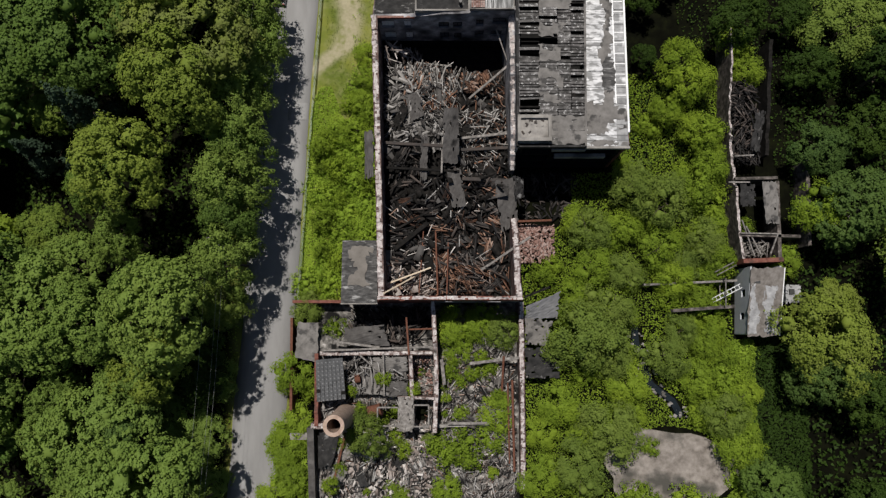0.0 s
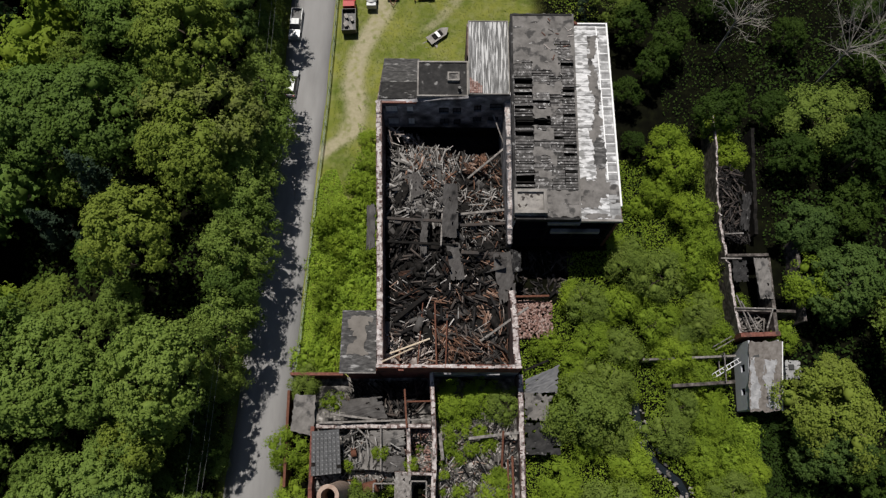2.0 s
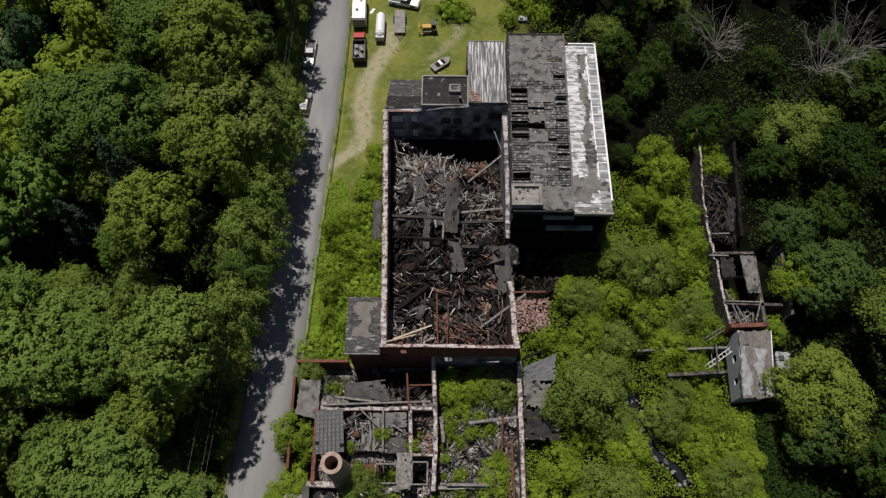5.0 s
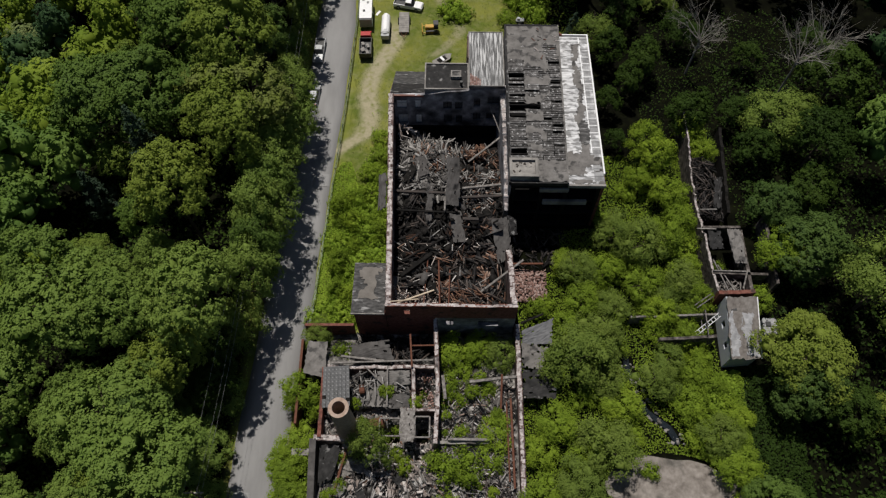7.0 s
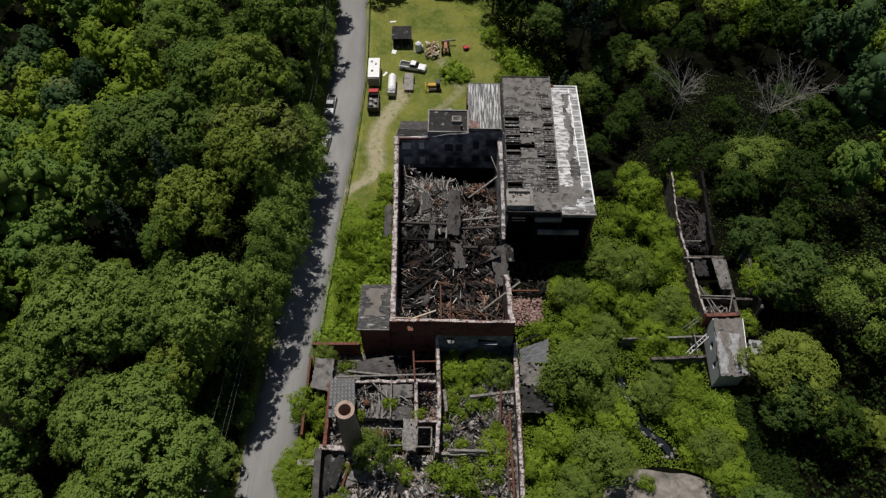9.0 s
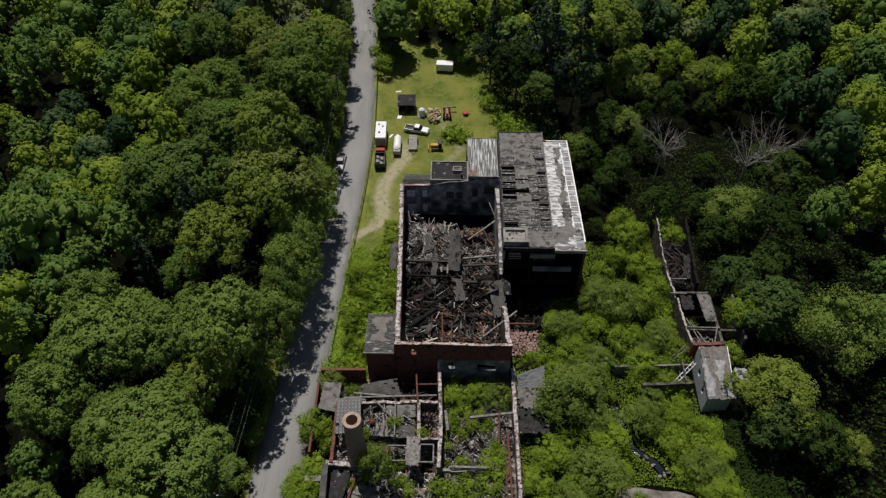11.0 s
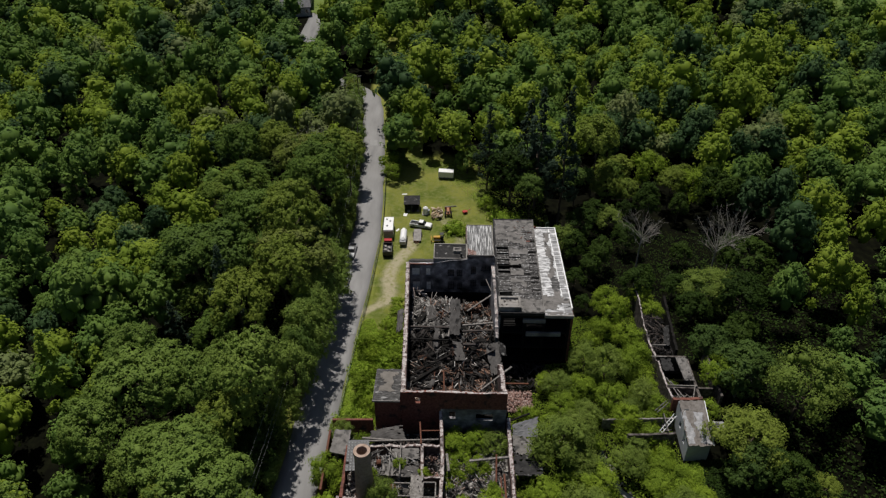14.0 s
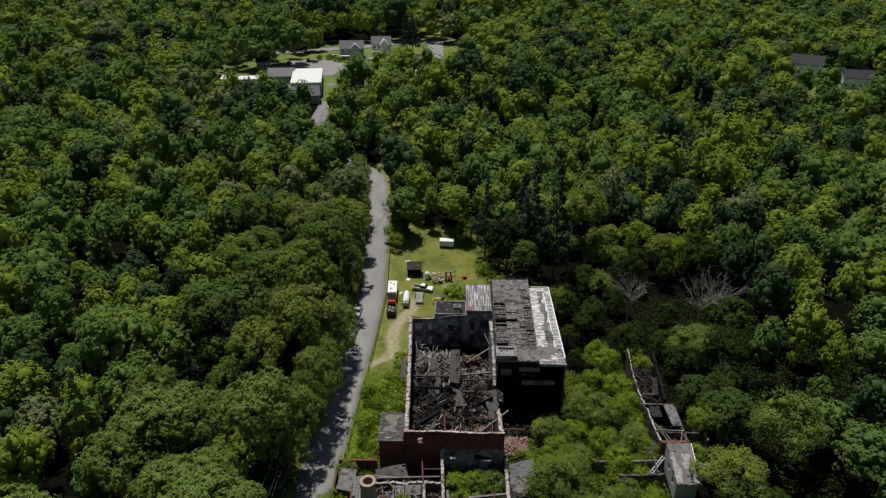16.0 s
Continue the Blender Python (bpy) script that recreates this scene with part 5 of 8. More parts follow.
def felt(name, outline, zfn, material, parent, label, lift=0.02, seed=0, cell=0.45):
    """A thin roof skin left on the boards inside an uneven outline (a function of x, y)."""
    rng = np.random.default_rng(seed)
    xs, ys_ = np.arange(outline[0], outline[1], cell), np.arange(outline[2], outline[3], cell)
    bm = bm_new()
    grid = {}

    def vert(i, j, top):
        if (i, j, top) not in grid:
            x, y = xs[0] + i * cell, ys_[0] + j * cell
            r = np.random.default_rng(seed * 7919 + i * 131 + j)
            grid[(i, j, top)] = bm.verts.new((x + r.uniform(-0.18, 0.18), y + r.uniform(-0.18, 0.18), zfn(y) + lift + (0.025 if top else 0)))
        return grid[(i, j, top)]

    cells = {(i, j) for i in range(len(xs)) for j in range(len(ys_)) if outline[4](xs[i] + cell / 2, ys_[j] + cell / 2)}
    for i, j in cells:
        bm.faces.new([vert(*q, 1) for q in ((i, j), (i + 1, j), (i + 1, j + 1), (i, j + 1))])
        for di, dj, a, b in ((-1, 0, (i, j), (i, j + 1)), (1, 0, (i + 1, j + 1), (i + 1, j)), (0, -1, (i + 1, j), (i, j)), (0, 1, (i, j + 1), (i + 1, j + 1))):
            if (i + di, j + dj) not in cells:
                bm.faces.new([vert(*a, 1), vert(*b, 1), vert(*b, 0), vert(*a, 0)])
    return part(name, bm, material, parent, label)


felt("felt", (9.6, 18.1, 23.8, 53.3, lambda x, y: (y > 46.5 - 2.5 * float(fbm(np.array(x / 2), np.array(y / 2), 4, 2)) and not (15 < x < 17.6 and 46 < y < 49.5)) or
     (12.5 + 1.0 * float(fbm(np.array(y / 3), np.array(x), 8, 2)) < x < 15.6 + 1.0 * float(fbm(np.array(y / 2.5), np.array(x), 6, 2)) and float(fbm(np.array(x / 1.6), np.array(y / 0.5), 12, 3)) > -0.12 and y > 29) or (y < 27.2 and x > 13.5)),
     mid_z, M_TAR_GREY, mid_roof, "worn grey roofing felt with holes", -0.075, 5)
one("roof_edge", M_TAR, mill, "tar-black roof edge", lambda bm: prism(bm, [(9.4, 23.6, MZ_S - 0.7), (9.72, 23.6, MZ_S - 0.7), (9.72, 53.5, MZ_N - 0.7), (9.4, 53.5, MZ_N - 0.7)], [(9.4, 23.6, MZ_S), (9.72, 23.6, MZ_S), (9.72, 53.5, MZ_N), (9.4, 53.5, MZ_N)]))
one("roof_edge", M_TAR_GREY, mill, "", lambda bm: prism(bm, [(18.1, 23.6, 5.6), (18.35, 23.6, 5.6), (18.35, 53.5, 6.2), (18.1, 53.5, 6.2)], [(18.1, 23.6, MZ_S), (18.35, 23.6, MZ_S), (18.35, 53.5, MZ_N), (18.1, 53.5, MZ_N)]))
one("roof_edge", M_TAR, mill, "", lambda bm: bx(bm, 9.72, 18.1, 53.2, 53.5, MZ_N - 0.9, MZ_N + 0.02))
one("fascia", M_TAR, mill, "dark fascia at the open end", lambda bm: bx(bm, 9.72, 18.1, 23.45, 23.75, MZ_S - 0.75, MZ_S - 0.05))
white_roof = part("roof", (lambda bm: (bx(bm, 18.36, 23.7, 23.7, 53.4, 5.75, 5.9), bm)[1])(bm_new()), M_TAR_GREY, mill, "white-coated roof of worn boards with a grey strip")
M_WBOARD = mat("white_boards", [(0.12, 0.12, 0.122), (0.3, 0.3, 0.305), (0.56, 0.56, 0.57), (0.74, 0.74, 0.75), (0.8, 0.8, 0.81)], 1.0, detail=10, rough=0.6, per_object=0.25, spot=(0.2, 0.2, 0.2), spot_scale=1.1, spot_lo=0.5, spot_hi=0.58, coords="World", stretch=(0.7, 1.8, 1), dull=0.8)
M_WGREY = mat("grey_coated_boards", [(0.11, 0.11, 0.112), (0.21, 0.21, 0.212), (0.33, 0.33, 0.332), (0.55, 0.55, 0.56)], 1.1, detail=10, rough=0.6, per_object=0.3, spot=(0.72, 0.72, 0.73), spot_scale=0.6, spot_lo=0.56, spot_hi=0.66, coords="World", dull=0.8)
WB = {}
for k in range(42):
    for c, (x0, x1) in enumerate(((18.37, 20.6), (20.6, 22.3), (22.3, 23.8))):
        y = 23.7 + 0.7 * (k + 0.5)
        if y > 53.3:
            continue
        shrink = (x1 - 18.37) * 0 + 0.4 * (y - 23.7) / 29.7 * (c == 2)
        key = (c, k % 3)
        if key not in WB:
            bm = bm_new()
            bx(bm, -(x1 - x0) / 2 + 0.004, (x1 - x0) / 2 - 0.004, -0.345 + 0.025 * (k % 3), 0.346, -0.05, 0.05)
            me = bpy.data.meshes.new("roof_board")
            bm.to_mesh(me)
            bm.free()
            me.materials.append(M_WGREY if c == 2 else M_WBOARD)
            WB[key] = me
        ob = new("roof_board", WB[key])
        ob.parent = white_roof
        ob.matrix_world = Matrix.LocRotScale(((x0 + x1) / 2 - shrink, y, wht_z(y) - 0.06 + rng_r.normal() * 0.012), Euler((rng_r.normal() * 0.02 + 0.017, rng_r.normal() * 0.008, 0)), None)
felt("felt", (18.4, 23.6, 23.8, 53.2, lambda x, y: abs(x - (21.2 + 0.25 * math.sin(y * 0.5) + 0.15 * math.sin(y * 1.7))) < (0.5 + 0.18 * math.sin(y * 0.9) if 28 < y < 51.5 else 0) or (y < 30.2 - 0.35 * (x - 18.4) and float(fbm(np.array(x / 1.2), np.array(y / 0.8), 3, 3)) > (-0.55 if y > 26.8 else -0.02))),
     wht_z, M_TAR_GREY, white_roof, "bare grey strip worn through the coating", 0.01, 6, 0.3)
felt("stain", (20.2, 22.6, 30.6, 36.6, lambda x, y: ((x - 21.4) / 0.85) ** 2 + ((y - 33.2) / 2.5) ** 2 < 1), wht_z, M_STREAK_TAR, white_roof, "dark oval stain on the roof", 0.045, 9, 0.22)


def seams(bm):
    for y in np.arange(29.0, 53.0, 1.4):
        w = 0.4 * (y - 23.7) / 29.7
        bx(bm, 22.3 - w, 23.7 - w, y - 0.06, y + 0.05, wht_z(y) - 0.03, wht_z(y) + 0.012)
    prism(bm, [(22.25, 28.6, wht_z(28.6) - 0.03), (22.4, 28.6, wht_z(28.6) - 0.03), (22.02, 53, wht_z(53) - 0.03), (21.87, 53, wht_z(53) - 0.03)], [(22.25, 28.6, wht_z(28.6) + 0.02), (22.4, 28.6, wht_z(28.6) + 0.02), (22.02, 53, wht_z(53) + 0.02), (21.87, 53, wht_z(53) + 0.02)])


one("seam", M_WHITE, white_roof, "white sealed roof seams", seams)
one("roof_edge", M_WHITE, mill, "white roof edging", lambda bm: prism(bm, [(23.72, 25.5, 5.9), (23.95, 25.5, 5.9), (23.55, 53.5, 6.3), (23.32, 53.5, 6.3)], [(23.72, 25.5, 6.4), (23.95, 25.5, 6.4), (23.55, 53.5, 6.85), (23.32, 53.5, 6.85)]))
one("roof_edge", M_WHITE, mill, "", lambda bm: bx(bm, 18.35, 23.3, 53.3, 53.5, 6.3, 6.82))
one("fascia", M_CONCRETE, mill, "grey fascia", lambda bm: bx(bm, 18.3, 23.95, 23.4, 23.7, 5.55, 6.2))
head = thing("stair_head", "low square concrete tank housing on the mill roof", "roof housing")
rim("curb", 9.45, 13.75, 24.0, 27.4, 5.9, 7.7, 0.42, M_CONCRETE, head, "weathered tan concrete curb")
one("floor", M_CONCRETE, head, "", lambda bm: bx(bm, 9.87, 13.33, 24.42, 26.98, 6.2, 7.25))

rng_b = np.random.default_rng(61)
for k in range(14):
    x, y, a, w = rng_b.uniform(10.2, 13.0), rng_b.uniform(24.7, 26.7), rng_b.uniform(0, 3), rng_b.uniform(0.1, 0.26)
    timber("roof_debris", (x, y, 7.28), (x + w * math.cos(a) * 2, y + w * math.sin(a) * 2, 7.3), w, 0.08, M_RUBBLE if k % 3 else M_CONCRETE, "small broken bits lying in the tank housing", "debris")
for k in range(16):
    x, y, a, ln = rng_b.uniform(14.0, 17.6), rng_b.uniform(44, 52.5), rng_b.uniform(0, 3), rng_b.uniform(0.3, 1.1)
    timber("roof_debris", (x, y, mid_z(y) + 0.03), (x + ln * math.cos(a), y + ln * math.sin(a), mid_z(y + ln * math.sin(a)) + 0.04), 0.1, 0.05, (M_LATH, M_DUST, M_RUST)[k % 3], "loose broken board lying on the mill roof", "debris")

# ---- west lean-to ----
lean = thing("brick_annex", "brick annex with a worn grey sagging roof beside the hall", "building")
wall("south_face", (-12.75, 4.2), (-8.4, 4.2), 0.4, -7.5, [2.75, 2.75], M_BRICK, lean, seed=31)
wall("west_face", (-12.75, 4.3), (-12.75, 11.7), 0.4, -7.5, [2.75, 2.4], M_BRICK, lean, seed=32, openings=[(2, 3.2, -1, 0.8), (4.6, 5.8, -1, 0.8)])
wall("north_face", (-12.75, 11.7), (-8.6, 11.7), 0.4, -7.5, [2.3, 2.3], M_BRICK, lean, seed=33)
one("roof_edge", M_CONCRETE, lean, "pale roof edging", lambda bm: bx(bm, -13.25, -8.45, 3.62, 3.74, 2.8, 3.14))
roof_slab("roof", -13.2, -8.5, 3.75, 12.0, 3.1, 2.5, 0.25, M_STREAK_TAR, lean, "grey felt roof with a worn tan patch", 9, 0.05)
felt("felt", (-12.8, -8.8, 6.0, 10.8, lambda x, y: abs(x + 10.9 + 0.3 * math.sin(y * 2.1)) < 1.1 + 0.35 * math.sin(y * 1.3) and float(fbm(np.array(x / 1.2), np.array(y / 0.9), 14, 3)) > -0.45), lambda y: 3.1 - 0.6 * (y - 3.75) / 8.25, mat("worn_felt", [(0.16, 0.145, 0.13), (0.24, 0.22, 0.2)], 1), lean, "tan worn patch", 0.06, 8, 0.4)

# ---- low ruin south of the hall ----
south = thing("low_ruin", "burnt-out low mill wing of broken walls open to the sky", "ruin")
wall("middle_wall", (-1.35, 4.1), (-0.85, -5.5), 0.6, -7.0, [0.4, 0.0, 0.2, -0.6, -0.5], M_OLDBRICK, south, "broken brick cross wall with a pale top", ragged=0.4, seed=41, cap=M_BRICK_TOP)
wall("middle_wall", (-0.85, -5.5), (-1.1, -13.2), 0.6, -7.0, [-0.5, -1.0, -0.9, -1.2], M_OLDBRICK, south, ragged=0.4, seed=42, cap=M_BRICK_TOP)
wall("cross_wall", (-16.4, -2.8), (-1.4, -2.7), 0.55, -7.0, [-0.6, -0.8, -0.6, -0.7, -0.3, -0.6], M_OLDBRICK, south, "broken brick wall with a pale top", ragged=0.3, seed=43, cap=M_BRICK_TOP)
wall("inner_wall", (-4.35, -3.0), (-4.1, -9.0), 0.55, -7.0, [-0.3, -0.8, -1.0, -0.9], M_OLDBRICK, south, ragged=0.4, seed=44, cap=M_BRICK_TOP)
wall("inner_wall", (-6.0, -8.6), (-1.2, -8.7), 0.4, -7.0, [-1.0, -1.1, -1.0], M_OLDBRICK, south, ragged=0.3, seed=45, cap=M_BRICK_TOP)
wall("east_wall", (10.6, 4.1), (10.75, -8.2), 0.7, -7.2, [-1.2, -1.8, -2.2, -2.3, -2.6], M_OLDBRICK, south, "long brick wall with a pale crumbling top", ragged=0.3, seed=46, cap=M_BRICK_TOP)
wall("east_wall", (10.75, -8.2), (10.8, -21), 0.7, -7.2, [-2.6, -2.8, -3.0, -3.6], M_OLDBRICK, south, ragged=0.5, seed=47, cap=M_BRICK_TOP)
wall("south_wall", (-0.8, -12.6), (6.2, -12.4), 0.4, -7.0, [-3.2, -3.4, -3.6], M_CONCRETE, south, ragged=0.3, seed=48)
wall("west_wall", (-16.9, -2.8), (-16.9, -12.4), 0.5, -7.0, [-0.8, -1.2, -1.6], M_BRICK, south, ragged=0.2, seed=49)
wall("corner_wall", (-17.7, -12.6), (-17.4, -22.5), 0.9, -7.0, [-1.7, -1.9, -2.4, -2.8], M_PANEL, south, "corner wall topped with dark felt", ragged=0.2, seed=50)
wall("corner_wall", (-17.6, -12.4), (-12.6, -12.4), 0.8, -7.0, [-1.7, -2.0, -2.4], M_OLDBRICK, south, ragged=0.3, seed=51, cap=M_BRICK_TOP)
wall("low_wall", (-20.8, -14.0), (-18.1, -14.0), 0.9, -7.0, [-3.6, -3.6], M_CONCRETE, south, seed=52)


def low_z(x, y):
    z = np.where(x > -0.8, np.interp(y, [-24, -14, -8, 0, 4], [-5.4, -4.8, -4.2, -5.2, -6.0]), np.interp(y, [-24, -14, -10, -3, 4], [-5.0, -4.2, -3.6, -2.6, -5.4]))
    # sunken cellars under the fallen floors
    for cx, cy, rx_, ry_, dz in ((-7.1, -11.1, 1.6, 1.3, 3.0), (-2.9, -11.0, 1.1, 1.4, 3.0), (-2.9, -5.8, 1.4, 1.6, 2.5), (-3.6, -14.1, 2.4, 1.0, 1.8), (-6.0, 1.2, 6.0, 2.4, 1.6), (-9.7, -10.9, 0.9, 0.9, 2.0)):
        z = z - dz * np.exp(-(((x - cx) / rx_) ** 4 + ((y - cy) / ry_) ** 4))
    return z + 0.5 * fbm(x / 1.5, y / 1.5, 19, 3)


lx, ly = np.meshgrid(np.linspace(-17.3, 10.5, 70), np.linspace(-25, 4.2, 74))
lv = np.stack([lx, ly, low_z(lx, ly) - 0.2], -1)
li = np.arange(lx.size).reshape(lx.shape)
tagged(new("rubble_bed", np_mesh("rubble_bed", lv.reshape(-1, 3), np.stack([li[:-1, :-1], li[:-1, 1:], li[1:, 1:], li[1:, :-1]], -1).reshape(-1, 4), M_ASH)), "grey ash and debris bed in the low ruin", "rubble", kind="stuff")
debris("rubble", 33, 180, -0.4, 10.1, -23, 0.5, low_z, M_RUBBLE, "heap of charred boards in the low ruin", 0.6, 3.6, 0.06, 0.18, 0.6)
debris("rubble", 65, 320, -0.4, 10.1, -23, -2.0, low_z, M_LATH, "tangled grey laths in the low ruin", 0.6, 3.4, 0.05, 0.16, 0.7, 0.4)
debris("rubble", 34, 90, -16.4, -1.6, -24, -12.8, low_z, M_RUBBLE, "heap of burnt boards in the low ruin", 0.4, 2.6, 0.06, 0.26, 0.4)
debris("rubble", 66, 200, -16.4, -1.6, -24, -12.8, low_z, M_LATH, "grey laths and boards in the low ruin", 0.3, 2.4, 0.04, 0.16, 0.5, 0.5)
debris("rubble", 85, 260, -16.4, 10.0, -24, -2.8, low_z, M_BURNT_BROWN, "scorched splinters in the low ruin", 0.3, 1.8, 0.04, 0.16, 0.5, 0.5)
debris("masonry", 88, 500, -16.6, 10.0, -24, -4.0, low_z, M_SILVER_WOOD, "grey splinters and laths in the low ruin", 0.4, 2.2, 0.05, 0.16, 0.6, 0.4)
debris("masonry", 84, 1500, -16.6, 10.0, -24, -2.9, low_z, M_DUST, "pale dusty splinters and mortar in the low ruin", 0.1, 0.9, 0.05, 0.24, 0.4, 0.5)
debris("masonry", 89, 420, -16.6, -1.4, -24, -12.6, low_z, M_DUST, "pale broken boards and plaster in the low ruin", 0.3, 1.5, 0.12, 0.5, 0.5, 0.4)
debris("masonry", 67, 700, -16.6, 10.0, -24, -9.0, low_z, M_CONCRETE, "broken pale masonry in the low ruin", 0.1, 0.55, 0.08, 0.3, 0.3, 0.5)
debris("masonry", 68, 160, -5.8, -1.4, -8.4, -3.0, low_z, M_RUBBLE_BRICK, "broken brick between the inner walls", 0.15, 0.6, 0.12, 0.3, 0.5, 0.5)
debris("rubble", 86, 200, 10.8, 19.5, 15.8, 23.0, lambda x, y: ground_z(x, y) + 0.15 + 0.2 * fbm(x, y, 6, 2), M_RUBBLE, "charred boards scattered below the open end of the mill", 0.3, 2.4, 0.08, 0.3, 0.3, 0.25)
debris("rubble", 35, 120, -12.4, -4.7, -8.3, -3.2, low_z, M_LATH, "grey boards fallen from the roof", 0.6, 3.2, 0.08, 0.3, 1.2, 0.2)
debris("rubble", 87, 90, -13.0, -4.7, -8.3, -3.2, lambda x, y: -1.3 + 0.12 * y + 0 * x + 0.6, M_SILVER_WOOD, "loose grey laths over the fallen roofs", 0.5, 3.4, 0.05, 0.18, 0.3, 0.12)
debris("rubble", 69, 160, -13.0, -2.0, -1.8, 3.6, lambda x, y: low_z(x, y) + 0.6, M_RUBBLE, "charred boards below the south wall", 0.8, 3.6, 0.1, 0.3, 0.8, 0.3)
decking("rubble", 74, 6, -16.0, -2.0, -23.5, -12.8, low_z, M_LATH, "torn grey decking in the low ruin")
decking("rubble", 75, 6, 0.2, 9.6, -22.5, -2.0, low_z, M_LATH, "torn grey decking in the low ruin")

rng_q = np.random.default_rng(77)
for k in range(16):
    x, y = (rng_q.uniform(-15.5, -3.0), rng_q.uniform(-22.5, -14)) if k < 9 else (rng_q.uniform(1.0, 8.5), rng_q.uniform(-21, -5))
    z, a, w, l = float(low_z(np.array(x), np.array(y))) + 0.45, rng_q.uniform(0, 3.1), rng_q.uniform(0.5, 1.0), rng_q.uniform(0.9, 1.8)
    u, v = Vector((math.cos(a), math.sin(a), rng_q.uniform(-0.25, 0.25))), Vector((-math.sin(a), math.cos(a), rng_q.uniform(-0.25, 0.25)))
    p = Vector((x, y, z))
    sheet("roof_panel", [p - u * w - v * l, p + u * w - v * l, p + u * w + v * l, p - u * w + v * l], 0.06, (M_TAR, M_TAR_GREY, M_WOOD_GREY)[k % 3], ("torn black roofing sheet in the rubble", "torn grey roofing sheet in the rubble", "broken grey board panel in the rubble")[k % 3], "roof panel", 0.12, 200 + k)
slate_roof = thing("slate_roof", "dark slate-tiled lean-to roof beside the chimney", "roof")
one("rafters", M_CHAR, slate_roof, "charred boards under the slates", lambda bm: prism(bm, [(-16.5, -9.0, 0.35), (-12.7, -8.6, 0.25), (-13.1, -3.3, 1.15), (-16.6, -3.6, 1.25)], [(-16.5, -9.0, 0.45), (-12.7, -8.6, 0.35), (-13.1, -3.3, 1.25), (-16.6, -3.6, 1.35)]))
bm = bm_new()
bx(bm, -0.24, 0.24, -0.3, 0.3, -0.02, 0.02)
SLATE = bpy.data.meshes.new("slate")
bm.to_mesh(SLATE)
bm.free()
SLATE.materials.append(M_SLATE)
rng_s = np.random.default_rng(9)
for i in range(7):
    for j in range(10):
        if rng_s.random() < 0.05:
            continue
        u, v = (i + 0.5) / 7, (j + 0.5) / 10
        p = (Vector((-16.5, -9.0, 0.45)).lerp(Vector((-12.7, -8.6, 0.35)), u)).lerp(Vector((-16.6, -3.6, 1.35)).lerp(Vector((-13.1, -3.3, 1.25)), u), v)
        ob = new("slate", SLATE)
        ob.parent = slate_roof
        ob.matrix_world = Matrix.LocRotScale(p + Vector((0, 0, 0.03)), Euler((0.13 + rng_s.normal() * 0.02, rng_s.normal() * 0.02, 0.06 + rng_s.normal() * 0.03)), None)
for x, y, h in ((-16.4, -8.8, 0.35), (-12.9, -8.4, 0.25), (-16.5, -3.8, 1.2), (-13.2, -3.6, 1.1)):
    one("post", M_CHAR, slate_roof, "", lambda bm: bx(bm, x - 0.12, x + 0.12, y - 0.12, y + 0.12, -6.8, h))
sheet("roof_panel", [(-20.0, -3.4, -2.2), (-16.9, -4.0, -2.2), (-16.9, 1.4, -2.1), (-19.7, 1.4, -2.1)], 0.3, M_TAR_GREY, "flat tan concrete roof slab by the road", "roof", 0.02, 12, False)
sheet("roof_panel", [(-13.4, -1.6, -1.2), (-7.2, -1.8, -0.6), (-7.9, 1.0, -0.1), (-13.3, 0.6, -1.2)], 0.15, M_PANEL, "curved dark grey roof sheet fallen in", "roof panel", 0.5, 13)
sheet("roof_panel", [(-5.9, -13.0, -1.3), (-3.9, -13.0, -1.3), (-3.9, -8.5, -0.9), (-5.9, -8.5, -0.9)], 0.15, M_WOOD_GREY, "grey plank roof remnant", "roof panel", 0.04, 14)
sheet("roof_panel", [(-12.2, -8.2, -1.9), (-6.2, -8.3, -1.6), (-6.6, -5.4, -1.2), (-12.0, -5.6, -1.6)], 0.12, M_TAR_GREY, "grey sagging roof felt", "roof panel", 0.25, 15)
sheet("roof_panel", [(11.2, -6.2, -3.6), (15.9, -6.2, -3.7), (16.0, -2.2, -3.5), (11.3, -2.0, -3.4)], 0.14, M_TAR, "dark patched shed roof", "roof panel", 0.05, 16)
sheet("roof_panel", [(11.3, -1.6, -3.6), (14.2, -1.8, -4.0), (15.2, 1.6, -3.8), (11.3, 2.0, -3.2)], 0.12, M_TAR_GREY, "broken grey shed roof", "roof panel", 0.12, 17)
sheet("roof_panel", [(11.4, 1.6, -3.4), (15.8, 2.2, -3.6), (16.0, 5.6, -2.4), (11.4, 3.6, -2.2)], 0.12, M_SHINGLE, "grey shingled shed roof", "roof panel", 0.1, 18)
sheet("roof_panel", [(-9.3, -5.3, -1.5), (-4.8, -5.1, -1.1), (-4.8, -3.2, -0.8), (-9.4, -3.3, -1.0)], 0.12, M_TAR_GREY, "grey sagging roof felt by the cross wall", "roof panel", 0.2, 25)
sheet("roof_panel", [(-8.2, -8.4, -1.8), (-4.7, -8.5, -1.5), (-4.8, -6.5, -1.2), (-8.0, -6.2, -1.5)], 0.12, M_PANEL, "dark sagging roof felt over the rooms", "roof panel", 0.2, 26)
sheet("roof_panel", [(-16.7, -18.6, -3.4), (-14.9, -17.6, -3.2), (-13.8, -13.4, -2.4), (-16.8, -13.2, -2.3)], 0.1, M_TAR, "black felt sheet hanging by the corner wall", "roof panel", 0.2, 27)
boiler = thing("boiler", "small rusty red boiler lying in the ruin", "boiler")
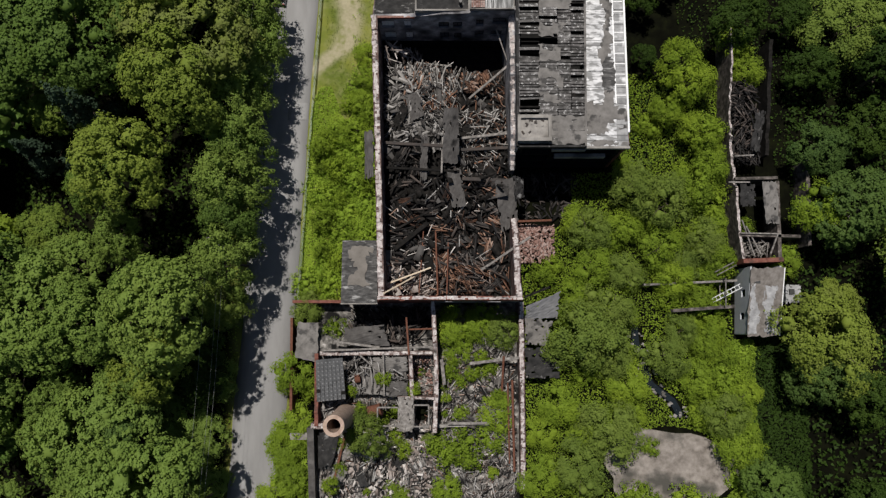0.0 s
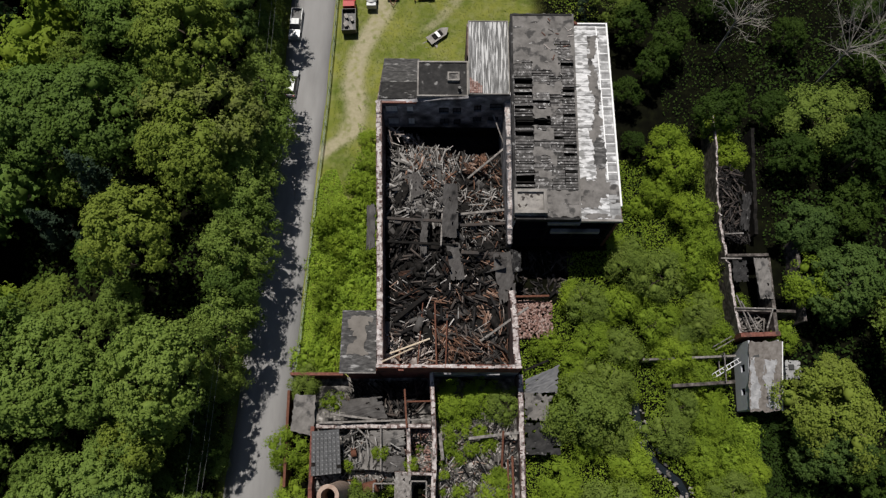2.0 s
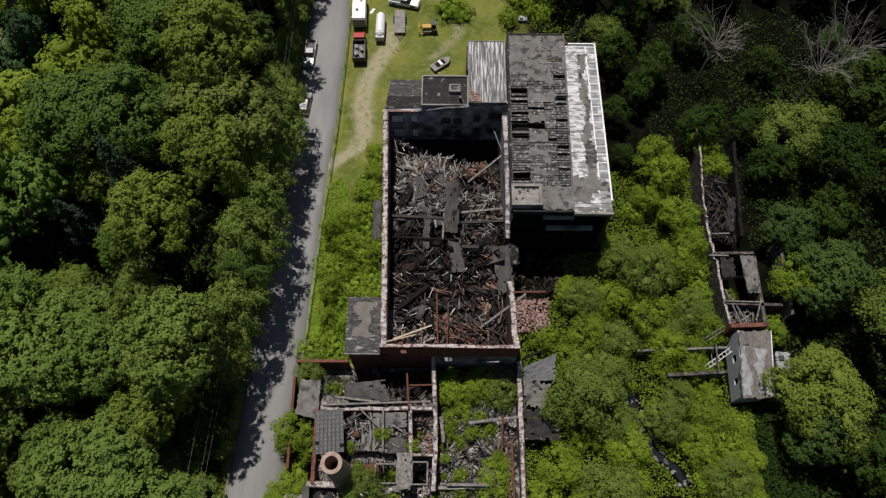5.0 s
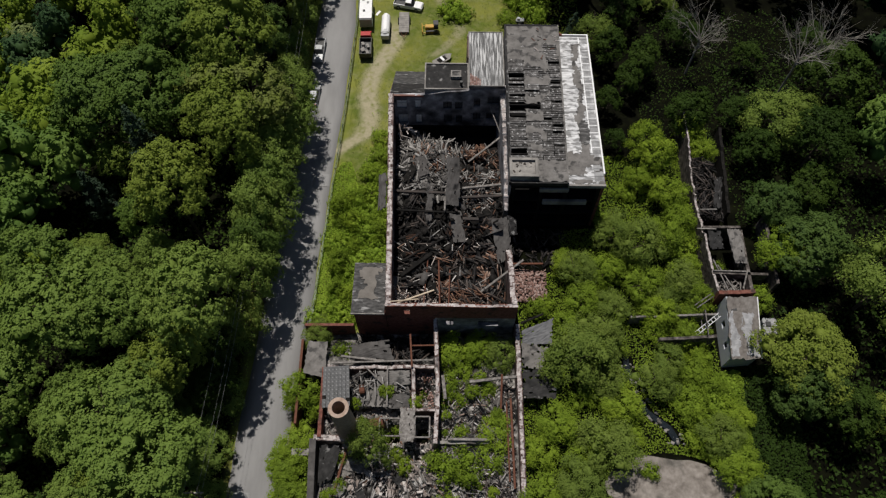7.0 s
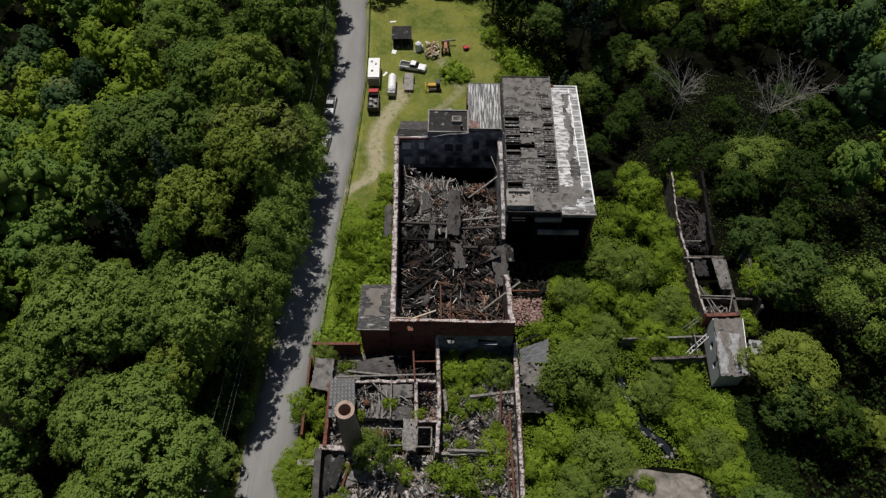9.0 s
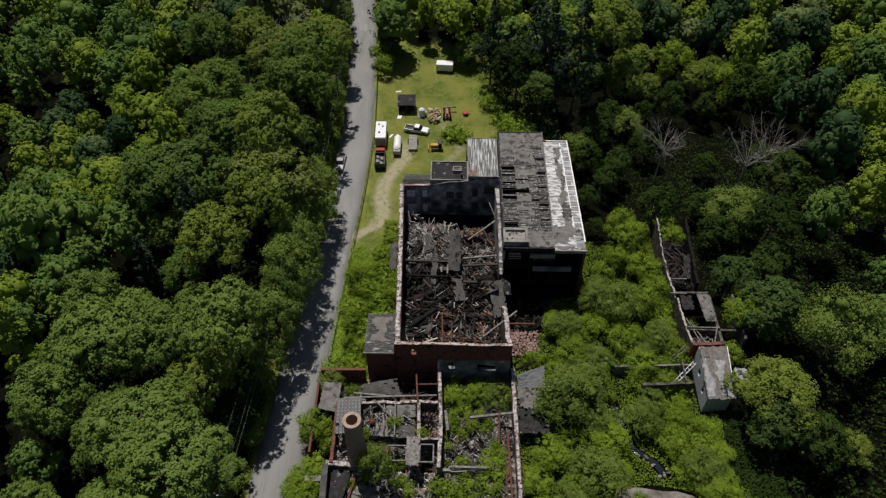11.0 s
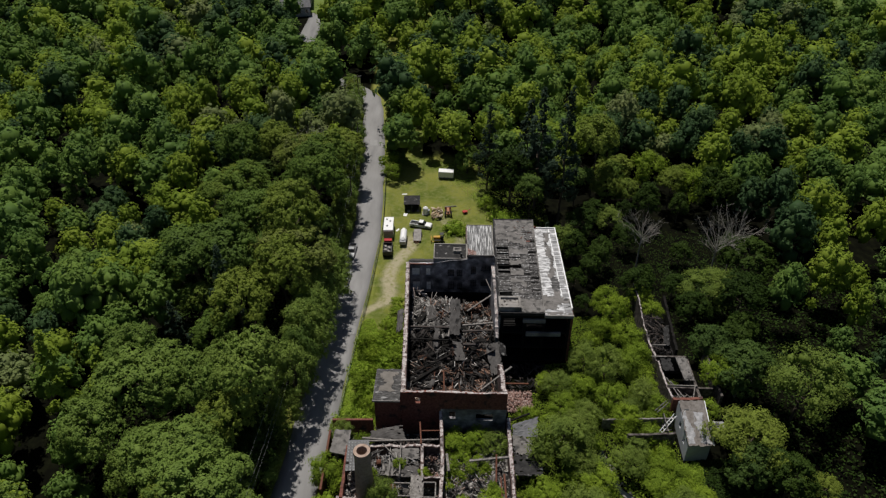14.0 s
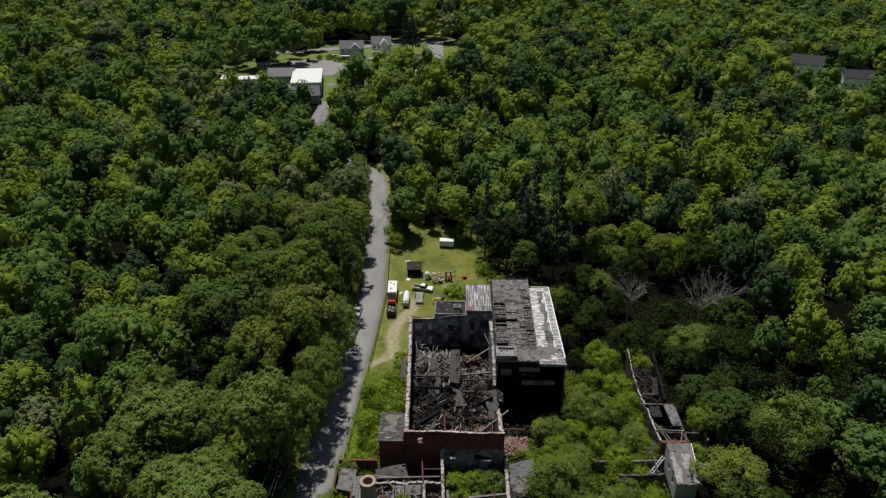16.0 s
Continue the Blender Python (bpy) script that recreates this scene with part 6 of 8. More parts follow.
one("drum", M_RUST, boiler, "", lambda bm: tube(bm, (-10.0, -10.6, -2.2), (-8.4, -10.2, -2.0), 0.75, 0.75, 16))
one("flange", M_RUST, boiler, "", lambda bm: tube(bm, (-8.4, -10.2, -2.0), (-8.25, -10.16, -1.98), 0.85, 0.85, 16))
one("stand", M_BLACK, boiler, "", lambda bm: bx(bm, -9.9, -8.6, -10.9, -10.0, -6.0, -2.6))
winch = thing("winch", "rusty winch standing in the ruin", "winch")
one("drum", M_RUST, winch, "", lambda bm: tube(bm, (-11.7, -6.2, -0.9), (-11.0, -6.1, -0.9), 0.5, 0.5, 12))
one("frame", M_RUST, winch, "", lambda bm: (beam(bm, (-11.8, -6.3, -2.0), (-11.6, -5.6, -0.2), 0.16, 0.16), beam(bm, (-11.0, -6.3, -2.0), (-11.2, -5.6, -0.2), 0.16, 0.16)))
for x in (11.5, 15.7):
    for y in (-6.0, -2.3, 2.0):
        timber("post", (x, y, -7), (x, y, -3.6), 0.25, 0.25, M_WOOD_GREY, "grey timber post under the shed roof", "post")
for p, q, w, m_, lb in [
    ((-16.0, -2.4, -0.3), (-1.6, -1.9, 0.0), 0.25, M_WOOD_GREY, "long grey beam lying on the cross wall"), ((-14.6, -1.2, -0.8), (-8.4, -2.0, -0.4), 0.3, M_WOOD_GREY, "grey beam on the fallen roof"),
    ((-11.0, -3.0, 0.0), (-7.6, -6.0, -1.2), 0.2, M_WOOD_GREY, "grey plank leaning on the wall"), ((-7.9, -2.8, 0.0), (-7.8, -8.4, -0.9), 0.22, M_WOOD_GREY, "grey beam spanning the rooms"),
    ((-4.9, 2.0, -0.2), (-4.5, -3.0, 0.1), 0.25, M_RUST, "rusty steel beam"), ((-4.6, 0.4, -0.6), (-1.3, 0.5, -0.6), 0.22, M_RUST, "rusty steel beam"),
    ((3.6, -4.2, -2.6), (10.3, -3.4, -2.4), 0.4, M_WOOD_GREY, "pale log lying over the rubble"), ((8.2, -3.2, -2.0), (8.0, -8.4, -3.6), 0.28, M_RUST, "rusty iron beam leaning down"),
    ((9.4, -6.4, -3.0), (9.6, -18.6, -3.4), 0.3, M_RUST, "rusty pipe along the wall"), ((8.8, -6.8, -3.2), (9.0, -17.6, -3.8), 0.2, M_RUST, "rusty pipe along the wall"),
    ((0.6, -12.2, -3.0), (6.4, -12.2, -3.2), 0.35, M_WOOD_GREY, "grey beam lying on the wall"), ((-0.2, -3.6, -1.6), (0.2, -7.0, -1.8), 0.45, M_WOOD_GREY, "pale standing timber by the middle wall"),
    ((-13.2, -13.6, -3.2), (-14.8, -20.4, -3.6), 0.3, M_RUST, "rusty pipe lying in the rubble"), ((11.2, 4.8, -2.6), (14.6, 6.2, -2.2), 0.3, M_CHAR, "charred beam over the shed"),
]:
    timber("beam", p, q, w, w * 0.9, m_, lb)
# brick walls and pipe by the road
edge_wall = thing("road_wall", "low rusty red wall along the road by the ruin", "wall")
wall("wall", (-20.7, 2.0), (-20.5, -10.4), 0.35, -7.0, [-2.6, -2.5, -2.5], M_RUST, edge_wall, seed=61)
wall("wall", (-20.6, 4.2), (-13.4, 4.2), 0.4, -7.0, [-2.4, -2.2], M_BRICK, edge_wall, seed=62)

# ---- chimney stack ----
stack = thing("chimney_stack", "round tan brick chimney stack with an open top", "chimney")


def stack_shell(bm):
    n, rings = 28, [(-7.0, 1.7), (0.0, 1.45), (7.2, 1.22), (7.3, 1.3), (8.15, 1.3), (8.15, 0.82), (4.0, 0.8), (-6.5, 0.8)]
    loops = [[bm.verts.new((-13.1 + r * math.cos(2 * math.pi * i / n), -11.1 + r * math.sin(2 * math.pi * i / n), z)) for i in range(n)] for z, r in rings]
    for a, b in zip(loops, loops[1:]):
        for i in range(n):
            bm.faces.new((a[i], a[(i + 1) % n], b[(i + 1) % n], b[i]))
    bm.faces.new(loops[-1])


one("shaft", M_STACK, stack, "", stack_shell)

# ---- brick yard and slab ----
debris("brick_rubble", 36, 500, 10.6, 16.0, 9.8, 15.4, lambda x, y: -6.1 + 0.5 * np.exp(-((x - 12.5) / 2) ** 2 - ((y - 12.5) / 2) ** 2), M_RUBBLE_BRICK, "scattered heap of broken pinkish bricks", 0.2, 0.9, 0.12, 0.3, 0.2)
timber("beam", (10.4, 15.6, -4.4), (15.4, 15.8, -4.6), 0.3, 0.3, M_RUST, "rusty beam beside the brick heap")
bm = bm_new()
ring = []
for k in range(26):
    a = k / 26 * 2 * math.pi
    r = 1 + 0.1 * math.sin(3 * a + 1) + 0.05 * math.sin(7 * a)
    ring.append((31.4 + 9.4 * r * math.cos(a), -18.9 + 5.6 * r * math.sin(a)))
prism(bm, [(x, y, -7.4) for x, y in ring], [(x, y, -6.25) for x, y in ring])
tagged(part("slab", bm, mat("old_concrete", [(0.14, 0.12, 0.105), (0.27, 0.24, 0.215), (0.4, 0.36, 0.33)], 0.9, detail=9, bump=0.3, spot=(0.09, 0.085, 0.075), spot_scale=0.25, spot_lo=0.5, spot_hi=0.62)), "cracked old concrete slab among bushes", "slab", kind="structure")

# ---- east ruin ----
M_EASTWALL = mat("stained_masonry", [(0.025, 0.023, 0.021), (0.07, 0.062, 0.056), (0.15, 0.13, 0.12), (0.3, 0.27, 0.25)], 1.4, bump=0.3, bump_scale=8)
east = thing("east_ruin", "long narrow ruined mill row of broken walls", "ruin")
wall("west_wall", (40.9, 44.0), (40.3, 29.0), 0.3, -7, [-1.6, -0.9, -1.6, -2.0], M_EASTWALL, east, "thin broken brick wall", ragged=0.5, seed=71, cap=M_BRICK_TOP)
wall("west_wall", (40.3, 29.0), (40.8, 19.4), 0.4, -7, [-1.8, -2.2, -1.9], M_EASTWALL, east, ragged=0.6, seed=72, cap=M_BRICK_TOP)
wall("west_wall", (40.8, 19.4), (41.3, 9.8), 0.4, -7, [-1.9, -2.3, -1.9], M_EASTWALL, east, ragged=0.3, seed=73, cap=M_BRICK_TOP)
wall("cross_wall", (41.0, 9.7), (46.4, 9.9), 0.6, -7, [-1.4, -1.5, -1.2], M_BRICK, east, "brown brick wall", ragged=0.15, seed=74)
wall("cross_wall", (41.0, 13.4), (49.4, 13.2), 0.4, -7, [-2.2, -2.2], M_EASTWALL, east, seed=75)
wall("cross_wall", (40.6, 21.2), (46.6, 21.4), 0.4, -7, [-1.8, -2.0], M_EASTWALL, east, seed=76)
wall("east_wall", (46.6, 21.0), (46.4, 10.0), 0.5, -7, [-2.2, -2.2], M_EASTWALL, east, seed=77)
wall("east_wall", (51.2, 24.0), (51.0, 12.0), 0.5, -7, [-2.6, -3.0], M_EASTWALL, east, seed=78)
wall("east_wall", (47.4, 42.0), (46.0, 25.0), 0.5, -7, [-3.2, -3.6], M_CHAR, east, ragged=0.4, seed=79)
wall("yard_wall", (31.8, 3.0), (40.4, 3.6), 0.45, -7.5, [-3.6, -3.7, -3.6], M_EASTWALL, east, "grey-topped retaining wall", ragged=0.1, seed=80)
wall("yard_wall", (28.0, 6.6), (41.0, 7.2), 0.3, -7.0, [-3.8, -3.8], M_WOOD_GREY, east, ragged=0.15, seed=81)
debris("rubble", 37, 320, 40.9, 45.2, 23.5, 36, lambda x, y: -4.4 + 0.3 * fbm(x, y, 2, 2), M_RUBBLE, "tangle of grey laths and burnt boards", 0.8, 3.2, 0.06, 0.2, 1.2)
debris("rubble", 38, 90, 41, 46, 10.4, 13.0, lambda x, y: -4.6 + 0 * x, M_WOOD_GREY, "grey boards fallen in the row", 0.8, 2.6, 0.08, 0.2, 1.0)
sheet("roof_panel", [(41.2, 17.3, -2.0), (43.3, 17.4, -2.1), (43.2, 20.4, -1.7), (40.9, 20.4, -1.6)], 0.12, M_TAR, "grey roof remnant", "roof panel", 0.06, 21)
sheet("roof_panel", [(44.6, 15.0, -2.1), (46.5, 14.9, -2.1), (46.3, 20.8, -1.7), (44.2, 20.7, -1.7)], 0.12, M_TAR_GREY, "pale grey roof remnant", "roof panel", 0.06, 22)
sheet("roof_panel", [(43.4, 25.6, -3.0), (44.5, 25.2, -2.6), (45.6, 31.0, -2.4), (44.6, 31.4, -3.2)], 0.12, M_TAR, "black slumped roof strip", "roof panel", 0.2, 23)
for p, q in [((41.2, 15.4, -1.8), (43.2, 10.6, -3.0)), ((41.8, 14.6, -2.0), (44.2, 10.8, -3.2)), ((46.2, 13.6, -2.0), (45.2, 10.8, -2.4)), ((41.0, 13.6, -2.0), (46.6, 13.5, -2.0)), ((39.4, 20.6, -1.3), (42.4, 20.6, -1.4)), ((40.6, 24.4, -1.8), (43.4, 24.6, -2.0))]:
    timber("beam", p, q, 0.2, 0.2, M_WOOD_GREY, "grey weathered beam in the row")
# small white-walled shed at the row's south end
shed = thing("shed", "small pale-walled shed with a patchy flat roof", "shed")
wall("west_wall", (41.9, 8.9), (41.5, -0.2), 0.25, -7.6, [-1.2, -2.4], M_SIDING, shed, "pale blue-grey painted wall", seed=82, openings=[(3.0, 4.0, -4.2, -2.9), (6.2, 7.1, -4.6, -3.3)])
wall("south_wall", (41.5, -0.2), (45.3, 0.1), 0.25, -7.6, [-2.5, -2.5], M_SIDING, shed, seed=83)
wall("east_wall", (45.3, 0.1), (45.9, 9.0), 0.25, -7.6, [-2.4, -1.2], M_SIDING, shed, seed=84)
shed_roof = sheet("roof", [(41.2, -0.6, -2.24), (45.6, -0.4, -2.24), (46.2, 8.7, -1.0), (41.7, 8.7, -1.0)], 0.18, mat("brown_roof", [(0.12, 0.105, 0.095), (0.2, 0.18, 0.165), (0.27, 0.25, 0.235)], 1.5), "brown felt roof with pale worn patches", "", 0.02, 24, False)
shed_roof.parent = shed
M_PALE = mat("pale_worn_felt", [(0.22, 0.22, 0.225), (0.36, 0.36, 0.37), (0.5, 0.5, 0.51)], 1.2, detail=9)
shed_z = lambda y: -2.12 + 0.1327 * (y + 0.9)
felt("patch", (41.4, 43.4, -0.3, 8.4, lambda x, y: x < 42.4 + 0.04 * y + 0.4 * math.sin(y * 0.8) and x > 41.4 + 0.05 * y and y < 6.6), shed_z, M_PALE, shed, "pale worn felt", 0.03, 31, 0.3)
felt("patch", (42.6, 45.6, -0.1, 8.4, lambda x, y: 43.4 + 0.06 * y + 0.4 * math.sin(y * 1.1) < x < 44.9 + 0.05 * y + 0.3 * math.sin(y * 0.9 + 1) and y < 6.2), shed_z, M_PALE, shed, "pale worn felt", 0.03, 32, 0.3)
# solid black block, painting the dark inside of an opening
one("hatch", M_BLACK, shed, "black roof opening", lambda bm: bx(bm, 42.1, 43.0, 6.6, 7.8, -1.3, -1.06))
one("roof_edge", M_WHITE, shed, "white roof edging", lambda bm: prism(bm, [(45.62, -0.4, -2.2), (45.74, -0.4, -2.2), (46.34, 8.7, -0.9), (46.22, 8.7, -0.9)], [(45.62, -0.4, -2.05), (45.74, -0.4, -2.05), (46.34, 8.7, -0.75), (46.22, 8.7, -0.75)]))
shack_e = thing("broken_shack", "small broken white-roofed shack beside the shed", "shack")
wall("wall", (47.9, 4.2), (47.9, 6.4), 0.2, -7.2, [-4.2, -4.0], M_SIDING, shack_e, seed=85)
wall("wall", (49.7, 4.2), (49.7, 6.4), 0.2, -7.2, [-4.3, -4.1], M_SIDING, shack_e, seed=86)
torn = sheet("roof", [(47.7, 4.0, -4.1), (49.9, 4.1, -4.2), (49.8, 6.6, -3.9), (47.7, 6.6, -3.8)], 0.1, M_PALE, "torn white roof sheet", "", 0.15, 33)
torn.parent = shack_e
# no hole is cut: a black block paints its inner dark
one("hole", M_BLACK, shack_e, "black opening", lambda bm: bx(bm, 48.1, 48.8, 5.3, 6.0, -4.2, -3.6))
ladder = thing("ladder", "pale wooden ladder leaning beside the shed", "ladder")
for o in (0, 0.5):
    one("rail", M_WHITE, ladder, "", lambda bm: beam(bm, (37.6 + o * 0.5, 4.6 - o, -5.2), (40.6 + o * 0.5, 6.6 - o, -2.0), 0.1, 0.1))
for k in range(8):
    f = (k + 0.5) / 8
    one("rung", M_WHITE, ladder, "", lambda bm: beam(bm, (37.6 + 3 * f, 4.6 + 2 * f, -5.2 + 3.2 * f), (37.85 + 3 * f, 4.1 + 2 * f, -5.2 + 3.2 * f), 0.06, 0.06))
frame_w = thing("timber_frame", "open grey timber frame leaning beside the shed", "frame")
for p, q in [((39.0, 3.6, -7), (39.0, 3.6, -3.2)), ((39.0, 7.4, -7), (39.0, 7.4, -2.8)), ((39.0, 3.6, -3.2), (39.0, 7.4, -2.8)), ((39.0, 5.4, -5.2), (40.4, 5.4, -5.0)), ((38.0, 7.9, -3.2), (40.2, 9.2, -1.9)), ((37.7, 8.3, -3.2), (39.9, 9.6, -1.9)), ((39.0, 3.6, -5.2), (39.0, 7.4, -5.0))]:
    one("rail", M_WOOD_GREY, frame_w, "", lambda bm: beam(bm, p, q, 0.14, 0.14))

# frames of timber round the sunken cellars
for x0, x1, y0, y1, z in ((-8.7, -5.9, -12.3, -9.9, -1.2), (-3.9, -1.9, -12.4, -9.6, -1.3)):
    for p, q in (((x0, y0, z), (x1, y0, z)), ((x0, y1, z), (x1, y1, z)), ((x0, y0, z), (x0, y1, z)), ((x1, y0, z), (x1, y1, z))):
        timber("beam", p, q, 0.2, 0.3, M_WOOD_GREY, "grey beam round a sunken cellar")
# ---- stream in the dip ----
bm = bm_new()
pts = [(27.0, 1.6), (27.2, -1.4), (27.8, -4.2), (29.1, -7.2), (32.1, -9.5), (33.2, -11.6)]
M_WATER = mat("stream_water", [(0.01, 0.014, 0.016), (0.02, 0.026, 0.03)], 2, rough=0.06, bump=0.5, bump_scale=9)
a_, b_ = [], []
for (x, y) in pts:
    zz = float(ground_z(x, y)) + 0.35
    a_.append(bm.verts.new((x - 0.45, y - 0.2, zz)))
    b_.append(bm.verts.new((x + 0.45, y + 0.2, zz)))
for i in range(len(pts) - 1):
    bm.faces.new((a_[i], b_[i], b_[i + 1], a_[i + 1]))
tagged(part("water", bm, M_WATER, None, "narrow rocky stream glinting between bushes"), "", "stream", kind="structure")
debris("stones", 78, 190, 26.0, 34.2, -11.8, 1.0, lambda x, y: ground_z(x, y) + 0.35 + 8 * (np.abs(x - np.interp(-y, [-1.6, 1.4, 4.2, 7.2, 9.5, 11.6], [27.0, 27.2, 27.8, 29.1, 32.1, 33.2])) > 1.5) * -1, M_CONCRETE, "grey stones along the stream", 0.2, 0.7, 0.2, 0.5, 0.2, 0.3)

# ---- undergrowth ----


def undergrowth(name, seed, n, region, zoff, leaf, material, label, lumps=1.2):
    """Low leaves over a stretch of ground; region(x, y) tells where they grow."""
    rng = np.random.default_rng(seed)
    x0, x1, y0, y1, inside = region
    x, y = rng.uniform(x0, x1, n), rng.uniform(y0, y1, n)
    keep = inside(x, y)
    x, y = x[keep], y[keep]
    h = np.clip(0.5 + 0.5 * fbm(x / lumps, y / lumps, seed, 3), 0, 1.4)
    z = ground_z(x, y) + zoff * h * rng.uniform(0.4, 1.0, len(x)) + 0.05
    nrm = unit(rng.normal(size=(len(x), 3)) * 0.55 + np.array([0, 0, 1]))
    v = leaf_tris(rng, np.stack([x, y, z], 1), nrm, leaf * rng.uniform(0.6, 1.4, len(x)))
    me = np_mesh(name, v.reshape(-1, 3), [], material, np.arange(len(x) * 3).reshape(-1, 3))
    return tagged(new(name, me), label, "undergrowth", kind="stuff")


# low leaves in the dark ramp: shade between the trees, painted as colour
undergrowth("weeds", 47, 9000, (24.6, 70, 24, 74, lambda x, y: (wood(x, y) | (x < 39) | (x > 48)) & ~((x < 35) & (y > 37))), 1.2, 0.26, M_LEAF_DARK, "dark green undergrowth with the woods' shade in its colour")


# the same dark leaves fill gaps below the crowns with painted shade
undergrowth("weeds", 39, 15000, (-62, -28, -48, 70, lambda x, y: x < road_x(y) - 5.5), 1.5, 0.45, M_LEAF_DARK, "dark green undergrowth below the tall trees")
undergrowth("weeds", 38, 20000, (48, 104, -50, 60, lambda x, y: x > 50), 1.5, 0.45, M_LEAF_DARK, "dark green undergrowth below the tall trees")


# dark leaves paint the black gap below the bank
undergrowth("weeds", 49, 9000, (42.5, 51, -26, 0, lambda x, y: x > 43.2), 0.9, 0.26, M_LEAF_DARK, "dark undergrowth below the bank with shade in its colour")


undergrowth("weeds", 41, 36000, (-20.2, -9.6, 5, 36, lambda x, y: (x > road_x(y) + 4.0) & ~((x > -13.4) & (y < 12.3)) & (y < 34 + 3 * np.sin(x))), 0.7, 0.18, M_LEAF_VINE, "bright green vines and weeds between the road and the hall")
undergrowth("weeds", 42, 70000, (11.2, 41, -26, 38, lambda x, y: ~((x > 10.6) & (x < 15.6) & (y > 9.6) & (y < 15.6)) & ~((x < 18.5) & (y > 15)) & ~((x < 24.3) & (y > 23)) & ((((x - 31.4) / 9.6) ** 2 + ((y + 18.9) / 5.8) ** 2) > 1) & (np.abs(x - np.interp(-y, [-1.7, -1.6, 1.4, 4.2, 7.2, 9.5, 11.6, 11.7], [900, 27.0, 27.2, 27.8, 29.1, 32.1, 33.2, 900])) > 1.1)), 0.8, 0.19, M_LEAF_LIGHT, "rank green undergrowth between the ruins")
undergrowth("weeds", 43, 30000, (35, 43.8, -24, 2, lambda x, y: ((((x - 31.4) / 9.6) ** 2 + ((y + 18.9) / 5.8) ** 2) > 1) & (np.abs(x - np.interp(-y, [-1.7, -1.6, 1.4, 4.2, 7.2, 9.5, 11.6, 11.7], [900, 27.0, 27.2, 27.8, 29.1, 32.1, 33.2, 900])) > 1.1) & ~((x > 40) & (x < 46) & (y > -1))), 1.0, 0.19, M_LEAF_LIGHT, "light green vines over the bank")
undergrowth("weeds", 44, 16000, (-25, -17, -40, -12, lambda x, y: (x > road_x(y) + 3.9) & (x < -18.2)), 1.0, 0.2, M_LEAF_VINE, "bright green weeds along the road")
undergrowth("weeds", 45, 18000, (-34, -22, -46, 160, lambda x, y: (x < road_x(y) - 3.8) & (x > road_x(y) - 6.5)), 0.5, 0.19, M_LEAF_VINE, "rough green verge along the road")
undergrowth("weeds", 46, 30000, (-16, 26, 33, 112, lambda x, y: (x > yard_east(y) - 3.5) | ((x < -10) & (x > -13.5) & (y < 48) & (fbm(x / 2, y / 2, 4, 2) > -0.1))), 0.7, 0.19, M_LEAF_VINE, "long grass and weeds round the yard")

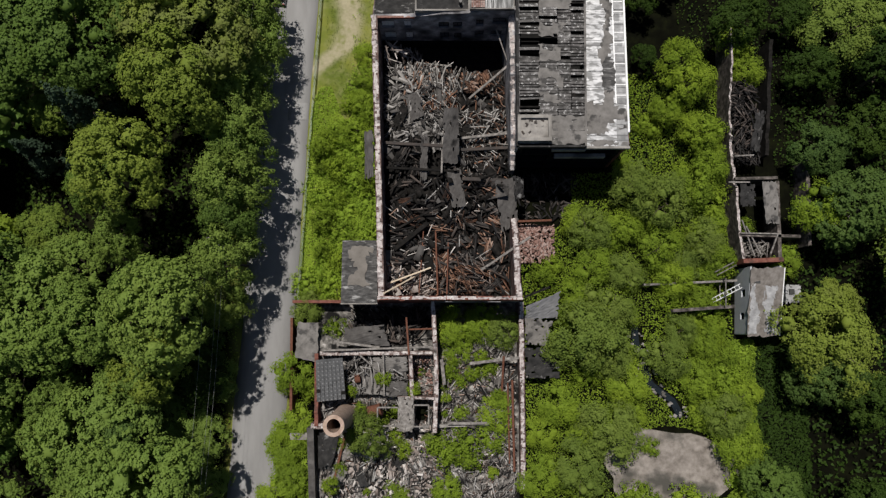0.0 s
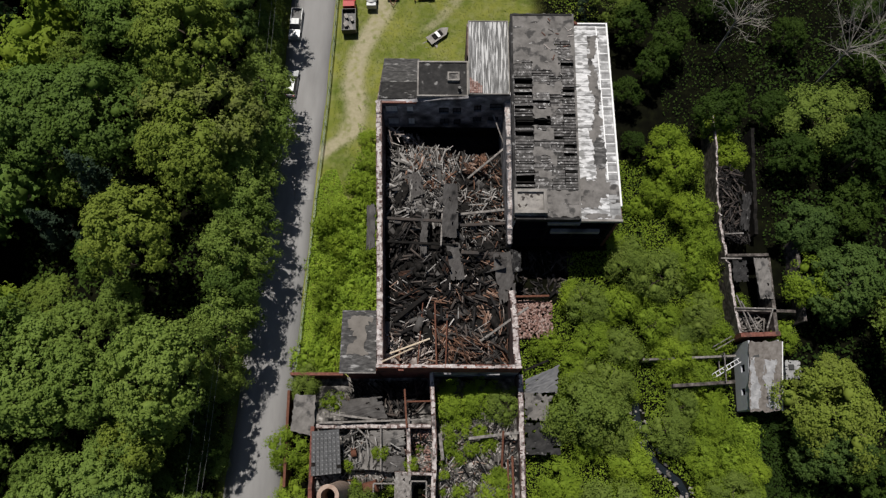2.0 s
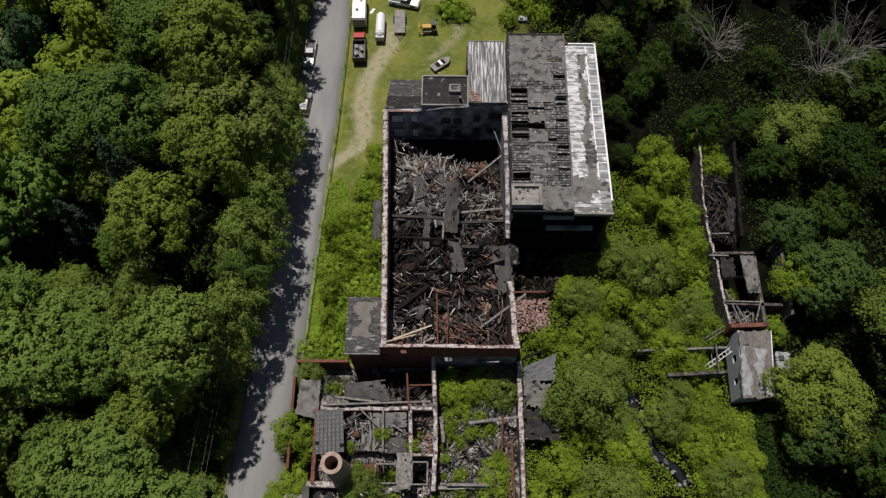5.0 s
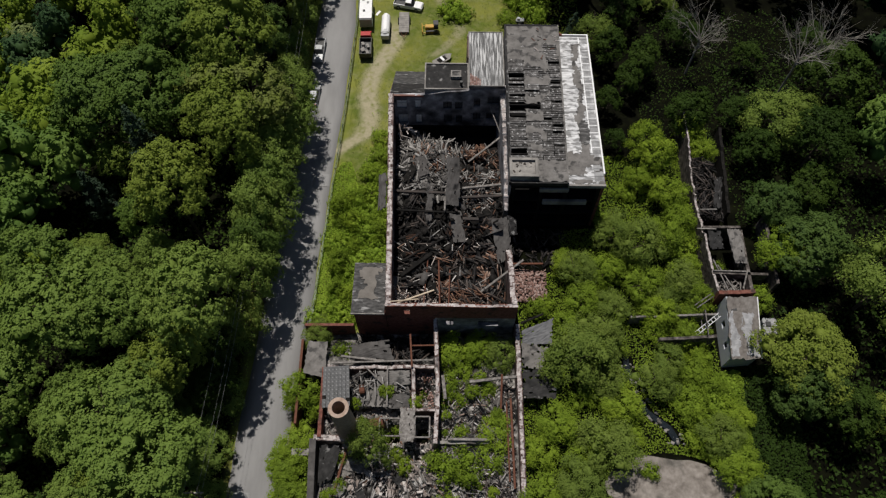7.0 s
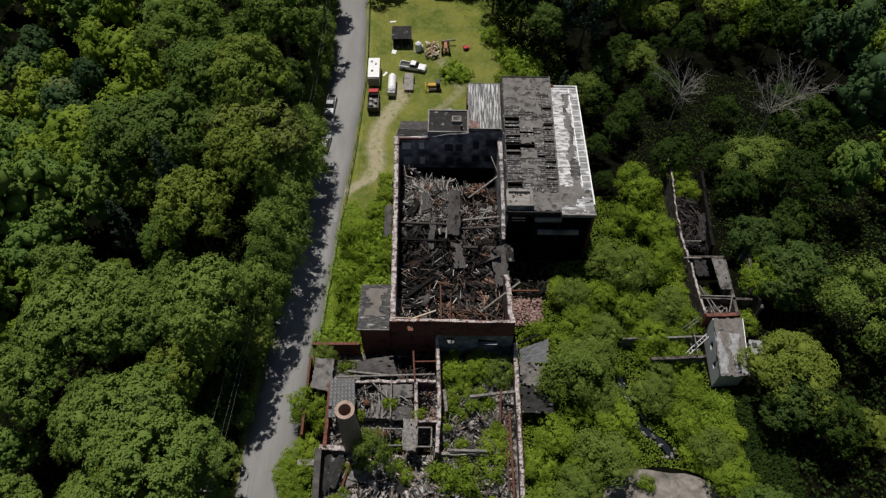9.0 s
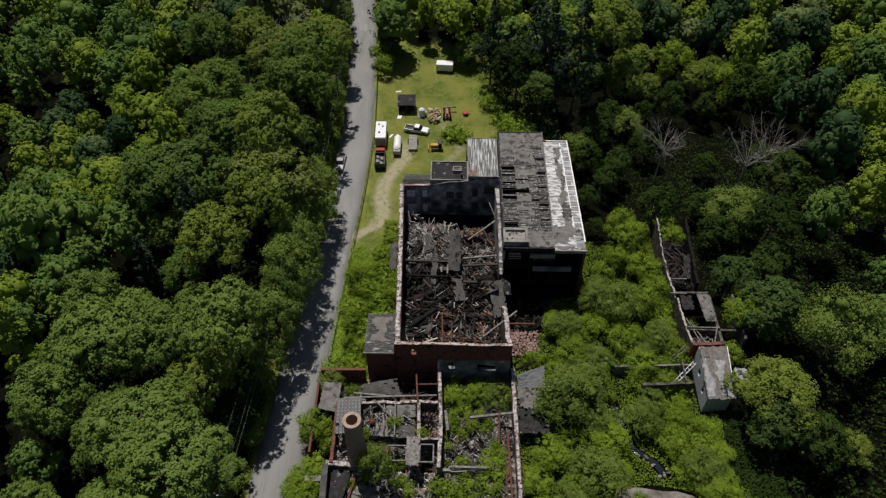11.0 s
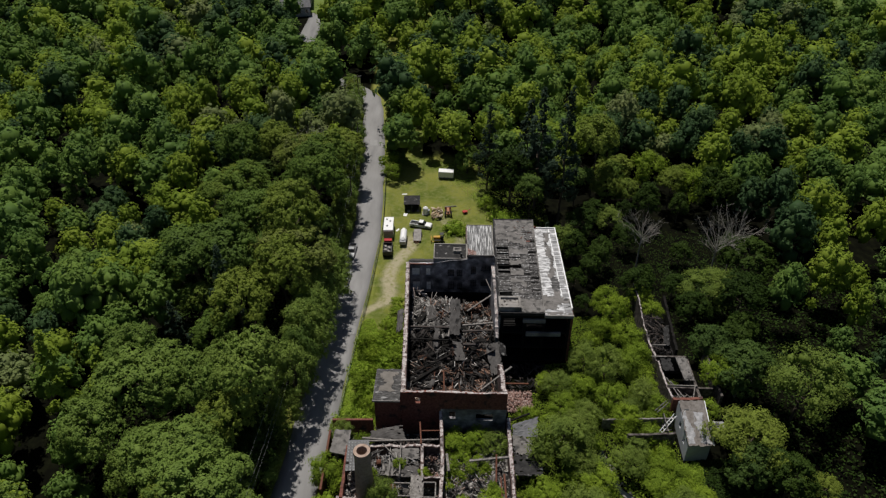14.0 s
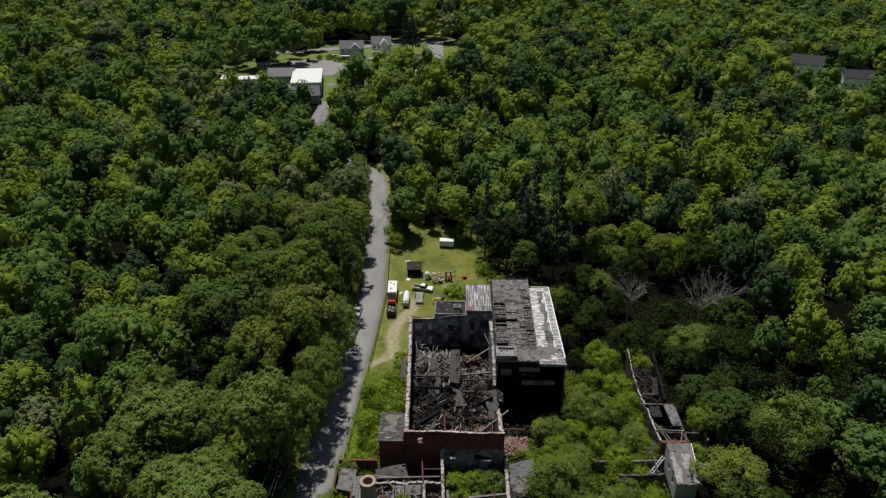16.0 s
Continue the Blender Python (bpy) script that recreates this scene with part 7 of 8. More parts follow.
for key, i, x, y, s, g, tall in [
    # over the low ruin
    ("olive", 0, -10.0, -13.6, 0.92, "", 1.6), ("young", 1, 1.6, 0.6, 1.0, "", 0.75), ("young", 2, 5.0, 1.4, 0.95, "", 0.8), ("olive", 1, 8.2, 0.4, 0.85, "", 0.85), ("young", 3, 2.2, -2.6, 0.7, "", 0.8),
    ("shrub", 0, 1.2, -6.4, 1.1, "", 1.4), ("shrub", 1, 5.8, -5.4, 1.0, "", 1.4), ("young", 0, 7.1, -11.0, 0.85, "", 0.75), ("shrub", 2, 6.6, -14.2, 1.4, "", 1), ("olive", 2, -1.2, -14.8, 0.55, "", 0.7),
    ("shrub", 3, 0.6, -16.0, 1.6, "", 1.2), ("shrub", 1, 3.1, -15.6, 1.6, "", 1.2), ("young", 1, -6.2, -22.0, 0.7, "", 0.7), ("young", 2, 0.4, -21.5, 0.8, "", 0.7), ("shrub", 0, -12.0, -6.5, 0.7, "", 2.0), ("shrub", 2, -3.0, -5.4, 0.5, "", 1.6),
    # by the road
    ("olive", 0, -18.7, 3.3, 0.72, "", 0.95), ("shrub", 1, -14.8, 0.4, 1.0, "", 2.0), ("young", 3, -20.6, -5.6, 1.0, "", 0.85), ("shrub", 2, -18.2, -7.6, 1.0, "", 1.6), ("young", 0, -20.2, -12.6, 0.95, "", 0.6),
    ("young", 1, -21.6, -16.0, 0.95, "", 0.6), ("young", 2, -20.6, -19.6, 0.9, "", 0.6), ("young", 3, -22.8, -22.0, 0.9, "", 0.6), ("shrub", 0, -19.6, -13.6, 1.2, "", 1.2), ("young", 0, -21.5, -26.5, 1.0, "", 0.7),
    # between the ruins
    ("olive", 2, 19.4, -0.6, 1.57, "", 0.85), ("olive", 0, 22.8, 2.8, 1.08, "", 1), ("shrub", 3, 14.0, 8.1, 1.01, "", 1.4), ("shrub", 0, 15.4, 9.4, 0.84, "", 1), ("young", 1, 18.6, 15.6, 0.76, "", 0.9), ("young", 2, 20.9, 9.0, 1.05, "", 0.8),
    ("olive", 1, 30.2, 18.0, 1.26, "", 1), ("olive", 2, 26.6, 20.2, 1.09, "", 1), ("young", 3, 32.6, 7.4, 0.88, "", 0.9), ("olive", 0, 25.4, 8.2, 0.84, "", 0.8), ("young", 0, 30.0, 12.0, 1.01, "", 0.9), ("young", 1, 35.0, 20.0, 1.09, "", 1),
    ("young", 2, 34.8, 34.8, 1.18, "", 1.1), ("young", 3, 33.6, 38.4, 1.09, "", 1.2), ("young", 0, 36.6, 28.0, 1.01, "", 1.0), ("young", 1, 16.0, -9.8, 1.03, "", 0.8), ("olive", 2, 22.6, -13.3, 1.35, "", 0.75),
    ("young", 3, 13.4, -13.5, 0.85, "", 0.7), ("olive", 0, 18.6, -18.4, 1.17, "", 0.7), ("young", 0, 13.4, -19.5, 0.99, "", 0.7), ("young", 1, 25.4, -6.8, 1.08, "", 0.75), 
    ("olive", 1, 20.4, 14.0, 1.01, "", 0.9), ("young", 0, 24.6, 14.6, 0.92, "", 0.9), ("olive", 2, 36.4, 12.6, 0.92, "", 0.9), ("young", 1, 37.6, 8.2, 0.63, "", 0.8), ("olive", 0, 33.6, 9.8, 0.76, "", 0.8), ("young", 2, 37.4, 23.2, 0.92, "", 1),
    ("young", 1, 32.0, 31.5, 0.84, "", 1), ("young", 1, 18.6, 5.4, 0.76, "", 0.8), ("olive", 1, 23.0, -3.4, 0.99, "", 0.8), ("young", 0, 19.0, -14.2, 0.81, "", 0.7), ("young", 3, 26.0, -11.4, 0.72, "", 0.65),
    ("olive", 0, 30.4, -3.2, 0.95, "", 0.85), ("young", 4, 35.2, -6.6, 0.99, "", 0.75), ("olive", 3, 38.6, -11.2, 0.99, "", 0.8), ("young", 1, 36.8, -1.6, 0.77, "", 0.8), ("young", 2, 40.2, -15.2, 1.08, "", 0.75), ("olive", 3, 33.0, 0.4, 0.72, "", 0.8), 
    # east row and beyond
    ("young", 0, 48.0, 9.6, 0.8, "", 0.8), ("shrub", 1, 42.6, 14.6, 0.9, "", 1.8), ("oak_low", 0, 52.5, 25.5, 0.85, "", 0.8), ("oak_low", 1, 50.6, -6.0, 0.9, "", 0.95), ("oak_low", 2, 52.6, 3.6, 0.8, "", 0.8), ("young", 1, 52.0, 16.8, 1.3, "", 1),
    ("young", 2, 43.6, 37.6, 0.9, "", 0.9), ("young", 3, 42.0, 41.5, 1.0, "", 1), ("oak_low", 2, 44.0, -20.6, 0.8, "", 0.75), ("young", 0, 41.8, -8.4, 0.7, "", 0.6), ("young", 1, 38.4, 0.8, 0.5, "", 0.8), ("young", 2, 36.4, 4.8, 0.7, "", 0.8),
    # yard
    ("vine", 0, 15.2, 76, 1.8, "", 1.5), ("vine", 1, 12.6, 79, 1.6, "", 1.4), ("vine", 2, 1.0, 73.6, 1.5, "", 1.3), ("vine", 0, 3.0, 72.4, 1.2, "", 1.2), ("vine", 1, -0.4, 74.8, 0.9, "", 1.2), ("vine", 0, 17.6, 73.2, 1.6, "", 1.4), ("pine", 0, 23.6, 64.8, 0.62, "", 0.8), ("olive", 1, 27.6, 64.0, 1.2, "", 1.0),
    ("young", 1, -11.6, 40.6, 0.6, "", 0.75), ("young", 2, -11.5, 37.0, 0.65, "", 0.7), ("young", 3, -11.8, 33.6, 0.6, "", 0.6), ("oak_low", 1, 4.6, 104.5, 0.8, "", 0.9), ("young", 0, -17.4, 99.5, 1.0, "", 0.9), ("young", 1, -18.2, 105, 1.1, "", 0.9), ("shrub", 3, 9.6, 85.0, 1.5, "", 1), ("shrub", 2, 11.6, 71.0, 1.2, "", 1),
]:
    plant(key, i, x, y, s, 1.7 * x + y, tall=tall, group=g or "saplings and shrubs among the ruins")

rng_v = np.random.default_rng(8)
for yy in np.arange(6, 36, 2.1):
    for xx in np.arange(-19.0, -10.2, 2.1):
        x, y = xx + rng_v.uniform(-0.8, 0.8), yy + rng_v.uniform(-0.8, 0.8)
        if x < float(road_x(y)) + 5.2 or (x > -14.4 and y < 13.2) or (y > 30 and -17 < x < -13.5):
            continue
        plant("vine" if rng_v.random() < 0.7 else "shrub", int(rng_v.integers(0, 4)), x, y, rng_v.uniform(0.5, 1.35), rng_v.uniform(0, 6.28), group="vines beside the hall", tall=rng_v.uniform(0.8, 1.6))
for k in range(24):
    x, y = rng_v.uniform(36, 43.0), rng_v.uniform(-21, -2)
    if ((x - 32.3) / 9.4) ** 2 + ((y + 20) / 7) ** 2 > 1 and not (39 < x < 47 and y > -2.5):
        plant("vine" if rng_v.random() < 0.6 else "shrub", int(rng_v.integers(0, 4)), x, y, rng_v.uniform(0.9, 1.4), rng_v.uniform(0, 6.28), group="vines over the bank")
for k in range(60):
    x, y = rng_v.uniform(16.5, 39), rng_v.uniform(-24, 34)
    if (((x - 31.4) / 10.8) ** 2 + ((y + 18.9) / 7.0) ** 2 > 1) and abs(x - float(np.interp(-y, [-1.7, -1.6, 1.4, 4.2, 7.2, 9.5, 11.6, 11.7], [900, 27.0, 27.2, 27.8, 29.1, 32.1, 33.2, 900]))) > 2.4 and not (x < 25.5 and y > 20):
        plant("shrub", int(rng_v.integers(0, 4)), x, y, rng_v.uniform(0.8, 1.5), rng_v.uniform(0, 6.28), group="shrubs between the ruins")


for k in range(30):
    x, y = (rng_v.uniform(0.2, 9.8), rng_v.uniform(-22, 0)) if k % 2 else (rng_v.uniform(-16, -2), rng_v.uniform(-23, -3.2))
    plant("shrub" if k % 3 else "young", k, x, y, rng_v.uniform(0.3, 0.75) * (1.0 if k % 3 else 0.55), rng_v.uniform(0, 6.28), z=float(low_z(np.array(x), np.array(y))) - 0.1, group="weeds in the low ruin", tall=rng_v.uniform(0.9, 1.5))


def dead_tree(x, y, h, seed):
    rng = np.random.default_rng(seed)
    root = thing("dead_tree", "bare grey dead tree with branching limbs", "tree", Matrix.Translation((x, y, float(ground_z(x, y)))), "dead trees")
    bm = bm_new()
    tube(bm, (0, 0, -0.3), (0, 0, h * 0.55), 0.2, 0.12, 7)
    part("trunk", bm, M_DEAD, root)
    for k in range(16):
        bm = bm_new()
        a, z = k * 2.4, h * (0.4 + 0.15 * rng.random())
        ln = h * rng.uniform(0.3, 0.5)
        p0 = Vector((0, 0, z))
        d = Vector((math.cos(a), math.sin(a), rng.uniform(0.7, 1.8))).normalized()
        p1 = p0 + d * ln * 0.5
        p2 = p1 + (d + Vector(rng.normal(size=3)) * 0.3).normalized() * ln * 0.5
        tube(bm, p0, p1, 0.07, 0.045, 5)
        tube(bm, p1, p2, 0.045, 0.02, 4)
        for _ in range(15):
            s = p1.lerp(p2, rng.random())
            tube(bm, s, s + (d + Vector(rng.normal(size=3)) * 0.7).normalized() * ln * rng.uniform(0.12, 0.42), 0.025, 0.008, 3)
        part("limb", bm, M_DEAD, root)


for x, y, h, s in [(60.5, 52, 19, 1), (45, 58, 17, 2), (66, 56, 18, 3), (-40, 96, 19, 4), (55, 15, 9, 5)]:
    dead_tree(x, y, h, s)

# saplings in the dark leaves, shade already in their colour
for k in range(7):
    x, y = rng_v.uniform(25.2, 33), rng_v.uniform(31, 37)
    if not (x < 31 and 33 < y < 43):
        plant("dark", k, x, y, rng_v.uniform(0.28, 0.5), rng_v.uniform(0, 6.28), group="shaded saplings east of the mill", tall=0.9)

for k in range(13):
    y = 9.0 + k * 1.55
    plant("young" if k % 3 else "shrub", k, 37.9 + 0.7 * math.sin(k * 1.7), y, 0.62 + 0.2 * math.sin(k * 2.3) + (0.9 if k % 3 == 0 else 0), k * 1.3, group="saplings along the east wall", tall=0.95)
for x, y in [(28.6, -15.6), (33.5, -23.4), (26.2, -22.6), (28.4, -24.2), (35.6, -24.0)]:
    plant("shrub", int(x), x, y, 0.75 if y > -18 else 1.5, x, group="shrubs round the slab", z=-6.4)
undergrowth("grass", 48, 60000, (-17.5, 24, 34, 110, lambda x, y: (x < yard_east(y)) & (x > road_x(y) + 4.4) & ~((x > -9.6) & (x < 24) & (y < 54)) & (np.abs(x - np.interp(y, [38, 40.5, 42.3, 46.4, 52, 56.4, 62, 66, 74, 75], [-20, -17.3, -15, -13.9, -14.6, -14, -11.9, -10.3, -10.6, 99])) > 1.4)), 0.07, 0.1, leaf_mat("grass_blades", [(0.09, 0.125, 0.025), (0.14, 0.165, 0.04), (0.18, 0.19, 0.07)], 0.3, island=0.25), "rough mown grass in the yard")

# ---- vehicles and things in the yard ----


def wheel_set(parent, xs, ys, r, w, rim=True):
    for x in xs:
        for y in ys:
            bm = bm_new()
            tube(bm, (x, y - w / 2, r), (x, y + w / 2, r), r, r, 14)
            wh = part("wheel", bm, M_TYRE, parent)
            if rim:
                s = 1 if y > 0 else -1
                bm = bm_new()
                tube(bm, (x, y + s * (w / 2 - 0.02), r), (x, y + s * (w / 2 + 0.02), r), r * 0.58, r * 0.5, 10)
                part("rim", bm, M_GREYMETAL, wh)


def profile(bm, pts, w, inset=0.0):
    """A body from a side outline (x, z), w wide, its upper edge drawn in."""
    zs = [p[1] for p in pts]
    lo, hi = min(zs), max(zs)
    prism(bm, [(x, -w / 2 + inset * (z - lo) / (hi - lo), z) for x, z in pts], [(x, w / 2 - inset * (z - lo) / (hi - lo), z) for x, z in pts])


def at(x, y, deg, z=None):
    return Matrix.LocRotScale((x, y, (float(ground_z(x, y)) if z is None else z)), Euler((0, 0, radians(deg))), None)


def pickup(x, y, deg, paint, label, z=None):
    c = thing("pickup_truck", label, "pickup", at(x, y, deg, z))
    one("body", paint, c, "", lambda bm: (profile(bm, [(-2.85, 0.45), (2.8, 0.45), (2.85, 0.8), (2.7, 1.02), (1.25, 1.12), (-0.55, 1.12), (-0.55, 0.62), (-2.7, 0.62), (-2.85, 0.62)], 1.95, 0.06)))
    one("bed_side", paint, c, "", lambda bm: bx(bm, -2.85, -0.55, 0.8, 0.96, 0.55, 1.15, 0.02))
    one("bed_side", paint, c, "", lambda bm: bx(bm, -2.85, -0.55, -0.96, -0.8, 0.55, 1.15, 0.02))
    one("tailgate", paint, c, "", lambda bm: bx(bm, -2.9, -2.82, -0.8, 0.8, 0.55, 1.12, 0.02))
    one("bed_floor", M_BLACK, c, "dark bed liner", lambda bm: bx(bm, -2.8, -0.57, -0.79, 0.79, 0.63, 0.7))
    cab = one("cab", M_GLASS, c, "dark glazed cab", lambda bm: profile(bm, [(-0.55, 1.1), (1.3, 1.1), (0.65, 1.72), (-0.42, 1.74)], 1.8, 0.18))
    one("roof", paint, cab, "", lambda bm: bx(bm, -0.46, 0.68, -0.72, 0.72, 1.7, 1.79, 0.03))
    one("bumper", M_GREYMETAL, c, "", lambda bm: bx(bm, 2.8, 2.95, -0.95, 0.95, 0.42, 0.66, 0.03))
    one("bumper", M_GREYMETAL, c, "", lambda bm: bx(bm, -3.0, -2.88, -0.9, 0.9, 0.42, 0.6, 0.03))
    for s in (-0.7, 0.7):
        one("headlight", M_WHITE, c, "", lambda bm: bx(bm, 2.78, 2.88, s - 0.18, s + 0.18, 0.72, 0.92, 0.02))
    wheel_set(c, (-1.85, 1.8), (-0.88, 0.88), 0.4, 0.26)
    return c


def suv(x, y, deg, paint, label, z=None):
    c = thing("car", label, "car", at(x, y, deg, z))
    one("body", paint, c, "", lambda bm: profile(bm, [(-2.3, 0.35), (2.25, 0.35), (2.35, 0.62), (2.2, 0.88), (1.1, 1.02), (-2.2, 1.04), (-2.35, 0.8)], 1.86, 0.08))
    g = one("glasshouse", M_GLASS, c, "dark windows", lambda bm: profile(bm, [(-2.2, 1.0), (1.2, 1.0), (0.35, 1.55), (-1.85, 1.58)], 1.74, 0.2))
    one("roof", paint, g, "", lambda bm: bx(bm, -1.8, 0.35, -0.64, 0.64, 1.54, 1.62, 0.03))
    for s in (-0.62, 0.62):
        one("headlight", M_WHITE, c, "", lambda bm: bx(bm, 2.2, 2.34, s - 0.2, s + 0.2, 0.66, 0.82, 0.02))
        one("tail_light", M_RED, c, "", lambda bm: bx(bm, -2.38, -2.26, s - 0.15, s + 0.15, 0.75, 0.98, 0.02))
    wheel_set(c, (-1.4, 1.42), (-0.84, 0.84), 0.35, 0.24)
    return c


suv(-24.4, 51.2, 86, M_SILVER, "silver estate car with dark windows on the road")
pickup(-24.6, 62.6, -92, M_SILVER, "grey pickup truck driving on the road")
pickup(-7.9, 75.2, -13, M_WHITE, "silver pickup truck with a white roof parked on grass")

camper = thing("camper_trailer", "white box travel trailer parked by the fence", "trailer", at(-16.1, 72.3, 92))
one("body", M_WHITE, camper, "", lambda bm: profile(bm, [(-3.3, 0.6), (3.0, 0.6), (3.3, 1.2), (3.1, 2.75), (-3.2, 2.85), (-3.3, 2.2)], 2.5, 0.04))
one("front_panel", M_GREYMETAL, camper, "grey end panel", lambda bm: bx(bm, -3.38, -3.3, -1.2, 1.2, 0.7, 2.6, 0.02))
for k, (a, b) in enumerate(((-1.2, 0.3), (1.1, -0.4), (1.9, 0.5))):
    one("roof_vent", M_GREYMETAL if k else M_BLACK, camper, "roof vent", lambda bm: bx(bm, a - 0.25, a + 0.25, b - 0.22, b + 0.22, 2.78, 2.95, 0.03))
for x, w in ((-1.6, 1.0), (1.2, 1.2)):
    one("window", M_GLASS, camper, "", lambda bm: bx(bm, x - w / 2, x + w / 2, -1.27, -1.2, 1.5, 2.2))
one("hitch", M_BLACK, camper, "", lambda bm: (beam(bm, (3.1, 0.5, 0.55), (4.2, 0, 0.5), 0.1, 0.12), beam(bm, (3.1, -0.5, 0.55), (4.2, 0, 0.5), 0.1, 0.12)))
wheel_set(camper, (-0.5, 0.4), (-1.1, 1.1), 0.34, 0.22)

dump = thing("dump_truck", "black dump truck with a red cab and a loaded bed", "truck", at(-15.7, 64.0, 92))
one("chassis", M_BLACK, dump, "", lambda bm: bx(bm, -3.2, 3.1, -0.5, 0.5, 0.6, 0.9))
one("cab", M_RED, dump, "red cab", lambda bm: profile(bm, [(1.0, 0.7), (3.0, 0.7), (3.1, 1.4), (2.5, 1.55), (2.1, 2.3), (1.05, 2.35)], 2.1, 0.1))
one("windscreen", M_GLASS, dump, "", lambda bm: prism(bm, [(2.52, -0.85, 1.58), (2.52, 0.85, 1.58), (2.15, 0.8, 2.2), (2.15, -0.8, 2.2)], [(2.58, -0.85, 1.6), (2.58, 0.85, 1.6), (2.2, 0.8, 2.24), (2.2, -0.8, 2.24)]))
bed = rim("bed", -3.3, 0.8, -1.15, 1.15, 0.95, 2.0, 0.1, M_BLACK, dump, "black open dump bed")
one("floor", M_BLACK, bed, "", lambda bm: bx(bm, -3.2, 0.7, -1.05, 1.05, 0.95, 1.2))
one("load", M_CONCRETE, dump, "pale rubble in the bed", lambda bm: [beam(bm, (a, b, 1.45 + 0.1 * k), (a + 0.9, b + 0.35, 1.6), 0.5, 0.22) for k, (a, b) in enumerate(((-2.9, -0.5), (-2.2, 0.2), (-1.4, -0.6), (-0.9, 0.3), (-2.6, 0.4)))])
wheel_set(dump, (-2.4, -1.4, 2.1), (-0.95, 0.95), 0.5, 0.34)

tank = thing("tank_trailer", "white tank trailer standing on the grass", "trailer", at(-12.1, 68.8, 90))
one("tank", M_WHITE, tank, "", lambda bm: [tube(bm, (a, 0, 1.35), (b, 0, 1.35), r0, r1, 18) for a, b, r0, r1 in ((-2.6, -2.2, 0.5, 0.85), (-2.2, 2.2, 0.85, 0.85), (2.2, 2.7, 0.85, 0.5))])
one("walkway", M_WHITE, tank, "", lambda bm: bx(bm, -2.0, 2.3, -0.3, 0.3, 2.15, 2.28, 0.02))
one("frame", M_BLACK, tank, "", lambda bm: bx(bm, -2.5, 3.6, -0.45, 0.45, 0.4, 0.55))
one("locker", M_SILVER, tank, "grey locker at the end", lambda bm: bx(bm, -3.1, -2.4, -0.8, 0.8, 0.6, 1.6, 0.04))
wheel_set(tank, (-1.2, -0.3), (-0.85, 0.85), 0.38, 0.25)

flat = thing("flat_trailer", "low flatbed trailer with a grey plank deck", "trailer", at(-8.6, 70.4, 91))
deck = one("deck", M_BLACK, flat, "", lambda bm: bx(bm, -2.7, 2.7, -1.0, 1.0, 0.5, 0.6))
for k in range(9):
    one("plank", M_CONCRETE, deck, "", lambda bm: bx(bm, -2.68 + k * 0.6, -2.11 + k * 0.6, -0.98, 0.98, 0.6, 0.66))
one("hitch", M_RUST, flat, "rusty drawbar", lambda bm: (beam(bm, (-2.7, 0.6, 0.55), (-3.9, 0, 0.5), 0.1, 0.1), beam(bm, (-2.7, -0.6, 0.55), (-3.9, 0, 0.5), 0.1, 0.1)))
wheel_set(flat, (0.3, 1.1), (-1.12, 1.12), 0.33, 0.2)

dozer = thing("bulldozer", "small yellow tracked bulldozer", "bulldozer", at(-3.1, 68.8, 4))
for s in (-0.75, 0.75):
    tr_ = one("track", M_BLACK, dozer, "black crawler track", lambda bm: profile(bm, [(-1.3, 0.25), (-1.05, 0.0), (1.05, 0.0), (1.3, 0.25), (1.1, 0.75), (-1.1, 0.75)], 0.4))
    for v in tr_.data.vertices:
        v.co.y += s
one("engine_cover", M_YELLOW, dozer, "", lambda bm: bx(bm, -1.3, 0.5, -0.45, 0.45, 0.6, 1.35, 0.06))
one("cab", M_BLACK, dozer, "dark canopy", lambda bm: ([beam(bm, (a, b, 0.9), (a, b, 2.1), 0.08, 0.08) for a in (0.4, 1.2) for b in (-0.5, 0.5)], bx(bm, 0.3, 1.3, -0.6, 0.6, 2.05, 2.15, 0.03), bx(bm, 0.5, 1.2, -0.4, 0.4, 0.7, 1.2)))
one("blade", M_YELLOW, dozer, "yellow blade", lambda bm: bx(bm, -1.95, -1.8, -1.15, 1.15, 0.1, 0.95, 0.04))
for s in (-0.95, 0.95):
    one("push_arm", M_YELLOW, dozer, "", lambda bm: beam(bm, (-1.8, s, 0.4), (0.2, s, 0.45), 0.12, 0.14))

shack = thing("lean_to", "dark open-fronted shelter with a black roof", "shelter", at(-10.7, 84.3, 2))
one("roof", M_TAR, shack, "black felt roof", lambda bm: prism(bm, [(-2.2, -1.9, 2.35), (2.2, -1.9, 2.35), (2.2, 1.9, 2.9), (-2.2, 1.9, 2.9)], [(-2.2, -1.9, 2.47), (2.2, -1.9, 2.47), (2.2, 1.9, 3.02), (-2.2, 1.9, 3.02)]))
one("back_wall", M_DARK, shack, "", lambda bm: bx(bm, -2.0, 2.0, 1.6, 1.7, 0, 2.8))
for s in (-2.0, 1.9):
    one("side_wall", M_DARK, shack, "", lambda bm: bx(bm, s, s + 0.1, -1.6, 1.6, 0, 2.4))
for s in (-1.9, 0, 1.9):
    one("post", M_WOOD_GREY, shack, "", lambda bm: bx(bm, s - 0.06, s + 0.06, -1.75, -1.63, 0, 2.38))
for i, (x, y, s) in enumerate([(-10.2, 82.6, 0.7), (-9.2, 82.8, 0.5), (-11.6, 82.6, 0.6)]):
    bm = bm_new()
    bx(bm, -s / 2, s / 2, -s / 2, s / 2, 0, s * 0.8, 0.05)
    ob = tagged(part("crate", bm, M_GREYMETAL if i else M_BLACK, None, "grey crate stored under the shelter"), "", "crate")
    ob.matrix_world = at(x, y, 20 * i)
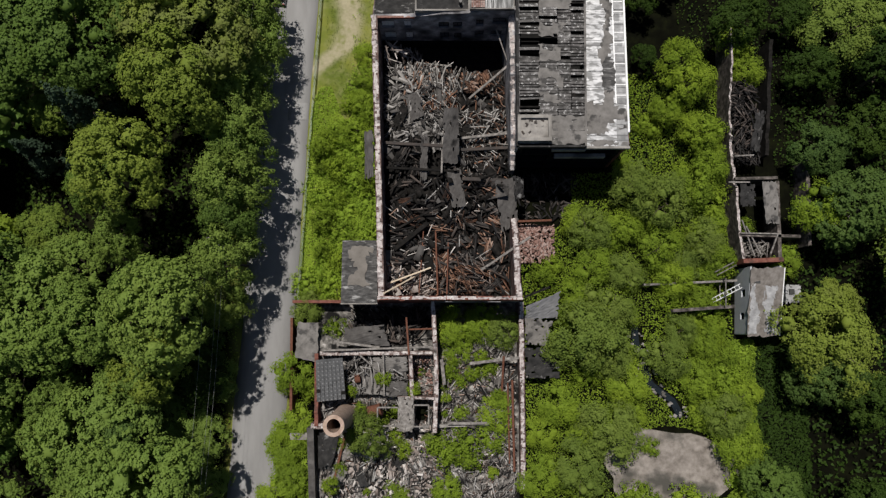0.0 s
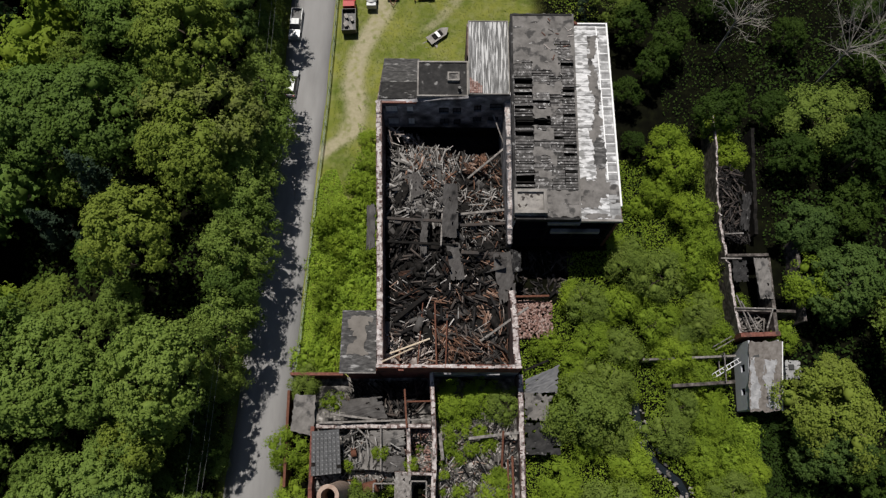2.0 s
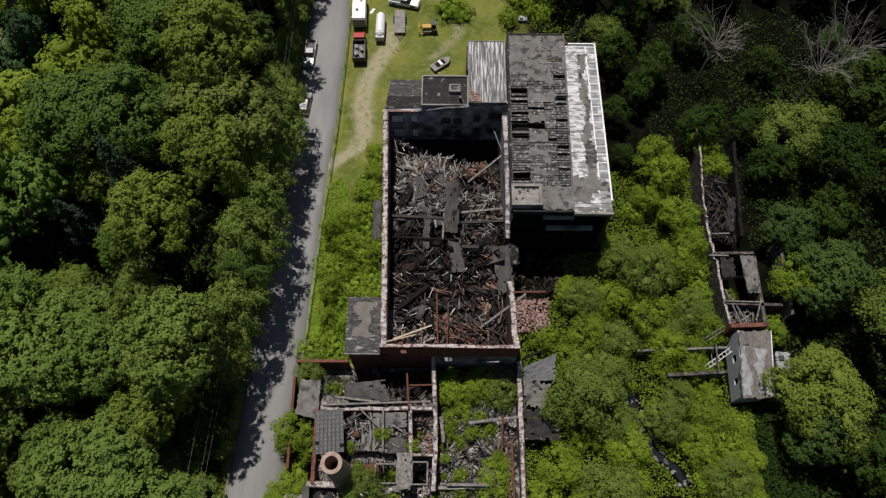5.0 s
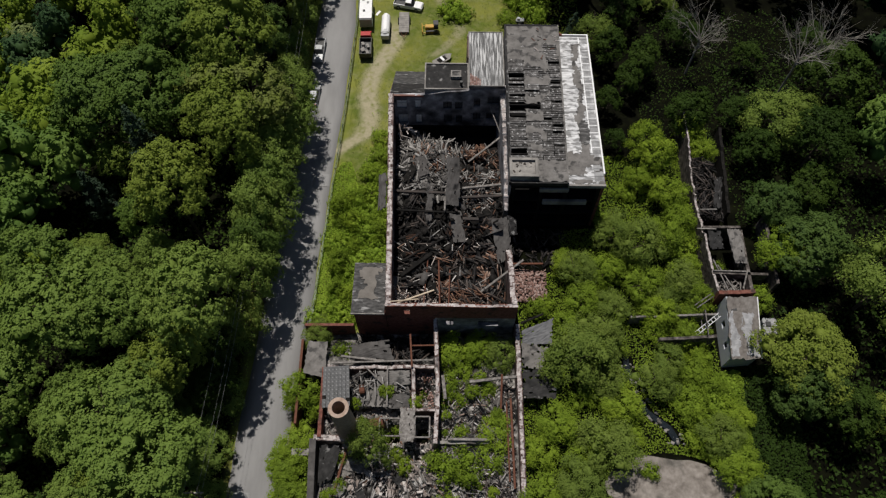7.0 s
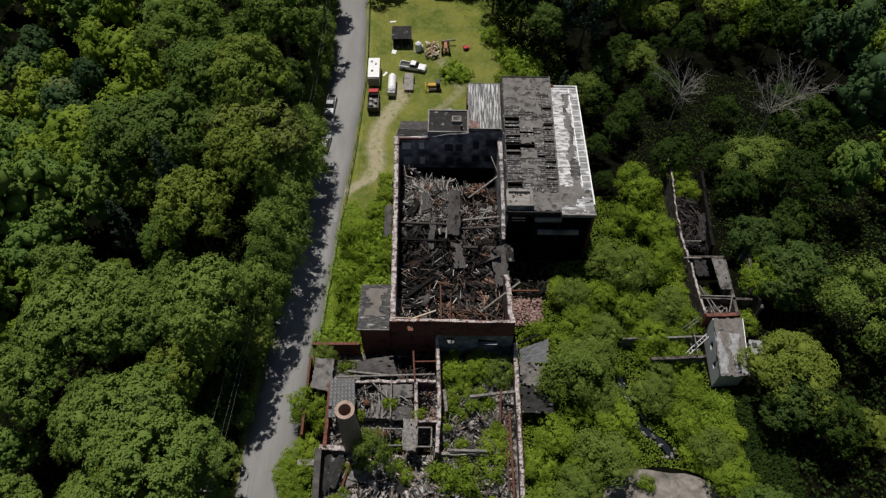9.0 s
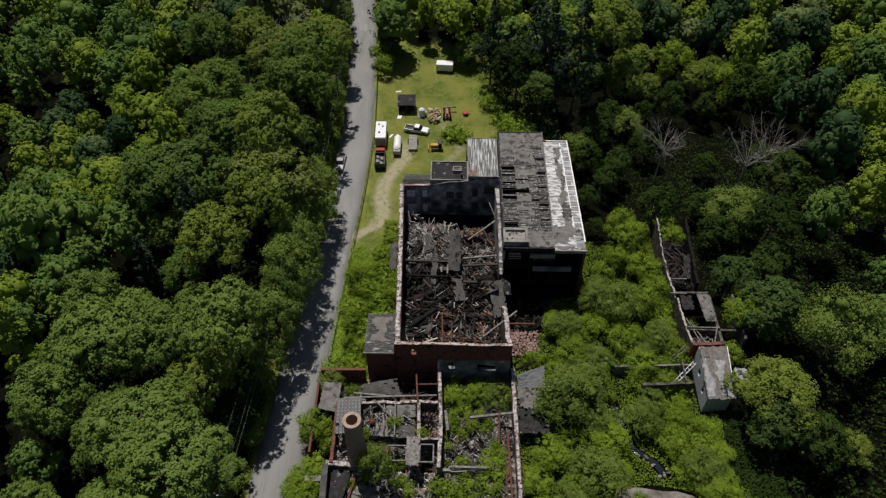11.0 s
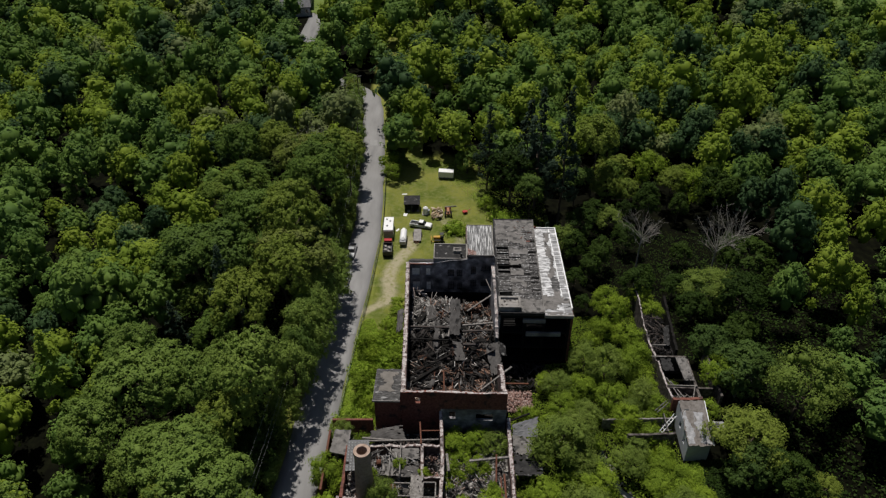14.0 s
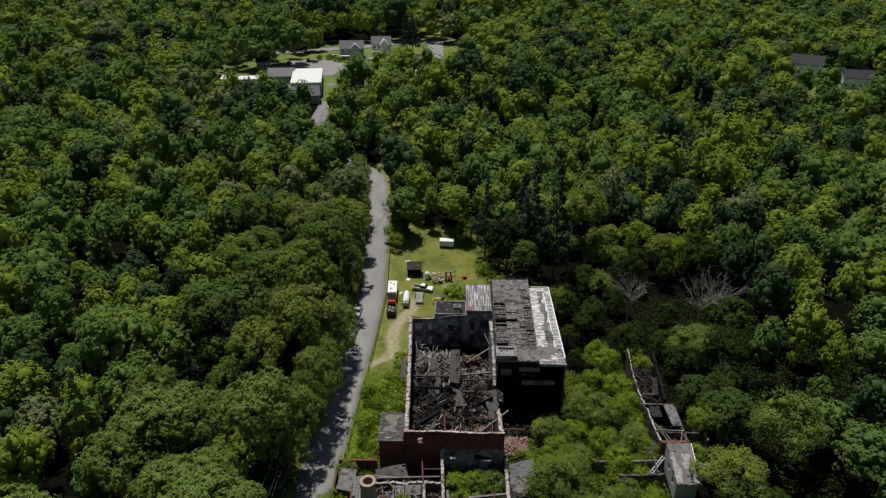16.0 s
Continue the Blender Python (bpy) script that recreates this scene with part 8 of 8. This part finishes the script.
silo = thing("fuel_tank", "small white upright tank beside the shelter", "tank", at(-6.9, 81.6, 0))
one("shell", M_WHITE, silo, "", lambda bm: (tube(bm, (0, 0, 0.1), (0, 0, 1.9), 0.75, 0.7, 16), tube(bm, (0, 0, 1.9), (0, 0, 2.3), 0.7, 0.25, 16)))
one("base", M_CONCRETE, silo, "", lambda bm: bx(bm, -0.9, 0.9, -0.9, 0.9, 0, 0.12))
one("side_tank", M_SIDING, silo, "", lambda bm: bx(bm, 0.7, 1.1, -0.5, 0.5, 0.2, 1.3, 0.05))
pile = debris("timber_pile", 61, 46, -5.4, -2.2, 78.4, 83.6, lambda x, y: -7.4 + 0 * x, M_PLANK, "scattered pile of pale sawn timber", 0.9, 2.6, 0.15, 0.4, 0.7)
tractor = thing("tractor", "faded orange tractor with a loader", "tractor", at(-0.8, 81.4, 92))
one("body", M_ORANGE, tractor, "", lambda bm: (bx(bm, -0.6, 1.7, -0.35, 0.35, 0.6, 1.3, 0.06), bx(bm, -1.3, -0.5, -0.5, 0.5, 0.7, 1.1, 0.05)))
one("seat", M_BLACK, tractor, "", lambda bm: bx(bm, -1.1, -0.6, -0.25, 0.25, 1.1, 1.5, 0.05))
wheel_set(tractor, (-0.95,), (-0.8, 0.8), 0.75, 0.4)
wheel_set(tractor, (1.3,), (-0.65, 0.65), 0.42, 0.25)
one("loader_bucket", M_RUST, tractor, "rusty loader bucket", lambda bm: bx(bm, 2.3, 2.8, -0.9, 0.9, 0.2, 0.8, 0.05))
one("loader_arm", M_RUST, tractor, "", lambda bm: (beam(bm, (0, 0.6, 1.2), (2.4, 0.6, 0.6), 0.1, 0.14), beam(bm, (0, -0.6, 1.2), (2.4, -0.6, 0.6), 0.1, 0.14)))
timber("beam", (-1.6, 83.4, -6.6), (1.4, 83.8, -6.6), 0.3, 0.3, M_CONCRETE, "pale squared log lying on trestles", "log")
barrow = thing("cultivator", "rusty red farm implement in the grass", "implement", at(3.9, 82.2, 20))
one("frame", M_RED, barrow, "red painted frame", lambda bm: (bx(bm, -0.8, 0.5, -0.5, 0.5, 0.3, 0.75, 0.05), beam(bm, (0.4, 0, 0.6), (1.6, 0.4, 0.9), 0.08, 0.08)))
wheel_set(barrow, (-0.2,), (-0.6, 0.6), 0.35, 0.12, False)
trailer2 = thing("box_trailer", "white box trailer at the wood's edge", "trailer", at(-1.6, 101.8, -4))
one("body", M_WHITE, trailer2, "", lambda bm: bx(bm, -2.2, 2.2, -1.1, 1.1, 0.6, 2.4, 0.05))
one("skirt", M_SIDING, trailer2, "", lambda bm: bx(bm, -2.1, 2.1, -1.0, 1.0, 0.4, 0.62))
wheel_set(trailer2, (-0.4, 0.5), (-1.05, 1.05), 0.34, 0.2)
boat = thing("wrecked_boat", "broken pale boat hull lying in the grass", "boat", at(-1.0, 60.6, 38))
one("hull", M_CONCRETE, boat, "pale weathered hull", lambda bm: prism(bm, [(-1.6, -0.5, 0), (1.2, -0.5, 0), (1.9, 0, 0.1), (1.2, 0.5, 0), (-1.6, 0.5, 0)], [(-1.8, -0.85, 0.7), (1.3, -0.8, 0.75), (2.3, 0, 0.85), (1.3, 0.8, 0.75), (-1.8, 0.85, 0.7)]))
# near-black slab on the solid hull paints the well's inner shade
one("well", M_CHAR, boat, "dark open well", lambda bm: bx(bm, -0.9, 0.9, -0.5, 0.5, 0.72, 0.8))
one("bench", M_WHITE, boat, "", lambda bm: bx(bm, -0.2, 0.3, -0.6, 0.6, 0.78, 0.95, 0.03))
debris("scrap", 62, 14, -3.4, -0.6, 58.6, 60.4, lambda x, y: -7.75 + 0 * x, M_CONCRETE, "pale scrap lying in the grass", 0.5, 1.6, 0.2, 0.5, 0.1, 0.1)
cart = thing("mower", "small pale ride-on mower abandoned in grass", "mower", at(14.3, 71.4, 0))
one("body", M_SIDING, cart, "", lambda bm: (bx(bm, -0.8, 0.8, -0.5, 0.5, 0.25, 0.7, 0.06), bx(bm, -0.6, 0.0, -0.3, 0.3, 0.7, 1.1, 0.05)))
wheel_set(cart, (-0.5, 0.55), (-0.5, 0.5), 0.25, 0.15, False)
for x, y, d in [(-13.9, 73.4, 60), (-12.6, 81.0, 80), (-12.1, 80.9, 80), (-13.2, 91.8, 10)]:
    bm = bm_new()
    bx(bm, -0.7, 0.7, -0.25, 0.25, 0.03, 0.09, 0.01)
    ob = tagged(part("board", bm, M_WHITE, None, "pale board lying on the grass"), "", "board")
    ob.matrix_world = at(x, y, d)

# ---- fence along the road ----
fence = thing("chain_fence", "grey-green wire fence along the road", "fence")
M_WIRE = mat("fence_wire", [(0.1, 0.14, 0.1), (0.16, 0.2, 0.15)], 3, rough=0.5, metal=0.3)
FY = np.arange(2.0, 112, 3.2)
for a, b in zip(FY, FY[1:]):
    xa, xb = float(road_x(a)) + 4.15, float(road_x(b)) + 4.15
    za, zb = float(ground_z(xa, a)), float(ground_z(xb, b))
    one("post", M_WIRE, fence, "", lambda bm: tube(bm, (xa, a, za - 0.3), (xa, a, za + 1.7), 0.045, 0.045, 6))
    one("mesh_panel", M_WIRE, fence, "", lambda bm: [beam(bm, (xa, a, za + h), (xb, b, zb + h), 0.02, 0.03) for h in (0.15, 0.4, 0.65, 0.9, 1.15, 1.4, 1.65)] + [beam(bm, (xa + (xb - xa) * f, a + (b - a) * f, za + 0.1), (xa + (xb - xa) * f, a + (b - a) * f, za + 1.66), 0.02, 0.02, (0, 1, 0)) for f in np.linspace(0.08, 0.92, 9)])

# ---- power line ----
def pole(x, y, h):
    p = thing("utility_pole", "wooden utility pole with a crossarm", "utility pole", at(x, y, 2), "poles along the road")
    one("shaft", M_BARK, p, "", lambda bm: tube(bm, (0, 0, -0.5), (0, 0, h), 0.17, 0.12, 9))
    arm = one("crossarm", M_DEAD, p, "pale wooden crossarm", lambda bm: bx(bm, -1.25, 1.25, -0.07, 0.07, h - 0.75, h - 0.6))
    for a in (-1.1, -0.4, 0.5, 1.1):
        one("insulator", M_GREYMETAL, arm, "", lambda bm: tube(bm, (a, 0, h - 0.6), (a, 0, h - 0.42), 0.06, 0.04, 6))
    return Vector((x, y, float(ground_z(x, y)) + h))


tops = [pole(float(road_x(y)) - o, y, 12.6) for y, o in ((-62, 4.4), (-21, 4.0), (12, 4.6), (45, 3.6), (80, 4.2), (116, 4.4), (150, 4.8))]
for k, (a, b) in enumerate(zip(tops, tops[1:])):
    for o in (-1.1, 0.5, 1.1):
        bm = bm_new()
        pts = [a.lerp(b, f) + Vector((o, 0, -0.4 - 3.2 * f * (1 - f))) for f in np.linspace(0, 1, 13)]
        rings = [[bm.verts.new(Vector(p) + Vector(o)) for o in ((-0.012, 0, 0), (0, 0, 0.012), (0.012, 0, 0), (0, 0, -0.012))] for p in pts]
        for ra, rb in zip(rings, rings[1:]):
            for i in range(4):
                bm.faces.new((ra[i], ra[(i + 1) % 4], rb[(i + 1) % 4], rb[i]))
        bm.faces.new(rings[0])
        bm.faces.new(rings[-1])
        tagged(part("wire", bm, M_GREYMETAL, None, "thin grey overhead wire between utility poles"), "", "wire")

# ---- the settlement beyond the woods ----
M_GRAVEL = mat("worn_lot", [(0.26, 0.255, 0.25), (0.36, 0.35, 0.34)], 0.3, rough=0.9)
M_LAWN = mat("lawn", [(0.12, 0.18, 0.04), (0.19, 0.25, 0.06)], 0.2)


def patch(name, ring, lift, material, label, category):
    """A thin sheet that follows the ground inside a ring of corners."""
    bm = bm_new()
    bm.faces.new([bm.verts.new((x, y, 0)) for x, y in ring])
    xs_, ys_ = [p[0] for p in ring], [p[1] for p in ring]
    for lo, hi_, co in ((min(xs_), max(xs_), 0), (min(ys_), max(ys_), 1)):
        for q in np.arange(lo + 8, hi_, 8.0):
            bmesh.ops.bisect_plane(bm, geom=bm.verts[:] + bm.edges[:] + bm.faces[:], plane_co=((q, 0, 0), (0, q, 0))[co], plane_no=((1, 0, 0), (0, 1, 0))[co])
    for v in bm.verts:
        v.co.z = float(ground_z(v.co.x, v.co.y)) + lift
    rise = bmesh.ops.extrude_face_region(bm, geom=bm.faces[:])
    for v in rise["geom"]:
        if isinstance(v, bmesh.types.BMVert):
            v.co.z -= 0.15
    return tagged(part(name, bm, material, None, label), "", category, kind="structure")


patch("lawn", [(-125, 242), (-60, 240), (-20, 268), (4, 280), (30, 374), (-30, 378), (-80, 352), (-140, 336)], 0.2, M_LAWN, "rough green lawn round the settlement", "lawn")
patch("lawn", [(162, 244), (222, 240), (228, 296), (176, 304)], 0.2, M_LAWN, "green lawn round the far houses", "lawn")
patch("lot", [(-96.0, 279.0), (-64.0, 276.0), (-58.0, 300.0), (-76.0, 312.0), (-92.0, 306.0)], 0.45, M_GRAVEL, "pale gravel yard behind the white hall", "yard")
patch("road", [(-137.0, 322.3), (-107.7, 322.3), (-69.4, 335.1), (-20.1, 358.8), (18.3, 364.3), (18.3, 371.6), (-21.9, 366.1), (-71.2, 342.4), (-107.7, 329.6), (-137.0, 329.6)], 0.45, M_GRAVEL, "grey side road behind the houses", "road")
patch("lot", [(-23.7, 276.6), (-12.8, 278.5), (-6.4, 313.2), (-7.3, 360.6), (-16.4, 358.8), (-18.3, 316.8)], 0.55, M_GRAVEL, "grey parking lot", "parking lot")
patch("lot", [(-58.4, 311.3), (-18.3, 316.8), (-16.4, 324.1), (-58.4, 316.8)], 0.6, M_GRAVEL, "grey drive in front of the houses", "drive")
patch("lawn", [(-109.6, 293.1), (-84.0, 293.1), (-58.4, 316.8), (-16.4, 325.9), (-14.6, 357.0), (-69.4, 331.4), (-107.7, 320.5)], 0.35, M_LAWN, "green lawn round the houses", "lawn")


def gable(bm, x0, x1, y0, y1, z0, z1, over=0.4, t=0.25):
    """A gabled roof with its ridge along x."""
    ym = (y0 + y1) / 2
    for s in (-1, 1):
        ye = ym + s * ((y1 - y0) / 2 + over)
        prism(bm, [(x0 - over, ye, z0 - 0.2), (x1 + over, ye, z0 - 0.2), (x1 + over, ym, z1), (x0 - over, ym, z1)], [(x0 - over, ye, z0 - 0.2 + t), (x1 + over, ye, z0 - 0.2 + t), (x1 + over, ym, z1 + t), (x0 - over, ym, z1 + t)])


def house(x, y, deg, w, d, h, rise, wall_m, roof_m, label, cross=False, rows=2, cols=4, name="house"):
    b = thing(name, label, "house", at(x, y, deg))
    one("wall", wall_m, b, "", lambda bm: (bx(bm, -w / 2, w / 2, -d / 2, d / 2, -0.5, h), prism(bm, [(-w / 2, -d / 2, h), (-w / 2, d / 2, h), (-w / 2, 0, h + rise)], [(w / 2, -d / 2, h), (w / 2, d / 2, h), (w / 2, 0, h + rise)]) if rise else None))
    if rise:
        one("roof", roof_m, b, "", lambda bm: gable(bm, -w / 2, w / 2, -d / 2, d / 2, h, h + rise))
    else:
        one("roof", roof_m, b, "", lambda bm: bx(bm, -w / 2 - 0.3, w / 2 + 0.3, -d / 2 - 0.3, d / 2 + 0.3, h, h + 0.4, 0.05))
    if cross:
        one("front_gable", wall_m, b, "", lambda bm: (bx(bm, -w * 0.1, w * 0.38, -d / 2 - 1.8, -d / 2 + 0.2, -0.5, h), prism(bm, [(-w * 0.1, -d / 2 - 1.8, h), (w * 0.38, -d / 2 - 1.8, h), (w * 0.14, -d / 2 - 1.8, h + rise * 0.85)], [(-w * 0.1, 0, h), (w * 0.38, 0, h), (w * 0.14, 0, h + rise * 0.85)])))
        one("porch", M_WHITE, b, "white porch", lambda bm: (bx(bm, -w / 2, w * 0.38, -d / 2 - 3.4, -d / 2 - 1.7, 2.5, 2.7), [bx(bm, -w / 2 + k * w * 0.28, -w / 2 + k * w * 0.28 + 0.2, -d / 2 - 3.3, -d / 2 - 3.1, -0.4, 2.5) for k in range(4)]))
    for r in range(rows):
        for k in range(cols):
            xx, zz = -w / 2 + (k + 0.5) * w / cols, 1.0 + r * 2.8
            win = one("window", M_WHITE, b, "", lambda bm: bx(bm, xx - 0.6, xx + 0.6, -d / 2 - 0.08, -d / 2 + 0.1, zz, zz + 1.5))
            one("pane", M_GLASS, win, "", lambda bm: bx(bm, xx - 0.5, xx + 0.5, -d / 2 - 0.11, -d / 2 - 0.06, zz + 0.1, zz + 1.4))
        for k in range(2):
            yy, zz = -d / 2 + (k + 0.5) * d / 2, 1.0 + r * 2.8
            win = one("window", M_WHITE, b, "", lambda bm: bx(bm, -w / 2 - 0.08, -w / 2 + 0.1, yy - 0.5, yy + 0.5, zz, zz + 1.5))
            one("pane", M_GLASS, win, "", lambda bm: bx(bm, -w / 2 - 0.11, -w / 2 - 0.06, yy - 0.4, yy + 0.4, zz + 0.1, zz + 1.4))
    return b


house(-73.6, 258.4, 8, 14.2, 27.9, 5.2, 0, M_SIDING, M_WHITE, "long hall with a bright white flat roof", rows=1, name="hall")
house(-71.0, 240.0, 14, 12.5, 9.0, 3.6, 3.4, M_SIDING, M_SHINGLE, "grey-shingled gabled hall among trees", rows=1, name="hall")
house(-88.6, 268.7, 8, 13.0, 13.0, 3.0, 2.6, M_SIDING, M_SHINGLE, "low grey-roofed hall beside the white one", rows=1, name="hall")
house(-102.3, 258.4, 8, 11.4, 6.5, 3.6, 0, M_WHITE, M_WHITE, "low white shed among trees", rows=1, name="hall")
house(-113.2, 258.4, 8, 6.6, 7.4, 3.6, 0, M_WHITE, M_WHITE, "low white shed among trees", rows=1, name="hall")
house(-104.1, 293.1, 10, 6.6, 7.4, 4.0, 2.5, M_SIDING, M_SHINGLE_DARK, "small dark-roofed house among trees", rows=1)
house(-58.9, 318.6, 6, 13.3, 8.4, 6.0, 3.6, M_SIDING, M_SHINGLE, "two-storey pale house with a grey roof", True)
house(-43.4, 331.4, 8, 10.9, 8.4, 6.0, 3.8, M_WHITE, M_SHINGLE, "two-storey white house with a gabled porch", True)
house(185.3, 284.4, -24, 15.5, 9.0, 8.6, 4.0, M_WHITE, M_SHINGLE_DARK, "white two-storey house with a dark roof", cols=5)
house(205.4, 270.2, -10, 14.2, 7.4, 5.4, 3.4, M_WHITE, M_SHINGLE_DARK, "white low house with a dark roof", rows=1)
house(169.8, 307.7, -10, 11.4, 7.4, 3.6, 2.6, M_WHITE, M_SHINGLE, "low house with a grey roof", rows=1)
house(57.1, 395.3, -30, 10.4, 8.4, 6.0, 3.6, M_WHITE, M_SHINGLE_DARK, "white house with a dark gabled roof")
house(86.7, 466.5, 10, 15.2, 8.4, 4, 3.0, M_WHITE, M_SHINGLE, "distant white house at the wood's edge", rows=1)
house(187.2, 466.5, 0, 11.4, 8.4, 4, 3.4, M_BRICK_TOP, M_SHINGLE_DARK, "distant house with a brown roof", rows=1)
for k, (x, y, m_) in enumerate([(-10.5, 298.6, M_BLACK), (-9.7, 304.0, M_SILVER), (-9.3, 309.5, M_BLACK), (-12.8, 282.1, M_WHITE), (-30.1, 313.2, M_WHITE), (-69.4, 316.8, M_WHITE), (-91.3, 298.6, M_BLACK), (-82.2, 305.9, M_RUST)]):
    suv(x, y, 10 + 13 * (k > 2) * k, m_, "small car parked in the distant lot" if k < 4 else "small car parked by the houses", z=float(ground_z(x, y)) + 0.55)
for x, y in [(-71.2, 313.2), (-65.7, 307.7), (-76.7, 311.3), (-32.9, 336.9), (-27.4, 331.4)]:
    plant("shrub", 1, x, y, 1.2, x, group="garden shrubs", tall=1.2)
plant("pine", 0, -24.7, 325.9, 1.5, 0.4, tall=0.9)
plant("pine", 1, -28.3, 328.7, 1.4, 1.4, tall=0.9)
